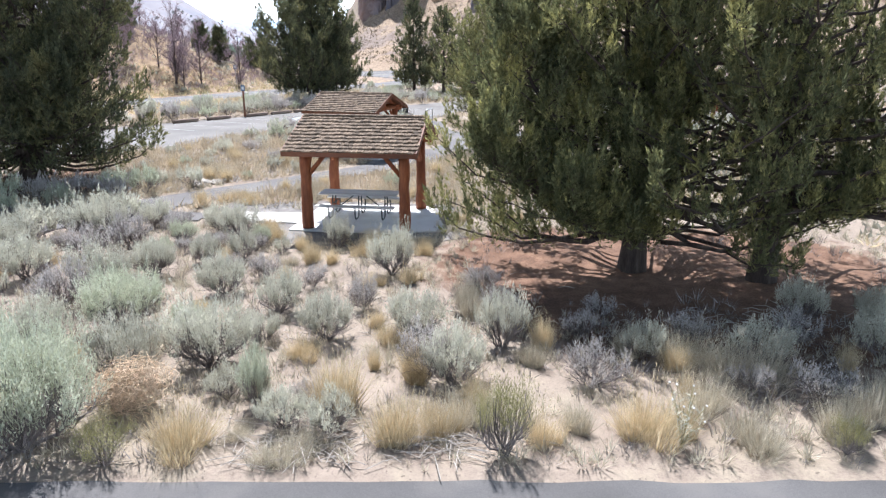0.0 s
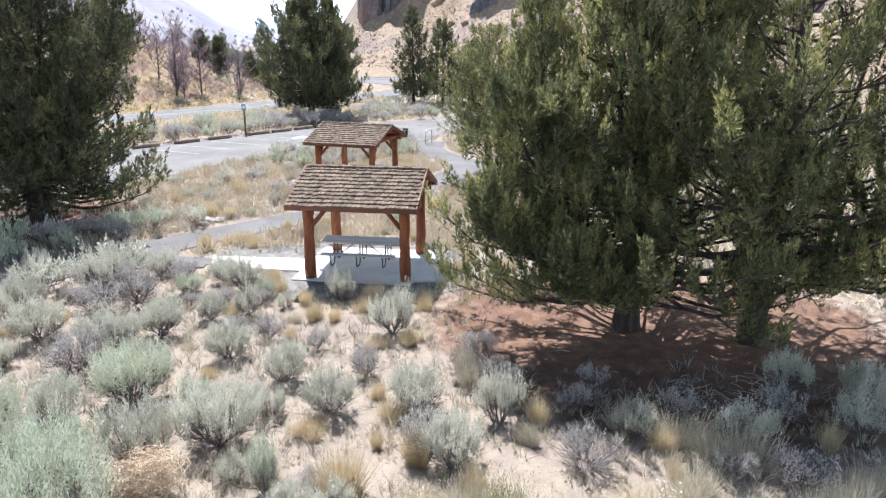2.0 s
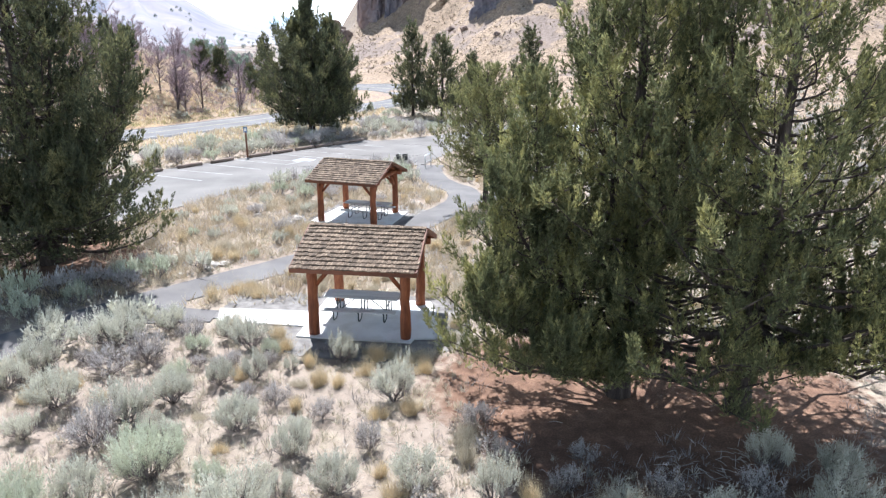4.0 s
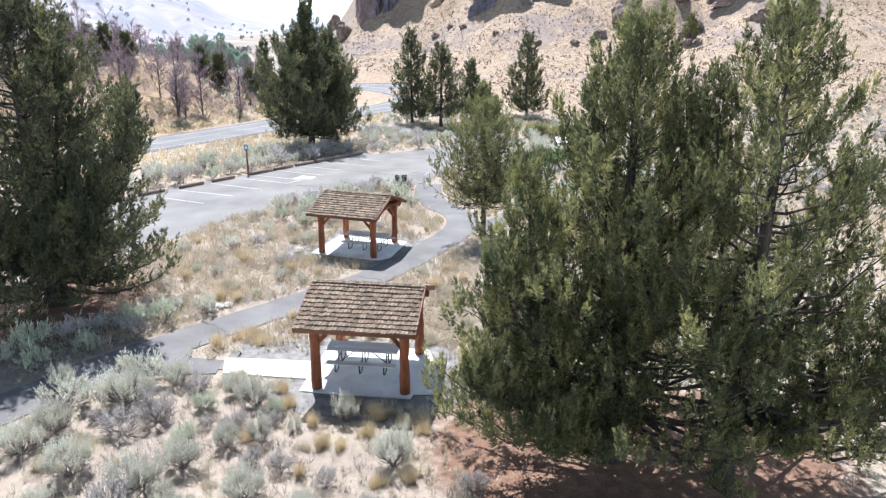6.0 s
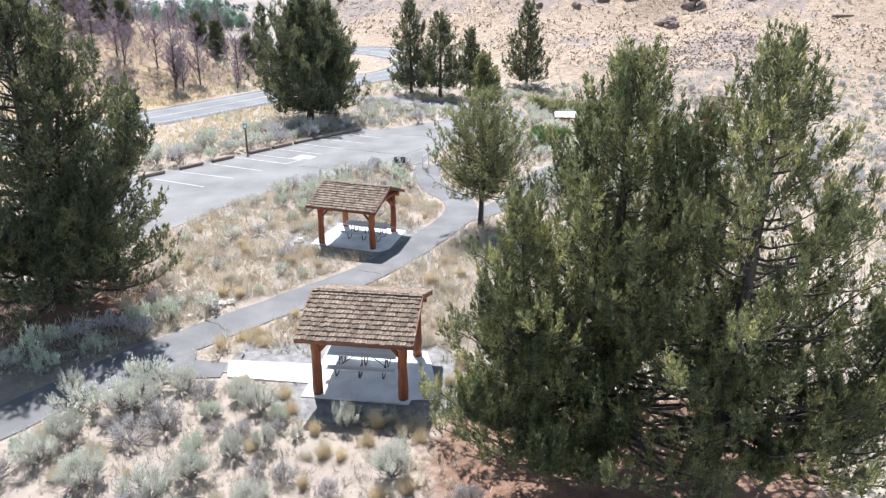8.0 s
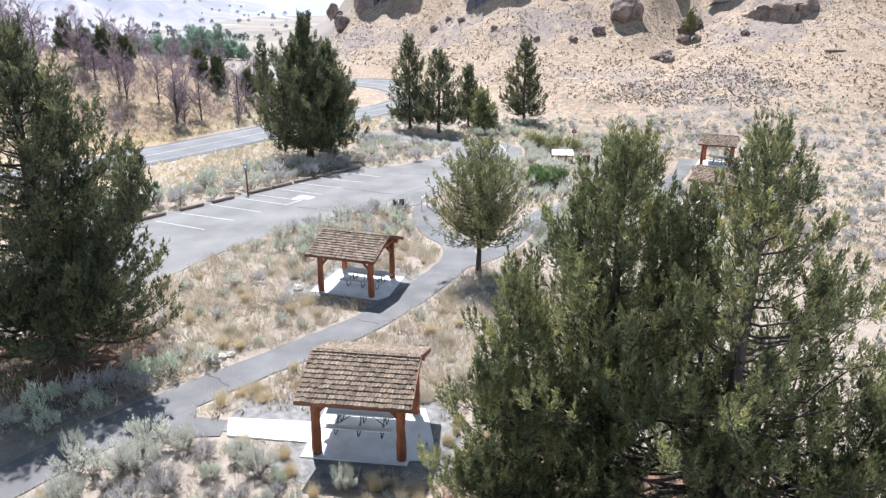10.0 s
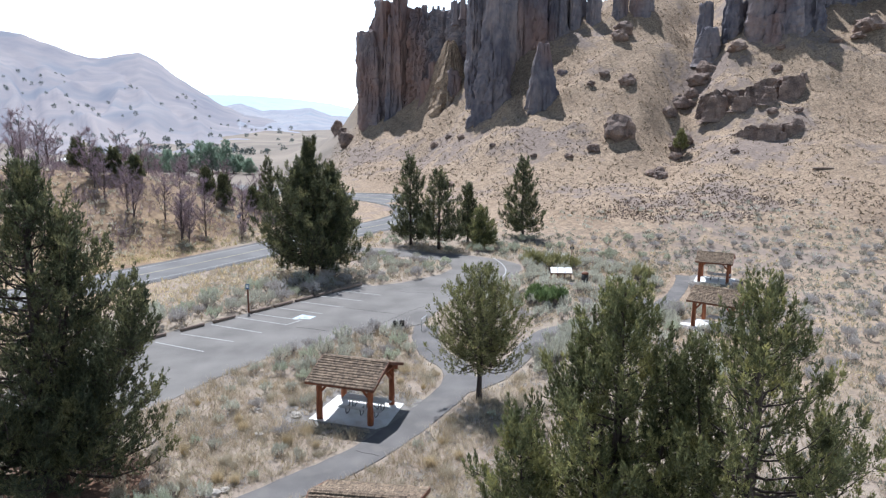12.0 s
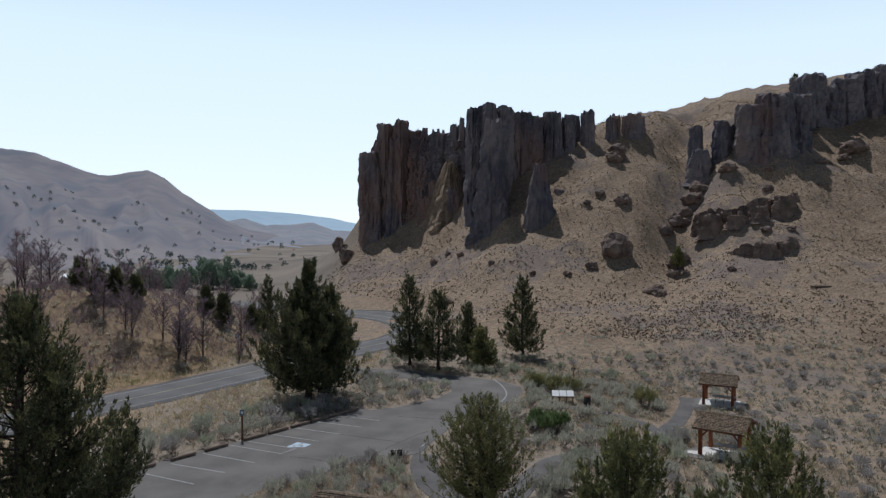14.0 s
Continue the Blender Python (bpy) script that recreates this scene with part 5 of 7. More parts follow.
def free(x, y, r):
    return all((x - a) ** 2 + (y - b) ** 2 > (r + c) ** 2 for a, b, c in taken)


def scatter(count, box_, r, test, make, seed, tries=40):
    rg = random.Random(seed)
    done = 0
    for _ in range(count * tries):
        if done >= count:
            break
        x, y = rg.uniform(box_[0], box_[1]), rg.uniform(box_[2], box_[3])
        if test(x, y, rg) and free(x, y, r) and not paved(x, y, r * 0.7):
            make(x, y, rg)
            taken.append((x, y, r))
            done += 1


def mid_bush(x, y, rg, lo=0.8, hi=1.5):
    i = rg.choice((0, 0, 1, 1, 2, 3))
    s = rg.uniform(lo, hi)
    place(mid_sage[i], x, y, rg.uniform(0, 360), s, ("silver-green sagebrush in dry grass", "dry grey sagebrush in straw grass", "silver-green sagebrush in dry grass", "pale green sagebrush in dry grass")[i], "shrub", SAGES, s * rg.uniform(0.85, 1.25))


def near_bush(x, y, rg):
    i = rg.randrange(6)
    s = rg.uniform(0.45, 0.95)
    place(near_sage[i] if i < 4 else grey_sage[i - 4], x, y, rg.uniform(0, 360), s, LABELS[i] if i < 4 else "dry grey sagebrush with bare lower twigs", "shrub", SAGES, s * rg.uniform(0.8, 1.3))


def sage_field(spots, models, label):
    """Many far bushes of one kind as two joined meshes: leaves, and stems."""
    for k, (name, mat) in enumerate((("sagebrush_field", models[0].children[0].data.materials[0]), ("sagebrush_stems", SAGE_STEM))):
        vs, fs, n = [], [], 0
        for i, (x, y, turn, s, t) in enumerate(spots):
            mesh = models[i % len(models)].children[k].data
            co = np.empty(len(mesh.vertices) * 3, np.float32)
            mesh.vertices.foreach_get("co", co)
            co = co.reshape(-1, 3) * np.array([s, s, t])
            c, d = math.cos(turn), math.sin(turn)
            vs.append(np.stack([co[:, 0] * c - co[:, 1] * d + x, co[:, 0] * d + co[:, 1] * c + y, co[:, 2] + at_ground(x, y)], -1))
            size = len(mesh.polygons[0].vertices)
            ix = np.empty(len(mesh.loops), np.int32)
            mesh.loops.foreach_get("vertex_index", ix)
            fs.append(ix.reshape(-1, size) + n)
            n += len(co)
        tagged(link(name, fast_mesh(name, np.concatenate(vs), np.concatenate(fs)), mat), label if k == 0 else "dark crooked stems of far sagebrush", "plants", kind="stuff")


def far_spots(count, box_, r, test, lo, hi, seed):
    out = []
    scatter(count, box_, r, test, lambda x, y, g: out.append((x, y, g.uniform(0, 6.28), g.uniform(lo, hi), g.uniform(lo, hi))), seed)
    return out


off_trees = lambda x, y: min(math.hypot(x - 4.2, y - 16.6), math.hypot(x - 7.9, y - 16.0)) > 4.6
# beds: beside the car park, beside the path, behind the wheel stops, the island, the far verge
scatter(22, (-19, -9, 17, 28), 0.55, lambda x, y, g: off_line(WALK[::3], np.float64(x), np.float64(y)) < 3.2 and y - 18 > (x + 18) * 0.2 and x < -9.5, mid_bush, 1)
scatter(40, (-17, 0, 37, 52), 0.7, lambda x, y, g: y > 40 - (x + 5) * 0.3 and inside([(-16, 34), (-9, 36), (-6.5, 41), (-1.5, 45), (-2, 53), (-6, 52), (-12, 45.5), (-15, 39)], np.float64(x), np.float64(y)), lambda x, y, g: mid_bush(x, y, g, 0.8, 1.5), 2)
scatter(56, (-26, -7, 50, 73), 0.75, lambda x, y, g: 0.6 < (y - 51.75) - (x + 19.4) * 15.7 / 11.9 < 9, lambda x, y, g: mid_bush(x, y, g, 0.95, 1.9), 3)
scatter(26, (-9, 2, 68, 83), 0.65, lambda x, y, g: True, mid_bush, 4)
scatter(26, (3, 22, 40, 60), 0.7, lambda x, y, g: x > 3 + (y - 40) * 0.06, lambda x, y, g: mid_bush(x, y, g, 0.9, 1.6), 5)
sage_field(far_spots(90, (4, 24, 44, 82), 0.7, lambda x, y, g: True, 1.0, 1.8, 16), mid_sage[0:1], "silver-green sagebrush round the notice boards")
sage_field(far_spots(110, (18, 66, 40, 97), 0.7, lambda x, y, g: x < 0.75 * y, 0.8, 1.5, 17), mid_sage[1:2], "grey sagebrush over the flat below the hill")
sage_field(far_spots(40, (-10, 30, 84, 98), 0.7, lambda x, y, g: True, 0.9, 1.6, 6), mid_sage[3:4], "green-grey sagebrush along the hill's foot")
scatter(22, (-14, 4, 26, 47), 0.5, lambda x, y, g: True, lambda x, y, g: mid_bush(x, y, g, 0.5, 0.9), 7)

scatter(34, (-16, -1.0, 9, 20.5), 0.3, lambda x, y, g: x < -1.5 - (y - 9) * 0.2, lambda x, y, g: near_bush(x, y, g), 8)
rgb = random.Random(19)
for q in BRANCH[6:34:1]:
    x, y = q[0] + rgb.uniform(0.9, 2.2), q[1] - rgb.uniform(0.7, 1.8)
    if not paved(x, y, 0.25):
        mid_bush(x, y, rgb, 1.0, 1.7)
        taken.append((x, y, 0.5))
rabbit = sagebrush(71, 120, 16, 0.04, 0.5, 0.9, RABBIT, name="rabbitbrush", upright=1.3, thin=0.12, bare=200)
place(rabbit, 0.85, 8.55, 20, 1.0, "tall yellow-green rabbitbrush beside the asphalt", "shrub", "rabbitbrush", 1.25)
place(rabbit, -4.6, 8.35, 120, 1.05, "low yellow-green rabbitbrush at the asphalt edge", "shrub", "rabbitbrush", 0.7)
place(rabbit, 5.6, 8.6, 200, 0.7, "low yellow-green rabbitbrush at the asphalt edge", "shrub", "rabbitbrush", 0.55)
drop_model(rabbit)
green = sagebrush(72, 60, 9, 0.11, 0.6, 0.8, GREEN_LEAF, thin=0.5, name="green_shrub", upright=0.4)
for x, y, s in ((9.2, 59.4, 1.9), (10.4, 60.2, 1.8), (8.8, 62.4, 1.6), (10.0, 61.9, 1.5), (8.2, 60.6, 1.3)):
    place(green, x, y, x * 50, s, "bright green leafy shrub in the sagebrush", "shrub", "green shrubs")
drop_model(green)
willow = sagebrush(73, 70, 8, 0.12, 0.6, 0.8, RABBIT, name="tall_shrub", upright=0.9)
for x, y, s in ((12.4, 75.4, 2.1), (10.6, 76.8, 2.2), (14.6, 76.2, 2.0), (22.0, 73.8, 2.3)):
    place(willow, x, y, x * 50, s, "tall olive shrub with upright twigs", "shrub", "olive shrubs")
drop_model(willow)
for ob in near_sage + grey_sage + mid_sage + broad_sage:
    drop_model(ob)

grass_models = [bunchgrass(80, 1400, 0.62, 0.72, STRAW), bunchgrass(81, 1400, 0.74, 0.58, STRAW), bunchgrass(82, 1300, 0.5, 0.8, PALE_STRAW), bunchgrass(83, 1300, 0.66, 0.66, PALE_STRAW)]
GRASS_LABEL = ("golden bunchgrass clump on sand", "tall golden bunchgrass clump", "pale spreading bunchgrass clump", "pale upright bunchgrass clump")


def clump(x, y, rg, i=None, s=None):
    i = rg.randrange(4) if i is None else i
    s = s or rg.uniform(0.6, 1.1)
    place(grass_models[i], x, y, rg.uniform(0, 360), s, GRASS_LABEL[i], "grass", "bunchgrass clumps", s * rg.uniform(0.85, 1.15))


for x, y, i, s in ((-3.7, 8.75, 0, 1.3), (-1.7, 9.8, 1, 1.35), (-0.7, 8.8, 1, 1.25), (-0.1, 9.1, 0, 0.9), (2.9, 9.05, 0, 1.3), (4.1, 9.8, 2, 1.2), (4.4, 8.8, 2, 1.2), (5.7, 9.1, 3, 1.0), (-3.3, 17.2, 1, 1.0), (-4.8, 19.6, 0, 0.8), (-0.4, 10.8, 1, 1.0), (-3.0, 10.4, 3, 1.0),
                   (-5.6, 17.7, 0, 0.7), (-0.8, 15.8, 0, 0.8), (1.4, 8.9, 0, 0.8), (4.3, 11.6, 2, 1.4), (5.2, 10.8, 2, 1.6), (6.4, 9.4, 3, 1.1), (7.2, 10.0, 2, 1.2), (3.4, 11.9, 3, 0.9), (1.6, 11.4, 3, 0.8), (0.6, 14.5, 3, 0.9), (-1.0, 12.3, 0, 0.9), (-8.45, 23.9, 1, 1.1), (-7.6, 24.7, 0, 0.9), (-7.2, 25.1, 0, 0.8),
                   (-6.7, 24.2, 0, 0.9), (-5.2, 20.5, 0, 0.8), (-2.9, 19.4, 1, 0.9), (-2.1, 17.9, 0, 0.8), (0.3, 9.4, 2, 1.2), (-2.2, 8.5, 2, 1.0), (2.0, 9.2, 3, 0.7)):
    if not paved(x, y, 0.1):
        clump(x, y, rng, i, s * 1.18)
    taken.append((x, y, 0.2))
scatter(90, (-13, 9, 8.6, 26), 0.22, lambda x, y, g: off_trees(x, y) or y < 13.0, clump, 11)
scatter(90, (-14, 8, 24, 48), 0.3, lambda x, y, g: True, lambda x, y, g: clump(x, y, g, None, g.uniform(0.7, 1.2)), 12)
for ob in grass_models:
    drop_model(ob)


def tumbleweed(seed, strands, radius):
    """A loose ball of fine curling dry stems."""
    rng = np.random.default_rng(seed)
    top = new("tumbleweed")
    lines = []
    for _ in range(strands):
        d = rng.normal(0, 1, 3)
        d /= np.linalg.norm(d)
        p = d * radius * rng.uniform(0.35, 0.95)
        way = np.cross(d, rng.normal(0, 1, 3))
        way /= np.linalg.norm(way)
        pts = [p]
        for _ in range(6):
            way = way + rng.normal(0, 0.4, 3) - pts[-1] / radius * 0.35
            way /= np.linalg.norm(way)
            pts.append(pts[-1] + way * radius * 0.16)
        pts = np.array(pts)
        pts[:, 2] = np.maximum(pts[:, 2] * 0.8 + radius * 0.72, 0.01)
        lines.append((pts, np.linspace(0.0055, 0.0025, 7)))
    v, f = join_tubes(lines, 3)
    link("tangle", fast_mesh("tangle", v, f), TUMBLE, top)
    return top


tumble = tumbleweed(90, 520, 0.55)
place(tumble, -4.75, 9.75, 30, 1.1, "dry pale orange tumbleweed caught in sagebrush", "dry plant", "tumbleweeds", 1.15)
drop_model(tumble)


def lying_sticks(x, y, n, spread, seed, label):
    rg = np.random.default_rng(seed)
    lines = []
    for _ in range(n):
        a, b = rg.normal(0, spread, 2)
        th, ln = rg.uniform(0, math.pi), rg.uniform(0.15, 0.6)
        d = np.array([math.cos(th), math.sin(th), 0]) * ln / 2
        c = np.array([x + a, y + b * 0.45, at_ground(x + a, y + b * 0.45) + rg.uniform(0.02, 0.1)])
        lines.append((np.stack([c - d, c + np.array([0, 0, rg.uniform(0.0, 0.05)]), c + d]), np.array([0.006, 0.008, 0.004])))
    v, f = join_tubes(lines, 4)
    tagged(link("dead_sticks", fast_mesh("dead_sticks", v, f), STICK), label, "plant litter", kind="stuff")


STICK = material("bleached stick", [(0.36, 0.32, 0.28), (0.5, 0.46, 0.41)], 8, 40, 0.9, 0)
lying_sticks(-2.0, 8.75, 130, 0.7, 5, "bleached dead sticks lying beside the asphalt")
lying_sticks(0.3, 8.7, 70, 0.5, 6, "bleached dead sticks lying beside the asphalt")
lying_sticks(6.8, 13.2, 110, 1.1, 7, "dead sticks under the junipers")
lying_sticks(-5.5, 12.0, 120, 2.4, 8, "dead twigs scattered between the shrubs")
lying_sticks(-1.0, 13.5, 120, 2.4, 9, "dead twigs scattered on the sand")


# ---- a thistle at the lane's edge ----
thistle = empty("thistle", 3.35, 8.75, at_ground(3.35, 8.75))
tagged(thistle, "pale thistle with white seed heads beside the asphalt", "wild flower")
rg = np.random.default_rng(14)
lines, heads = [], []
for i in range(9):
    az, out, high = i * 2.4, rg.uniform(0.08, 0.34), rg.uniform(0.45, 1.0)
    e = np.array([math.cos(az) * out, math.sin(az) * out, high])
    lines.append((np.stack([np.array([0, 0, -0.05]), e * np.array([0.3, 0.3, 0.5]), e]), np.array([0.006, 0.005, 0.003])))
    heads.append(e)
v, f = join_tubes(lines, 5)
link("stem", fast_mesh("stem", v, f), RABBIT, thistle, "thin green stems")
own = np.repeat(np.arange(9), 26)
base = np.array(heads)[own] * rg.uniform(0.1, 0.85, len(own))[:, None] ** np.array([1.2, 1.2, 1.0])
v, f = blades(base, rg.normal(0, 1, base.shape) + np.array([0, 0, 0.4]), rg.uniform(0.05, 0.15, len(own)), rg.uniform(0.012, 0.03, len(own)), 15)
link("leaf", fast_mesh("leaf", v, f), SAGE_LEAF, thistle, "grey-green toothed leaves")
for e in heads:
    bm = bmesh.new()
    bmesh.ops.create_icosphere(bm, subdivisions=2, radius=0.014, matrix=Matrix.Translation(e))
    for vert in bm.verts:
        vert.co += (vert.co - Vector(e)) * rng.uniform(-0.25, 0.35)
    part("seed_head", bm, WHITE, thistle, "white fluffy seed head")


# ---- plants too many to count ----
def scattered_stuff(name, xs, ys, sizes, per, leaf, mat, label, seed, tall=0.8, thin=0.45):
    """Many small tufts as one mesh: leaf quads round each place."""
    rg = np.random.default_rng(seed)
    n = len(xs)
    zs = ground_z(xs, ys)
    own = np.repeat(np.arange(n), per)
    d = rg.normal(size=(len(own), 3))
    d /= np.linalg.norm(d, axis=1)[:, None]
    d[:, 2] = np.abs(d[:, 2])
    r = rg.uniform(0.15, 1, len(own)) ** 0.6
    s = sizes[own]
    base = np.stack([xs[own], ys[own], zs[own]], -1) + d * (r * s)[:, None] * np.array([0.5, 0.5, 0.5 * tall])
    way = d * 0.6 + np.array([0, 0, 0.7]) + rg.normal(0, 0.3, d.shape)
    length = leaf * s * rg.uniform(0.6, 1.4, len(own))
    v, f = needles(base, way, length, length * thin * 1.15, seed)
    return tagged(link(name, fast_mesh(name, v, f), mat), label, "plants", kind="stuff")


def wild(n, box_, seed, keep=None, margin=0.3):
    rg = np.random.default_rng(seed)
    x, y = rg.uniform(box_[0], box_[1], n), rg.uniform(box_[2], box_[3], n)
    ok = ~paved(x, y, margin)
    if keep is not None:
        ok &= keep(x, y)
    return x[ok], y[ok], rg


under_trees = lambda x, y: np.minimum(np.minimum(np.hypot(x - 4.2, y - 16.8), np.hypot(x - 7.9, y - 16.2)), np.hypot(x + 16.2, y - 28.2))
x, y, rg = wild(9000, (-16, 14, 8.2, 36), 31, lambda x, y: (under_trees(x, y) > 3.5) & (wave(x, y, 5, 4) > -0.5), 0.1)
scattered_stuff("dry_grass", x, y, rg.uniform(0.08, 0.24, len(x)), 22, 0.9, PALE_STRAW, "short pale straw grass and litter on sand", 32, 0.7, 0.07)
x, y, rg = wild(20000, (-24, 30, 23, 92), 33, lambda x, y: (wave(x, y, 9, 4) > -0.6), 0.2)
scattered_stuff("meadow_grass", x, y, rg.uniform(0.2, 0.65, len(x)), 7, 0.55, MEADOW, "pale dry grass between the shrubs", 34, 0.7, 0.15)
x, y, rg = wild(2400, (-15, 11, 8.3, 23), 55, lambda x, y: (under_trees(x, y) > 2.5) & (wave(x, y, 4, 34) > -0.4), 0.1)
scattered_stuff("dead_twigs", x, y, rg.uniform(0.12, 0.34, len(x)), 12, 0.8, TWIG_GREY, "fallen grey twigs and dead shoots on the sand", 56, 0.35, 0.05)
x, y, rg = wild(9000, (-17, 6, 24, 53), 59, lambda x, y: (under_trees(x, y) > 3.5) & (wave(x, y, 3.5, 44) > -0.55), 0.12)
scattered_stuff("meadow_tufts", x, y, rg.uniform(0.25, 0.6, len(x)), 16, 0.75, MEADOW, "soft golden dry grass round the shelters", 60, 0.5, 0.035)
x, y, rg = wild(2600, (-16, 8, 22, 52), 45, lambda x, y: (under_trees(x, y) > 4) & (wave(x, y, 8, 24) > -0.3), 0.25)
scattered_stuff("low_shrub_tufts", x, y, rg.uniform(0.2, 0.55, len(x)), 20, 0.3, GREY_SAGE, "low grey shrub tufts among the dry grass", 46, 0.8, 0.25)
x, y, rg = wild(6500, (7, 80, 16, 100), 35, lambda x, y: (under_trees(x, y) > 4) & (wave(x, y, 16, 27) > -0.7), 0.4)
scattered_stuff("low_sagebrush", x, y, rg.uniform(0.3, 1.0, len(x)), 14, 0.28, FLAT_SAGE, "low grey sagebrush spread over the flat", 36, 0.7)
x, y, rg = wild(2600, (8, 75, 18, 100), 47, lambda x, y: (under_trees(x, y) > 4) & (wave(x, y, 12, 28) > -0.2), 0.4)
scattered_stuff("golden_grass", x, y, rg.uniform(0.3, 0.8, len(x)), 10, 0.5, STRAW, "golden bunchgrass over the far flat", 48, 0.7, 0.22)
x, y, rg = wild(900, (-34, 60, 60, 112), 37, lambda x, y: (x > -24) | (y > 90), 0.8)
scattered_stuff("verge_sagebrush", x, y, rg.uniform(0.5, 1.3, len(x)), 30, 0.22, SAGE_LEAF, "silver sagebrush along the road verges", 38, 0.7)
x, y, rg = wild(16000, (-34, 150, 96, 235), 39, lambda x, y: (ground_z(x, y) > 0.3) & (wave(x, y, 30, 14) > -0.6), 1)
scattered_stuff("hill_grass", x, y, rg.uniform(0.25, 0.7, len(x)), 4, 0.6, HILL_STRAW, "sparse bunchgrass over the grassy hillside", 40, 0.6)
x, y, rg = wild(52000, (-34, 150, 96, 235), 41, lambda x, y: (ground_z(x, y) > 0.6) & (wave(x, y, 26, 15) + 0.5 * wave(x, y, 7, 19) > -0.1), 1)
scattered_stuff("hill_dark_shrubs", x, y, 0.14 * rg.uniform(0.7, 2.0, len(x)) ** 1.5, 5, 0.55, HILL_DARK, "dark low shrubs and stones over the scree", 42, 0.6, 0.85)
x, y, rg = wild(2600, (22, 58, 98, 124), 57, lambda x, y: ((x - 40) / 15) ** 2 + ((y - 110) / 9) ** 2 + 0.4 * wave(x, y, 6, 37) < 1, 1)
scattered_stuff("scree_shrubs", x, y, rg.uniform(0.2, 0.45, len(x)), 7, 0.5, DARK_SCRUB, "dark purple-brown scrub in a patch on the lower slope", 58, 0.7, 0.6)
x, y, rg = wild(500, (-45, -15, 76, 110), 49, lambda x, y: off_line(ROAD[::2], x, y) < 9, 0.5)
scattered_stuff("roadside_shrubs", x, y, rg.uniform(0.4, 1.1, len(x)), 24, 0.3, RABBIT, "olive and yellow shrubs along the road verge", 50, 0.8, 0.2)
x, y, rg = wild(4200, (-40, -8, 58, 112), 51, lambda x, y: off_line(ROAD[::2], x, y) < 15, 0.4)
scattered_stuff("verge_grass", x, y, rg.uniform(0.3, 0.8, len(x)), 8, 0.55, STRAW, "golden dry grass along the road verges", 52, 0.7, 0.2)
x, y, rg = wild(2600, (-100, -26, 70, 140), 43, lambda x, y: ground_z(x, y) > -0.6, 1)
scattered_stuff("knoll_grass", x, y, rg.uniform(0.4, 1.0, len(x)), 10, 0.5, PALE_STRAW, "dry grass tufts over the burnt knoll", 44, 0.6)

x, y, rg = wild(2800, (-70, -22, 80, 132), 53, lambda x, y: (ground_z(x, y) > -0.4) & (wave(x, y, 12, 31) > -0.2), 3)
scattered_stuff("burnt_twigs", x, y, rg.uniform(0.6, 1.7, len(x)), 14, 0.6, TWIG, "burnt purple-brown twiggy scrub on the knoll", 54, 1.0, 0.05)


# ---- burnt trees on the knoll ----
def burnt_tree(seed, height=7.0, full=1.0):
    """A leafless tree: a crooked forked stem, ragged ascending limbs of all lengths and a haze of fine twigs."""
    rg = np.random.default_rng(seed)
    top = new("burnt_tree")
    wood, tips, ways = [], [], []
    k = 9
    f = np.linspace(0, 1, k)
    for fork in range(3):
        h = height * (1.0, 0.78, 0.6)[fork]
        out = np.array([0, 0]) if fork == 0 else rg.normal(0, 0.75, 2) * full
        line = np.stack([rg.normal(0, 0.07, k).cumsum() * f + out[0] * f ** 1.4, rg.normal(0, 0.07, k).cumsum() * f + out[1] * f ** 1.4, f * h - 0.1], -1)
        line[0, :2] = 0
        wood.append((line, (0.12, 0.07, 0.055)[fork] * (1 - 0.92 * f)))
        for _ in range((22, 13, 10)[fork]):
            q = rg.uniform(0.15 if fork == 0 else 0.4, 0.98)
            az = rg.uniform(0, math.tau)
            p = np.array([np.interp(q, f, line[:, c]) for c in range(3)])
            reach = (0.35 + 1.5 * (1 - q) ** 0.6) * rg.uniform(0.25, 1.25) * full
            e = p + np.array([math.cos(az), math.sin(az), rg.uniform(0.3, 1.6)]) * reach
            mids = [p + (e - p) * g + rg.normal(0, 0.07, 3) * reach for g in (0.35, 0.7)]
            wood.append((np.stack([p, mids[0], mids[1], e]), np.array([0.04, 0.028, 0.018, 0.007]) * (0.5 + 0.5 * (1 - q))))
            for _ in range(46):
                s = rg.uniform(0.2, 1)
                tips.append(p + (e - p) * s + rg.normal(0, 0.05, 3))
                ways.append((e - p) / reach * 0.5 + rg.normal(0, 0.6, 3) + np.array([0, 0, 0.35]))
    tips, ways = np.array(tips), np.array(ways)
    v, fc = needles(tips, ways, rg.uniform(0.25, 0.7, len(tips)), np.full(len(tips), 0.03), seed)
    link("twig_crown", fast_mesh("twig_crown", v, fc), TWIG, top)
    v, fc = join_tubes(wood, 5)
    link("trunk", fast_mesh("trunk", v, fc), DEAD_BARK, top)
    return top


models = [burnt_tree(100 + i, 7.0, 1.0 + 0.2 * i) for i in range(4)]
rg = random.Random(9)
spots = [(-32.5, 88.5, 1.35), (-30.6, 92.0, 1.1), (-27.2, 97.5, 1.05), (-36.0, 92.5, 0.9), (-54.5, 93.5, 1.25), (-57.0, 96.0, 1.1), (-50.5, 90.0, 0.9), (-40.0, 90.5, 0.9), (-43.5, 92.0, 0.8), (-47.0, 96.0, 1.0)]
while len(spots) < 44:
    x, y = rg.uniform(-64, -22), rg.uniform(84, 132)
    if y > 84 + abs(x + 40) * 0.1 and off_line(ROAD[::2], np.float64(x), np.float64(y)) > 6:
        spots.append((x, y, rg.uniform(0.55, 1.1)))
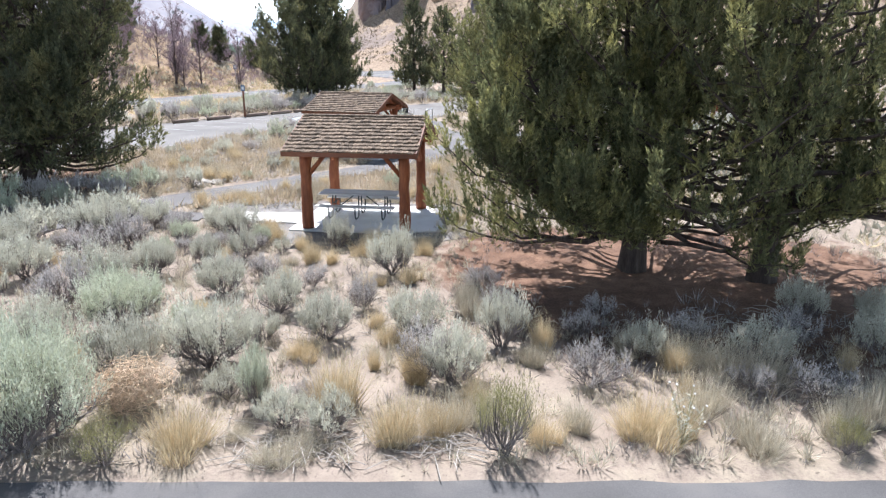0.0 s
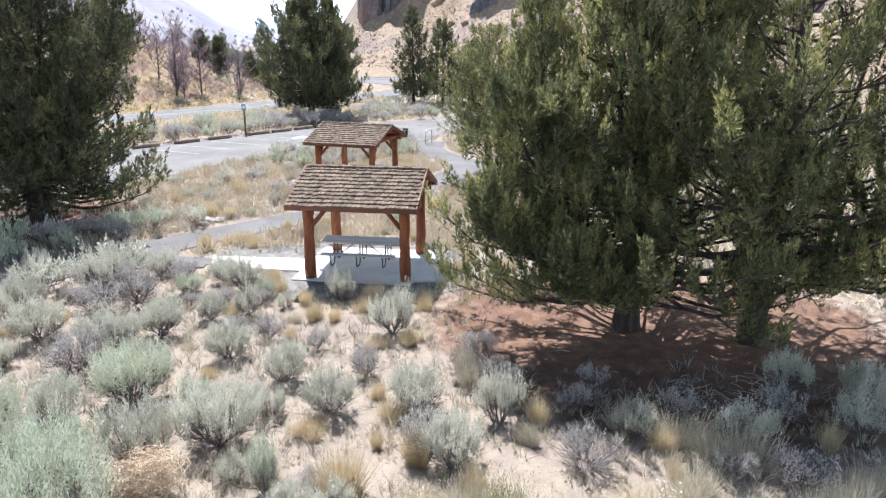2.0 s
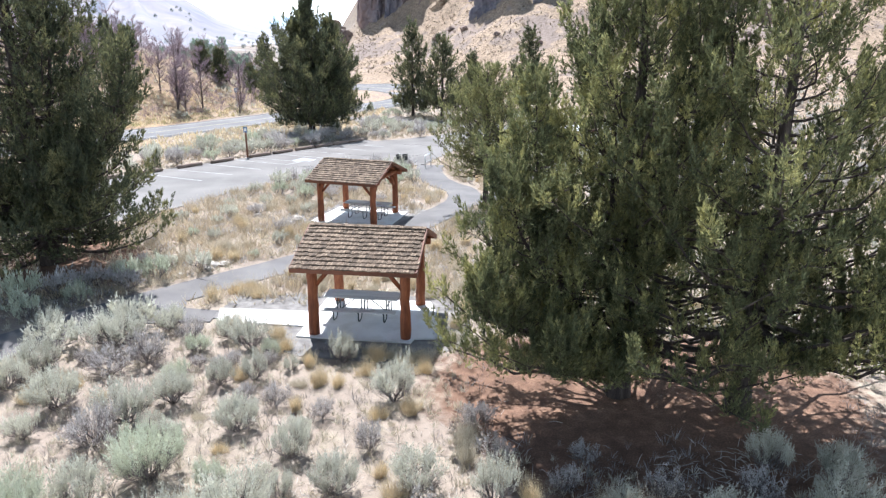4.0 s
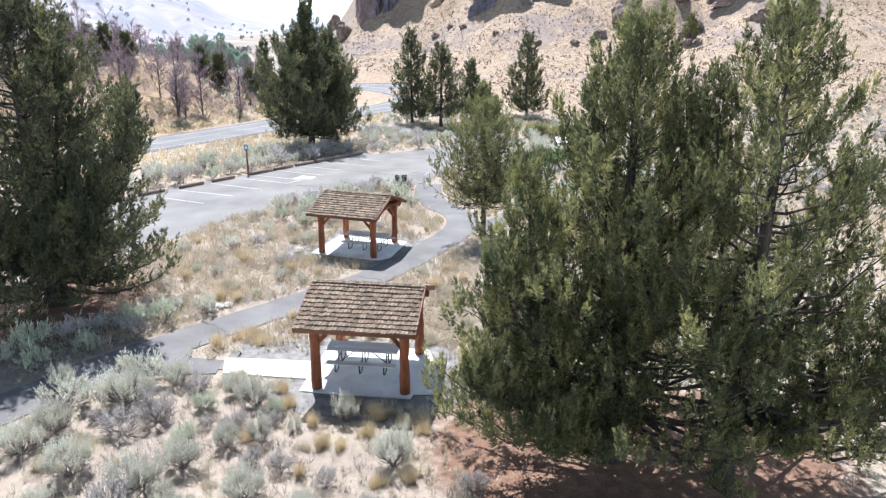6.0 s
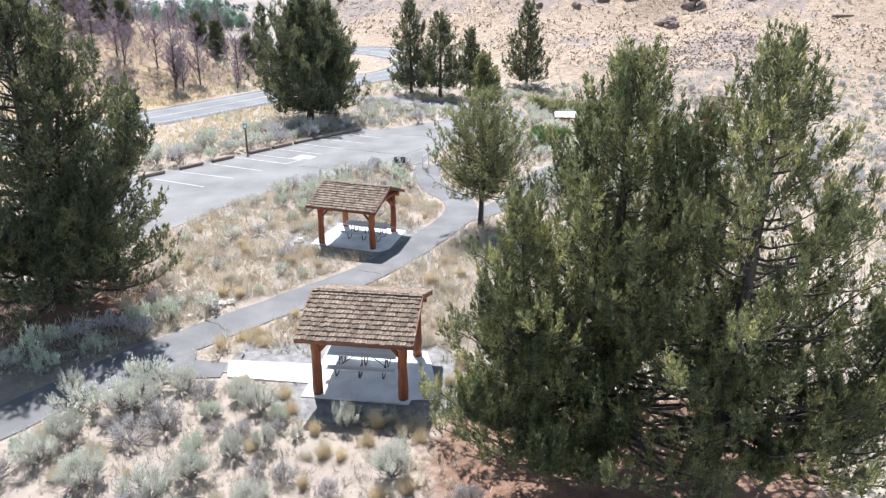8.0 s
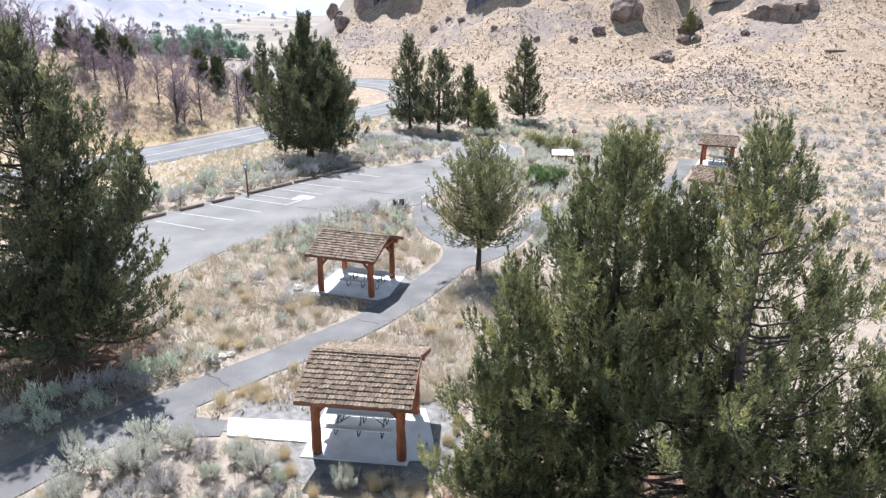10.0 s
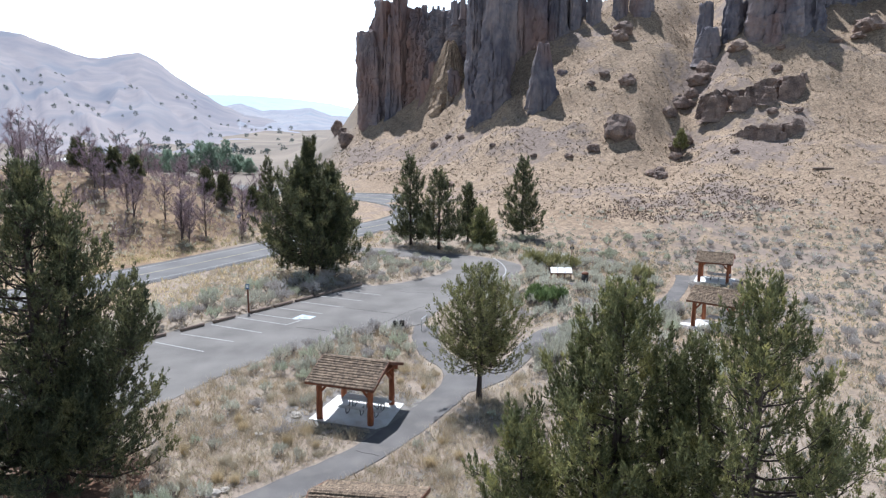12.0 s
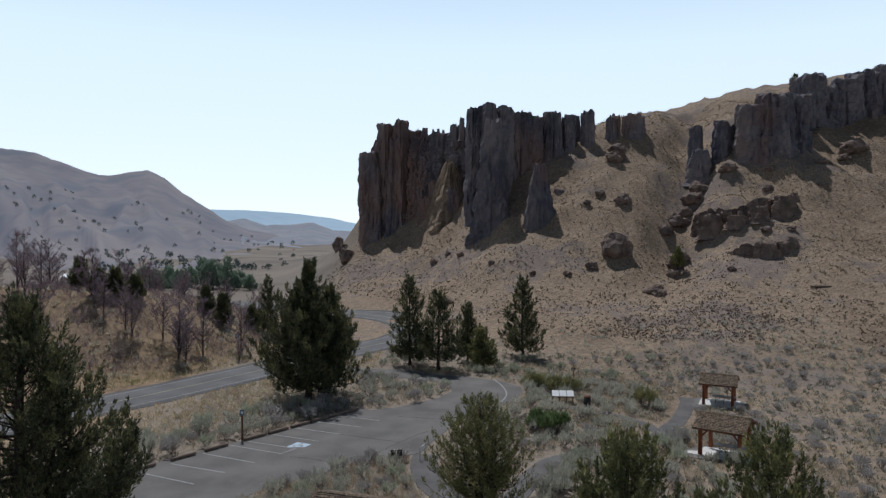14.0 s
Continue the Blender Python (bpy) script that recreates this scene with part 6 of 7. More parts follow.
for i, (x, y, s) in enumerate(spots):
    place(models[i % 4], x, y, rg.uniform(0, 360), s, "leafless burnt tree with fine purple-brown twigs", "dead tree", "burnt trees on the knoll")
for ob in models:
    drop_model(ob)
for x, y, h, r in ((-52.9, 104.4, 4.5, 1.3), (-46.8, 97.6, 3.2, 0.9), (-45.0, 98.6, 3.5, 1.0), (-42.2, 98.8, 3.0, 0.9), (-35, 106.5, 4.5, 1.2), (-31.6, 104, 4.7, 1.1), (-28.8, 108.8, 3.6, 0.9), (-26.8, 111, 9.0, 1.6), (-19.5, 112, 6.5, 1.4)):
    juniper("juniper_tree", x, y, h, r, 0.14, int(x * -10), 32, "small dark juniper on the burnt knoll", **FAR_TREE)


# ---- cliffs and boulders ----
def rock_noise(p, scale):
    return noise.fractal(Vector(p) / scale, 0.9, 2.1, 5)


def crack(p):
    """Narrow clefts where smooth noise crosses zero: 0 on the face, 1 deep in the cleft."""
    return max(0.0, 1 - abs(noise.noise(Vector(p))) / 0.1)


def bedding(z, seed):
    """Hard and soft beds: each stands out or back by its own amount, with a groove between."""
    b = z / 2.7 + seed * 0.37
    k = math.floor(b)
    step = math.sin(k * 12.9898 + seed) * 0.5
    return 0.075 * step - 0.06 * max(0.0, 1 - abs(b - k - 0.06) / 0.12)


def column(name, x, y, base, top_z, rx, ry, taper, seed, parent, sides=48, rows=52, rough=1.0, mat=ROCK):
    """One craggy rock tower: a blocky tapered pillar, cleft from top to bottom, bedded, with a broken flat head."""
    rg = random.Random(seed)
    ph = rg.uniform(0, 50)
    spin = rg.uniform(0, math.tau)
    lean_x, lean_y = rg.uniform(-0.025, 0.025), rg.uniform(0.0, 0.05)
    vs, fs = [], []
    h = top_z - base
    size = (rx + ry) / 2
    flute_n, cleft_n = max(0.8, size * 0.3), max(1.0, size * 0.4)
    caps = (0.93, 0.7, 0.38)
    for j in range(rows + len(caps)):
        f = min(j, rows) / rows
        shrink = caps[j - rows] if j >= rows else 1.0
        slim = 1 - taper * f ** 1.15
        if f < 0.2:
            slim *= 1 + 0.35 * ((0.2 - f) / 0.2) ** 1.5
        for i in range(sides):
            a = i / sides * math.tau
            ca, sa = math.cos(a), math.sin(a)
            sq = (abs(math.cos(a + spin)) ** 5 + abs(math.sin(a + spin)) ** 5) ** -0.2
            head = min(1.4, 0.1 * h) * noise.noise(Vector((ca * flute_n * 1.6 + ph, sa * flute_n * 1.6, 7)))
            z = base + (h + head) * f
            flute = noise.noise(Vector((ca * flute_n + ph, sa * flute_n, z * 0.022))) * 0.2
            cleft = -0.2 * crack((ca * cleft_n + ph * 2, sa * cleft_n, z * 0.04)) - 0.05 * crack((ca * cleft_n * 2 + ph, sa * cleft_n * 2, z * 0.16 + 9))
            u, v = ca * rx * slim * sq, sa * ry * slim * sq
            crag = rock_noise((u + ph * 3, v, z * 0.8), 4.0) * 0.17 + rock_noise((u, v + ph, z), 1.3) * 0.07
            k = (0.97 + rough * (flute + cleft + crag + bedding(z + 0.8 * crag, int(ph)) * min(1.0, 4 / size))) * shrink
            lift = 0.35 * rock_noise((u * shrink, v * shrink, ph), 1.2) if f == 1 else 0.0
            vs.append((x + u * k + lean_x * (z - base), y + v * k + lean_y * (z - base), z + lift))
    total = rows + len(caps)
    for j in range(total - 1):
        for i in range(sides):
            a, b = j * sides + i, j * sides + (i + 1) % sides
            fs.append((a, b, b + sides, a + sides))
    fs.append(tuple(range((total - 1) * sides, total * sides)))
    return mesh_of(name, vs, fs, mat, parent)


def cliff_wall(name, pts, tops, base_drop, parent, seed, depth=14.0, bulge=2.6, mat=ROCK):
    """A craggy wall along a line on the hill, split by clefts into pillars; tops gives its height along the line."""
    line = smooth_line(pts, 0.4)
    run = np.concatenate([[0], np.cumsum(np.linalg.norm(np.diff(line, axis=0), axis=1))])
    way = np.gradient(line, axis=0)
    way /= np.linalg.norm(way, axis=1)[:, None]
    out = np.stack([way[:, 1], -way[:, 0]], -1)
    share = np.linspace(0, 1, len(tops))
    rows = 60
    vs, fs = [], []
    for i, p in enumerate(line):
        s = run[i]
        base = at_ground(*p) - base_drop
        notch = math.sin(math.floor(s / 2.3 + 0.6 * noise.noise(Vector((s * 0.4, seed, 1)))) * 7.13 + seed)
        crown = float(np.interp(s / run[-1], share, tops)) + 0.24 * bulge * notch + 0.35 * bulge * rock_noise((s, seed, 7), 4) - 0.5 * bulge * crack((s * 0.3, seed, 3))
        for j in range(rows + 1):
            f = j / rows
            z = base + (crown - base) * f
            push = bulge * (0.9 * rock_noise((s, seed * 9, z * 0.14), 7.0) + 0.5 * rock_noise((s, seed * 5 + 3, z * 0.45), 2.4) + 0.2 * rock_noise((s, seed, z), 1.0))
            push += bulge * (-0.9 * crack((s * 0.17, seed * 3, z * 0.012)) - 0.25 * crack((s * 0.4, seed * 4, z * 0.1)) + 2.2 * bedding(z, seed)) - f * bulge + 1.2 * (1 - f) ** 3
            q = p + out[i] * push
            vs.append((q[0], q[1], z))
        vs.append((p[0] - out[i][0] * depth, p[1] - out[i][1] * depth, crown - 1.5))
        vs.append((p[0] - out[i][0] * depth, p[1] - out[i][1] * depth, base))
    k = rows + 3
    for i in range(len(line) - 1):
        for j in range(k - 1):
            a = i * k + j
            fs.append((a, a + k, a + k + 1, a + 1))
    fs.append(tuple(range(k)))
    fs.append(tuple(range((len(line) - 1) * k, len(line) * k))[::-1])
    return mesh_of(name, vs, fs, mat, parent)


def boulder(x, y, r, seed, squash=0.75, label="dark weathered boulder on the hillside", group="boulders on the hillside"):
    bm = bmesh.new()
    bmesh.ops.create_icosphere(bm, subdivisions=3, radius=1)
    for v in bm.verts:
        n = 1 + 0.42 * rock_noise(v.co + Vector((seed * 3.7, 0, 0)), 0.8)
        v.co = Vector((v.co.x * n * r, v.co.y * n * r, v.co.z * n * r * squash))
    ob = part("boulder", bm, BOULDER if r > 0.6 else STONE)
    ob.matrix_basis = pose(x, y, at_ground(x, y) + r * squash * 0.35, 0, 0, seed * 40)
    return tagged(ob, label, "boulder", group)


cliff = empty("rock_cliff", 15, 200, 14)
tagged(cliff, "tall dark columnar rock cliff above a golden slope", "cliff")
left_face = [(-17.6, 229.5, 9, 50.2, 3.0, 4.5, 0.2), (-22.2, 228.5, 8, 41.0, 3.4, 4, 0.22), (-20.0, 226.5, 8, 36.0, 3.0, 4, 0.4), (-12.2, 226, 9, 50.6, 2.6, 4.5, 0.25), (-14.9, 225, 10, 45.5, 2.4, 4, 0.3),
             (-3.5, 215, 12, 26, 3.2, 3, 0.4), (0.5, 211, 11, 24, 3.4, 3, 0.45), (4.2, 206, 11, 28, 3.0, 3, 0.45), (-1.5, 216, 12, 31, 2.6, 3, 0.5)]
main_face = [(9.8, 198, 11, 50.2, 2.9, 5, 0.3), (13.4, 184.5, 9, 45.0, 5.2, 5.5, 0.62), (13.2, 196, 12, 50.8, 3.0, 4, 0.25), (17.8, 197, 12, 50.6, 3.0, 4, 0.2), (22.4, 202, 14, 49.8, 3.5, 4, 0.12), (26.8, 203, 15, 48.6, 3.0, 4, 0.14),
             (25.0, 174.5, 9, 32.6, 5.4, 5.2, 0.72), (30.8, 203.5, 18, 50.0, 1.9, 3, 0.2), (33.6, 204, 20, 50.4, 1.8, 3, 0.2), (37.8, 205.5, 25, 49.6, 2.1, 3, 0.3)]
right_face = [(42.3, 203.0, 26, 50.4, 1.75, 2.2, 0.1), (49.0, 202.5, 31, 48.6, 1.5, 2.4, 0.2), (51.2, 203, 31, 49.2, 1.3, 2.4, 0.25), (53.2, 203, 31, 48.6, 1.3, 2.4, 0.2), (56.4, 202, 30, 49.4, 2.6, 3.0, 0.08), (32.0, 186, 16, 27, 4.2, 3.4, 0.5), (35.5, 190, 20, 29, 3.0, 3, 0.5)]
back = Matrix.Translation((-15, -200, -14))
for i, (x, y, b, t, rx, ry, tp) in enumerate(left_face + main_face + right_face):
    column("buttress", x, y, b, t, rx, ry, tp, i + 1, cliff).matrix_local = back
rgh = random.Random(31)
for i in range(30):                                    # small hoodoos along the rim
    f = i / 29
    px, py = -16 + 56 * f + rgh.uniform(-0.8, 0.8), float(np.interp(-16 + 56 * f, [-20, -8, 2, 8, 20, 30, 42], [232, 227, 224, 208, 203, 205, 209])) + rgh.uniform(0, 2)
    tz = float(np.interp(px, [-16, 4, 8, 24, 30, 40], [47.6, 47.4, 49.6, 49.4, 48.6, 49.0]))
    column("hoodoo", px, py, tz - 6, tz + rgh.uniform(-0.2, 1.7), rgh.uniform(0.5, 1.1), 1.0, rgh.uniform(0.2, 0.6), 200 + i, cliff, sides=14, rows=14).matrix_local = back
talus = column("talus", 3.0, 213.0, 4, 36.5, 11.0, 15.0, 0.88, 91, cliff, rough=0.55, sides=64, mat=GROUND)
talus.matrix_local = back
tagged(talus, "steep apron of golden grass and broken rock in a recess of the cliff")
for i in range(26):                                    # broken blocks on the apron
    f = rgh.uniform(0.15, 1.0)
    px, py = 2.8 + rgh.uniform(-6.5, 5.0) * f, 214.5 - 12.0 * f + rgh.uniform(-1, 1)
    pz = 37.0 - 22.5 * f
    column("block", px, py, pz - 4.5, pz + rgh.uniform(-0.6, 1.2), rgh.uniform(0.6, 1.9), rgh.uniform(0.6, 1.3), rgh.uniform(0.2, 0.5), 260 + i, cliff, sides=14, rows=12, rough=1.5, mat=BOULDER).matrix_local = back
cliff_wall("wall", [(-24.0, 236), (-21.5, 231), (-15, 226), (-8, 221), (-1, 219), (5, 213), (10, 203), (18, 200.5), (28, 203.5), (38, 207), (46, 215)], [44, 46.5, 47.6, 47.8, 48.0, 48.4, 49.2, 49.2, 48.8, 48.6, 48.0], 5, cliff, 2).matrix_local = back
crag = empty("rock_cliff", 110, 215, 40)
tagged(crag, "brown rock cliff on the upper slope with broken towers", "cliff")
back = Matrix.Translation((-110, -215, -40))
for i, (x, y, b, t, rx, ry, tp) in enumerate([(69.4, 191.5, 30, 44.5, 2.4, 2.6, 0.25), (68.0, 185, 28, 37.5, 3.4, 3, 0.45), (74.5, 187, 30, 45.0, 2.6, 3, 0.25), (79.2, 182, 28, 48.6, 4.0, 4.5, 0.2), (85.0, 179, 27, 51.0, 4.8, 5, 0.15), (91.0, 182, 29, 51.2, 4.2, 5, 0.15), (82.0, 177, 27, 40, 3.6, 3.5, 0.35),
                                              (96.0, 193, 36, 53, 3.4, 4, 0.2), (102.6, 197, 38, 59.4, 4.6, 5, 0.15), (109, 200, 39, 57, 4.0, 5, 0.2), (115, 201, 40, 59.5, 4.2, 5, 0.2), (121, 202, 41, 61.5, 4.4, 5, 0.2), (128, 204, 42, 64, 4.8, 5, 0.2), (136, 207, 44, 66, 5, 6, 0.2), (145, 211, 46, 69, 5, 6, 0.2)]):
    column("buttress", x, y, b, t, rx, ry, tp, i + 60, crag).matrix_local = back
cliff_wall("wall", [(74, 190), (80, 185), (88, 182.5), (95, 189), (102, 200), (112, 204), (124, 206), (138, 211), (152, 218)], [44, 47, 49.5, 50.5, 55, 57, 59.5, 63.5, 69], 5, crag, 5).matrix_local = back
def ledge_stones(parent, line, tops, shift, seed):
    """Broken blocks standing along a ledge."""
    rg = random.Random(seed)
    share = np.linspace(0, 1, len(tops))
    for i, p in enumerate(line):
        if rg.random() < 0.4:
            continue
        top_z = float(np.interp(i / (len(line) - 1), share, tops)) + rg.uniform(-2.6, 0.3)
        low = at_ground(*p) - 1.5
        column("block", p[0] + rg.uniform(-0.4, 0.4), p[1] - rg.uniform(0.4, 1.4), low, max(top_z, low + 2.2), rg.uniform(0.8, 2.6), rg.uniform(0.8, 1.5), rg.uniform(0.1, 0.5), seed + i, parent, sides=16, rows=14, rough=1.7, mat=BOULDER).matrix_local = Matrix.Translation(shift)


shelf = empty("rock_ledge", 72, 162, 18)
tagged(shelf, "low dark broken rock ledge across the slope", "rock ledge")
cliff_wall("wall", [(57.5, 162), (60, 159.5), (64, 156.5), (68, 154.5), (73, 155.5), (78, 158), (81, 161.5)], [19.5, 21.8, 22.4, 22.9, 24, 24.8, 25], 4, shelf, 8, 6.0, 1.8, BOULDER).matrix_local = Matrix.Translation((-72, -162, -18))
ledge_stones(shelf, smooth_line([(57.5, 162), (60, 159.5), (64, 156.5), (68, 154.5), (73, 155.5), (78, 158), (81, 161.5)], 1.5), [19.5, 21.8, 22.4, 22.9, 24, 24.8, 25], (-72, -162, -18), 400)
shelf = empty("rock_ledge", 66, 143, 12)
tagged(shelf, "small dark rock outcrop on the lower slope", "rock ledge")
cliff_wall("wall", [(58.8, 146), (61, 143.6), (66, 142.4), (70.5, 143), (72.5, 146)], [12.5, 13.9, 14.3, 14.5, 14.3], 3, shelf, 11, 4.0, 1.3, BOULDER).matrix_local = Matrix.Translation((-66, -143, -12))
ledge_stones(shelf, smooth_line([(58.8, 146), (61, 143.6), (66, 142.4), (70.5, 143), (72.5, 146)], 1.3), [12.5, 13.9, 14.3, 14.5, 14.3], (-66, -143, -12), 430)
for i, (x, y, r, q) in enumerate([(38.0, 151.5, 3.2, 0.95), (32.2, 148.5, 1.4, 0.8), (26.8, 146.5, 0.9, 0.7), (-28.4, 220.5, 2.6, 0.95), (-35.6, 252, 2.0, 1.5), (-32.5, 240, 1.6, 1.2), (-1.2, 184.5, 1.1, 0.8), (44.0, 169.8, 1.8, 0.8), (71.8, 176.5, 2.0, 0.7), (103.9, 177.5, 3.0, 0.7), (42.3, 135, 1.3, 0.8),
                                  (50.8, 152, 1.8, 0.7), (53.2, 155, 2.2, 0.8), (49.5, 148.5, 1.3, 0.8), (1.7, 147, 1.5, 0.6), (80.6, 172, 1.2, 0.6), (52.5, 163, 1.6, 0.9), (56, 168, 2.0, 0.9), (63.5, 176, 2.6, 0.7), (66, 180, 2.4, 0.8), (60, 172, 1.6, 0.9), (43, 138, 1.0, 0.8), (41.0, 136.5, 1.2, 0.7), (2.5, 184, 0.9, 0.8),
                                  (59, 169, 1.4, 0.8), (92, 170, 1.3, 0.7), (100, 175, 1.5, 0.6), (88, 163, 0.9, 0.7), (78, 168, 1.2, 0.8), (69.6, 150, 1.1, 0.7), (74, 148, 0.9, 0.7), (12, 160, 0.8, 0.7), (20, 150, 0.7, 0.7), (57, 137, 0.8, 0.8), (46.5, 189, 2.2, 0.8), (48.5, 193, 2.6, 0.8), (40, 176, 1.2, 0.8), (36, 172, 0.9, 0.8), (5.5, 178, 1.0, 0.8)]):
    boulder(x, y, r, i + 1, q)
for i, (x, y, r) in enumerate([(-10.4, 26.5, 0.2), (-9.6, 27.6, 0.34), (-9.1, 28.0, 0.2), (-2.9, 19.6, 0.14), (-7.6, 35.9, 0.3), (-9.0, 33.5, 0.22), (-7.6, 32.6, 0.16), (-9.8, 36.5, 0.25), (8.8, 60.5, 0.3), (7.6, 57.0, 0.35), (9.8, 38.0, 0.3)]):
    boulder(x, y, r, i + 50, 0.6, "small pale stone in dry grass", "stones in the grass")


# ---- hills beyond ----
def far_hill(name, cols, tilts, y0, y1, relief, spurs, mat, label, seed):
    """A far range: the slope of its crest as seen along the valley, over x / y; spurs run down from it."""
    us, ss = np.linspace(cols[0], cols[-1], 220), np.linspace(0, 1.06, 70)
    U, S = np.meshgrid(us, ss)
    Y = y0 + (y1 - y0) * S
    crest = 17 + np.interp(us, cols, tilts) * y1 + 1.2 * wave(us * 100, us * 0, 3.5, seed + 5)
    low = float(plain(np.float64(400.0))) - 1.2
    shape = np.clip(0.38 * S + 0.62 * S ** 1.9, 0, 1) * (S <= 1) + (S > 1) * (1 - (S - 1) * 4)
    Z = low + (crest[None, :] - low) * shape
    ridge = np.abs(wave(U * 100 + 9 * S + 6 * wave(U * 100, S * 20, 22, seed + 3), S * 14 + 2 * wave(U * 100, S * 20, 12, seed + 4), spurs, seed, 3))
    Z = Z - relief * (crest[None, :] - low) * np.sin(np.clip(S, 0, 1) * math.pi) ** 0.8 * (0.6 - ridge)
    X = U * Y
    n = np.arange(X.size).reshape(X.shape)
    f = np.stack([n[:-1, :-1], n[:-1, 1:], n[1:, 1:], n[1:, :-1]], -1).reshape(-1, 4)
    mesh = fast_mesh(name, np.stack([X, Y, Z], -1).reshape(-1, 3), f)
    mesh.shade_smooth()
    tagged(link(name, mesh, mat), label, "hill", kind="structure")
    return lambda x, y: Z[np.clip(np.searchsorted(ss, (y - y0) / (y1 - y0)), 0, len(ss) - 1), np.clip(np.searchsorted(us, x / y), 0, len(us) - 1)]


# haze is painted onto these hills as bluish emission, though they give no light
HAZED_HILL = material("far grassy hill", [(0.085, 0.066, 0.055), (0.15, 0.118, 0.09), (0.22, 0.172, 0.13)], 0.006, 0.03, 0.95, 0.2, world_space=True, bump_scale=3, stain=((0.065, 0.066, 0.064), 0.012, 0.8), glow=((0.31, 0.39, 0.6), 0.31))
HAZED_HILL2 = material("farther hill", [(0.13, 0.115, 0.105), (0.23, 0.195, 0.165)], 0.006, 0.03, 0.95, 0.5, world_space=True, bump_scale=6, stain=((0.12, 0.125, 0.12), 0.009, 0.7), glow=((0.31, 0.42, 0.63), 0.38))
# the ridge's blue base colour carries painted haze too, besides its glow
HAZED_RIDGE = material("distant blue ridge", [(0.14, 0.2, 0.24), (0.18, 0.245, 0.29)], 0.002, 0.01, 0.95, 0, world_space=True, glow=((0.40, 0.53, 0.68), 0.85))
hill_z = far_hill("backdrop_hill", [-1.5, -0.9, -0.625, -0.568, -0.52, -0.48, -0.449, -0.41, -0.386, -0.362, -0.323, -0.301, -0.274, -0.242, -0.194, -0.16], [0.13, 0.125, 0.112, 0.104, 0.086, 0.073, 0.075, 0.0805, 0.0685, 0.0486, 0.0247, 0.0112, -0.002, -0.008, -0.014, -0.017], 285, 1000, 0.22, 26, HAZED_HILL, "dry grassy hills across the valley", 3)
far_hill("backdrop_hill_far", [-0.6, -0.34, -0.31, -0.274, -0.244, -0.21, -0.178, -0.15, -0.1, 0.1], [0.0, 0.003, 0.008, 0.0128, 0.003, 0.005, 0.0075, -0.003, -0.006, -0.008], 480, 1300, 0.2, 9, HAZED_HILL2, "low rounded hills farther down the valley", 6)
far_hill("backdrop_ridge", [-0.8, -0.33, -0.27, -0.21, -0.155, -0.117, 0.1], [0.024, 0.0255, 0.0247, 0.021, 0.0143, 0.0065, 0.0], 3600, 4300, 0.08, 8, HAZED_RIDGE, "distant blue ridge at the end of the valley", 8)

rg = np.random.default_rng(77)
y = rg.uniform(0, 1, 420) ** 1.6 * 520 + 300
x = y * rg.uniform(-0.66, -0.2, 420)
ok = wave(x, y, 150, 21) > -0.25
x, y = x[ok][:150], y[ok][:150]
n = len(x)
own = np.repeat(np.arange(n), 60)
d = rg.normal(size=(len(own), 3))
d /= np.linalg.norm(d, axis=1)[:, None]
s = rg.uniform(2.4, 5.6, n)[own]
base = np.stack([x[own], y[own], np.maximum(hill_z(x, y), -1.5)[own] + 0.3 * s], -1) + d * (s * 0.3 * rg.uniform(0.3, 1, len(s)))[:, None] * np.array([1, 1, 1.25])
v, f = blades(base, d + np.array([0, 0, 0.8]), s * 0.2, s * 0.12, 5)
# foliage colour lightened and greyed: distance haze painted into the base
HAZED_TREE = material("far hill juniper", [(0.15, 0.18, 0.17), (0.2, 0.23, 0.215)], 0.05, 0.5, 0.9, 0, world_space=True)
tagged(link("hill_junipers", fast_mesh("hill_junipers", v, f), HAZED_TREE), "scattered junipers over the far hills", "trees", kind="stuff")
rgt = random.Random(4)
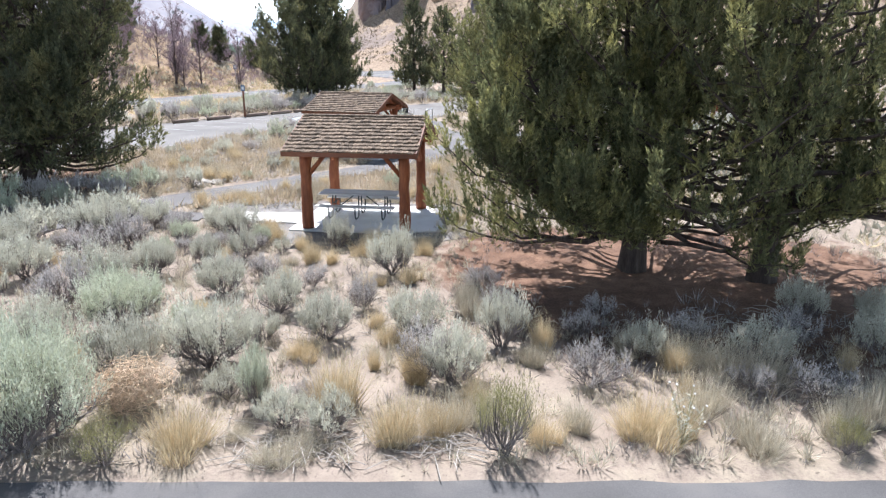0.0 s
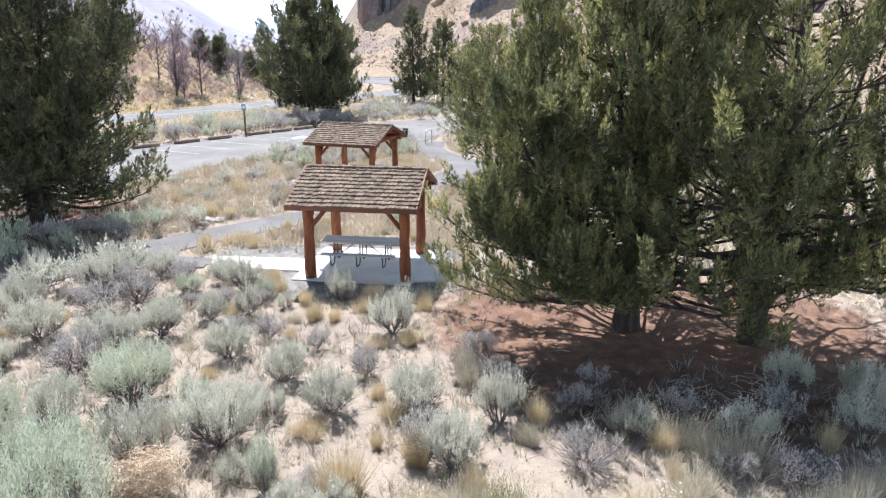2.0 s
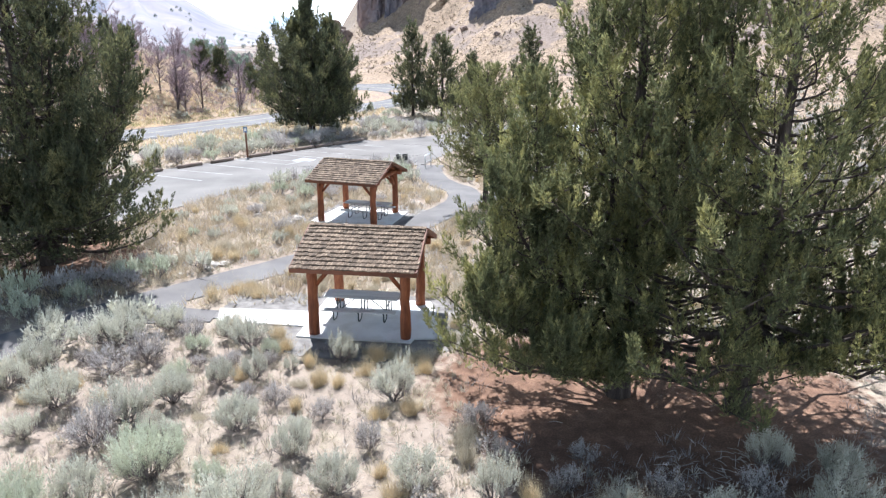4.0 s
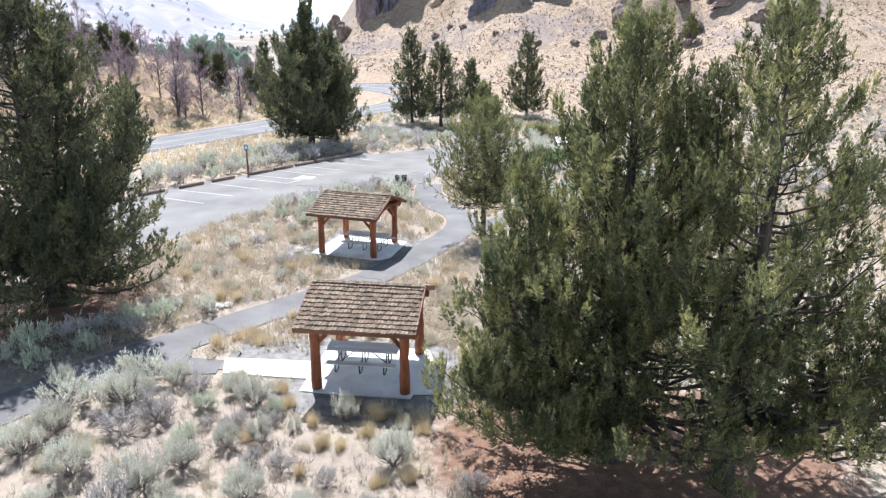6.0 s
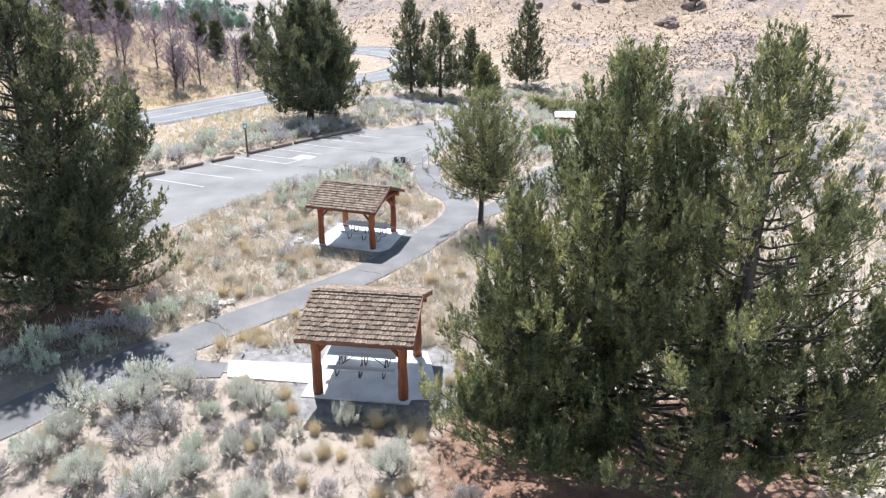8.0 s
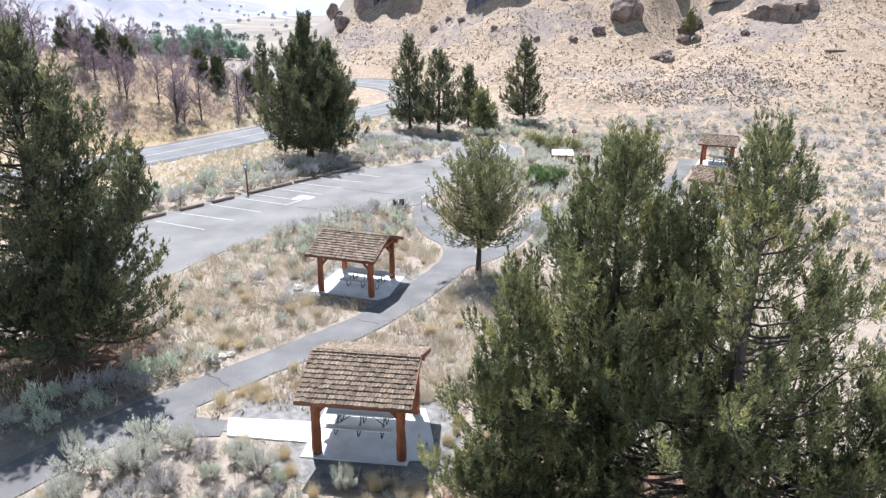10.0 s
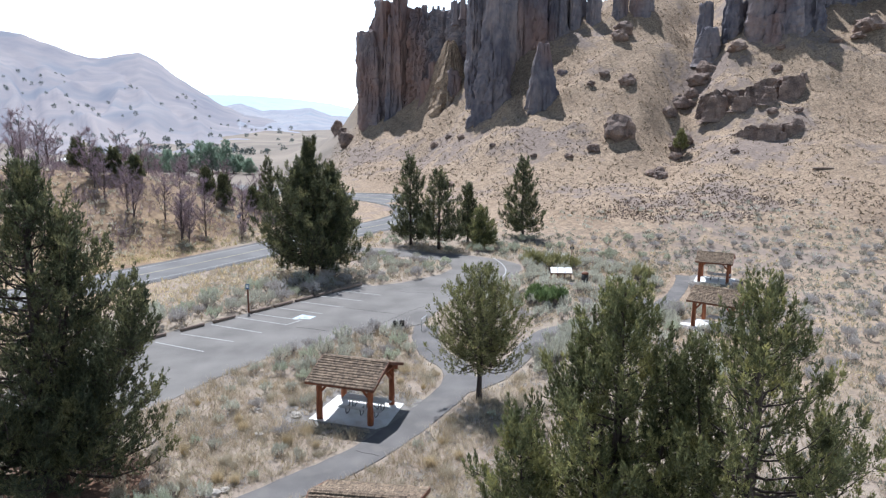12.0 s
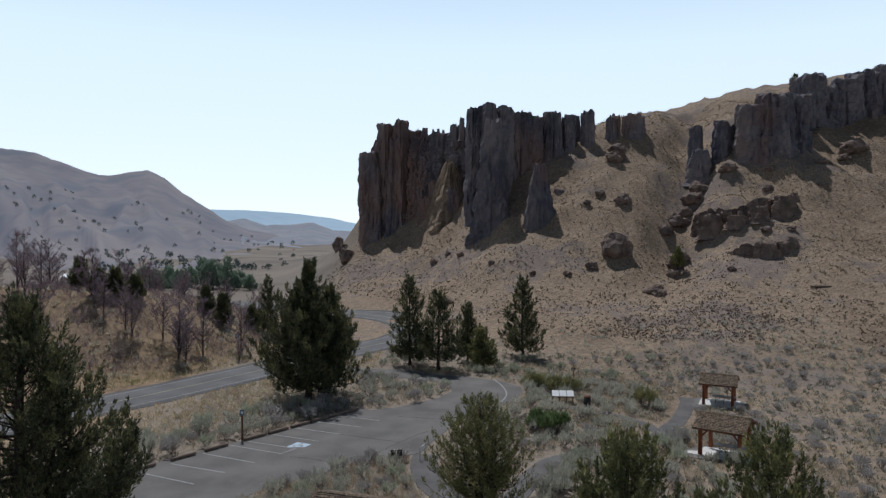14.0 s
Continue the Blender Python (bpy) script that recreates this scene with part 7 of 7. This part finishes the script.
for i in range(17):
    low_row = i < 9
    col = -0.42 + 0.0085 * i + rgt.uniform(-0.003, 0.003) if low_row else -0.336 + 0.0095 * (i - 9) + rgt.uniform(-0.003, 0.003)
    y = rgt.uniform(206, 222)
    tall = rgt.uniform(4.6, 6.4) if low_row else rgt.uniform(6.0, 9.5) if i < 14 else rgt.uniform(4, 5.5)
    juniper("cottonwood_tree", col * y, y, tall, rgt.uniform(1.6, 2.5), 0.2, 300 + i, 26, "green cottonwood on the valley floor", mat=HAZED_GREEN, profile=EGG, twigs=4, tufts=1, sprays=6, sprigs=6, leaf=0.5, spray=0.6, tuft=0.9, fat=0.4)
# a pale low house on the valley floor
hx, hy = -117.0, 229.0
house = empty("valley_house", hx, hy, at_ground(hx, hy) - 0.3, 12)
tagged(house, "small pale house with a low white roof on the valley floor", "house")
bm = bmesh.new()
box(bm, (8.0, 5.0, 2.6), Matrix.Translation((0, 0, 1.3)))
part("wall", bm, WHITE, house)
bm = bmesh.new()
for sy in (-1, 1):
    box(bm, (8.6, 3.0, 0.16), Matrix.Translation((0, sy * 1.35, 3.05)) @ Matrix.Rotation(-sy * 0.32, 4, "X"))
part("roof", bm, GALV, house, "pale metal roof")

juniper("juniper_tree", 50.7, 149.5, 5.2, 1.5, 0.12, 61, 30, "thin sparse juniper among boulders on the slope", clear=0.3, **{**FAR_TREE, "mat": PALE_NEEDLES, "twigs": 3})
for x, y, h in ((162.0, 262.0, 5.5), (131.0, 262.0, 4.0), (137.0, 264.0, 3.2)):
    juniper("juniper_tree", x, y, h, h * 0.5, 0.14, int(x), 26, "lone small juniper on the skyline above the cliffs", **FAR_TREE)
log = empty("fallen_log", 68, 125, at_ground(68, 125), 8)
tagged(log, "grey fallen log lying across the grassy slope", "log")
bm = bmesh.new()
tube(bm, [(-2.0, 0, 0.25), (-0.7, 0.05, 0.24), (0.6, -0.04, 0.25), (2.0, 0.03, 0.3)], [0.22, 0.2, 0.17, 0.1], 9)
part("trunk", bm, STOP_LOG, log, "", True)
bm = bmesh.new()
tube(bm, [(0.6, 0, 0.3), (0.95, 0.1, 0.8), (1.1, 0.12, 1.1)], [0.07, 0.05, 0.02], 6)
part("limb_stub", bm, STOP_LOG, log)
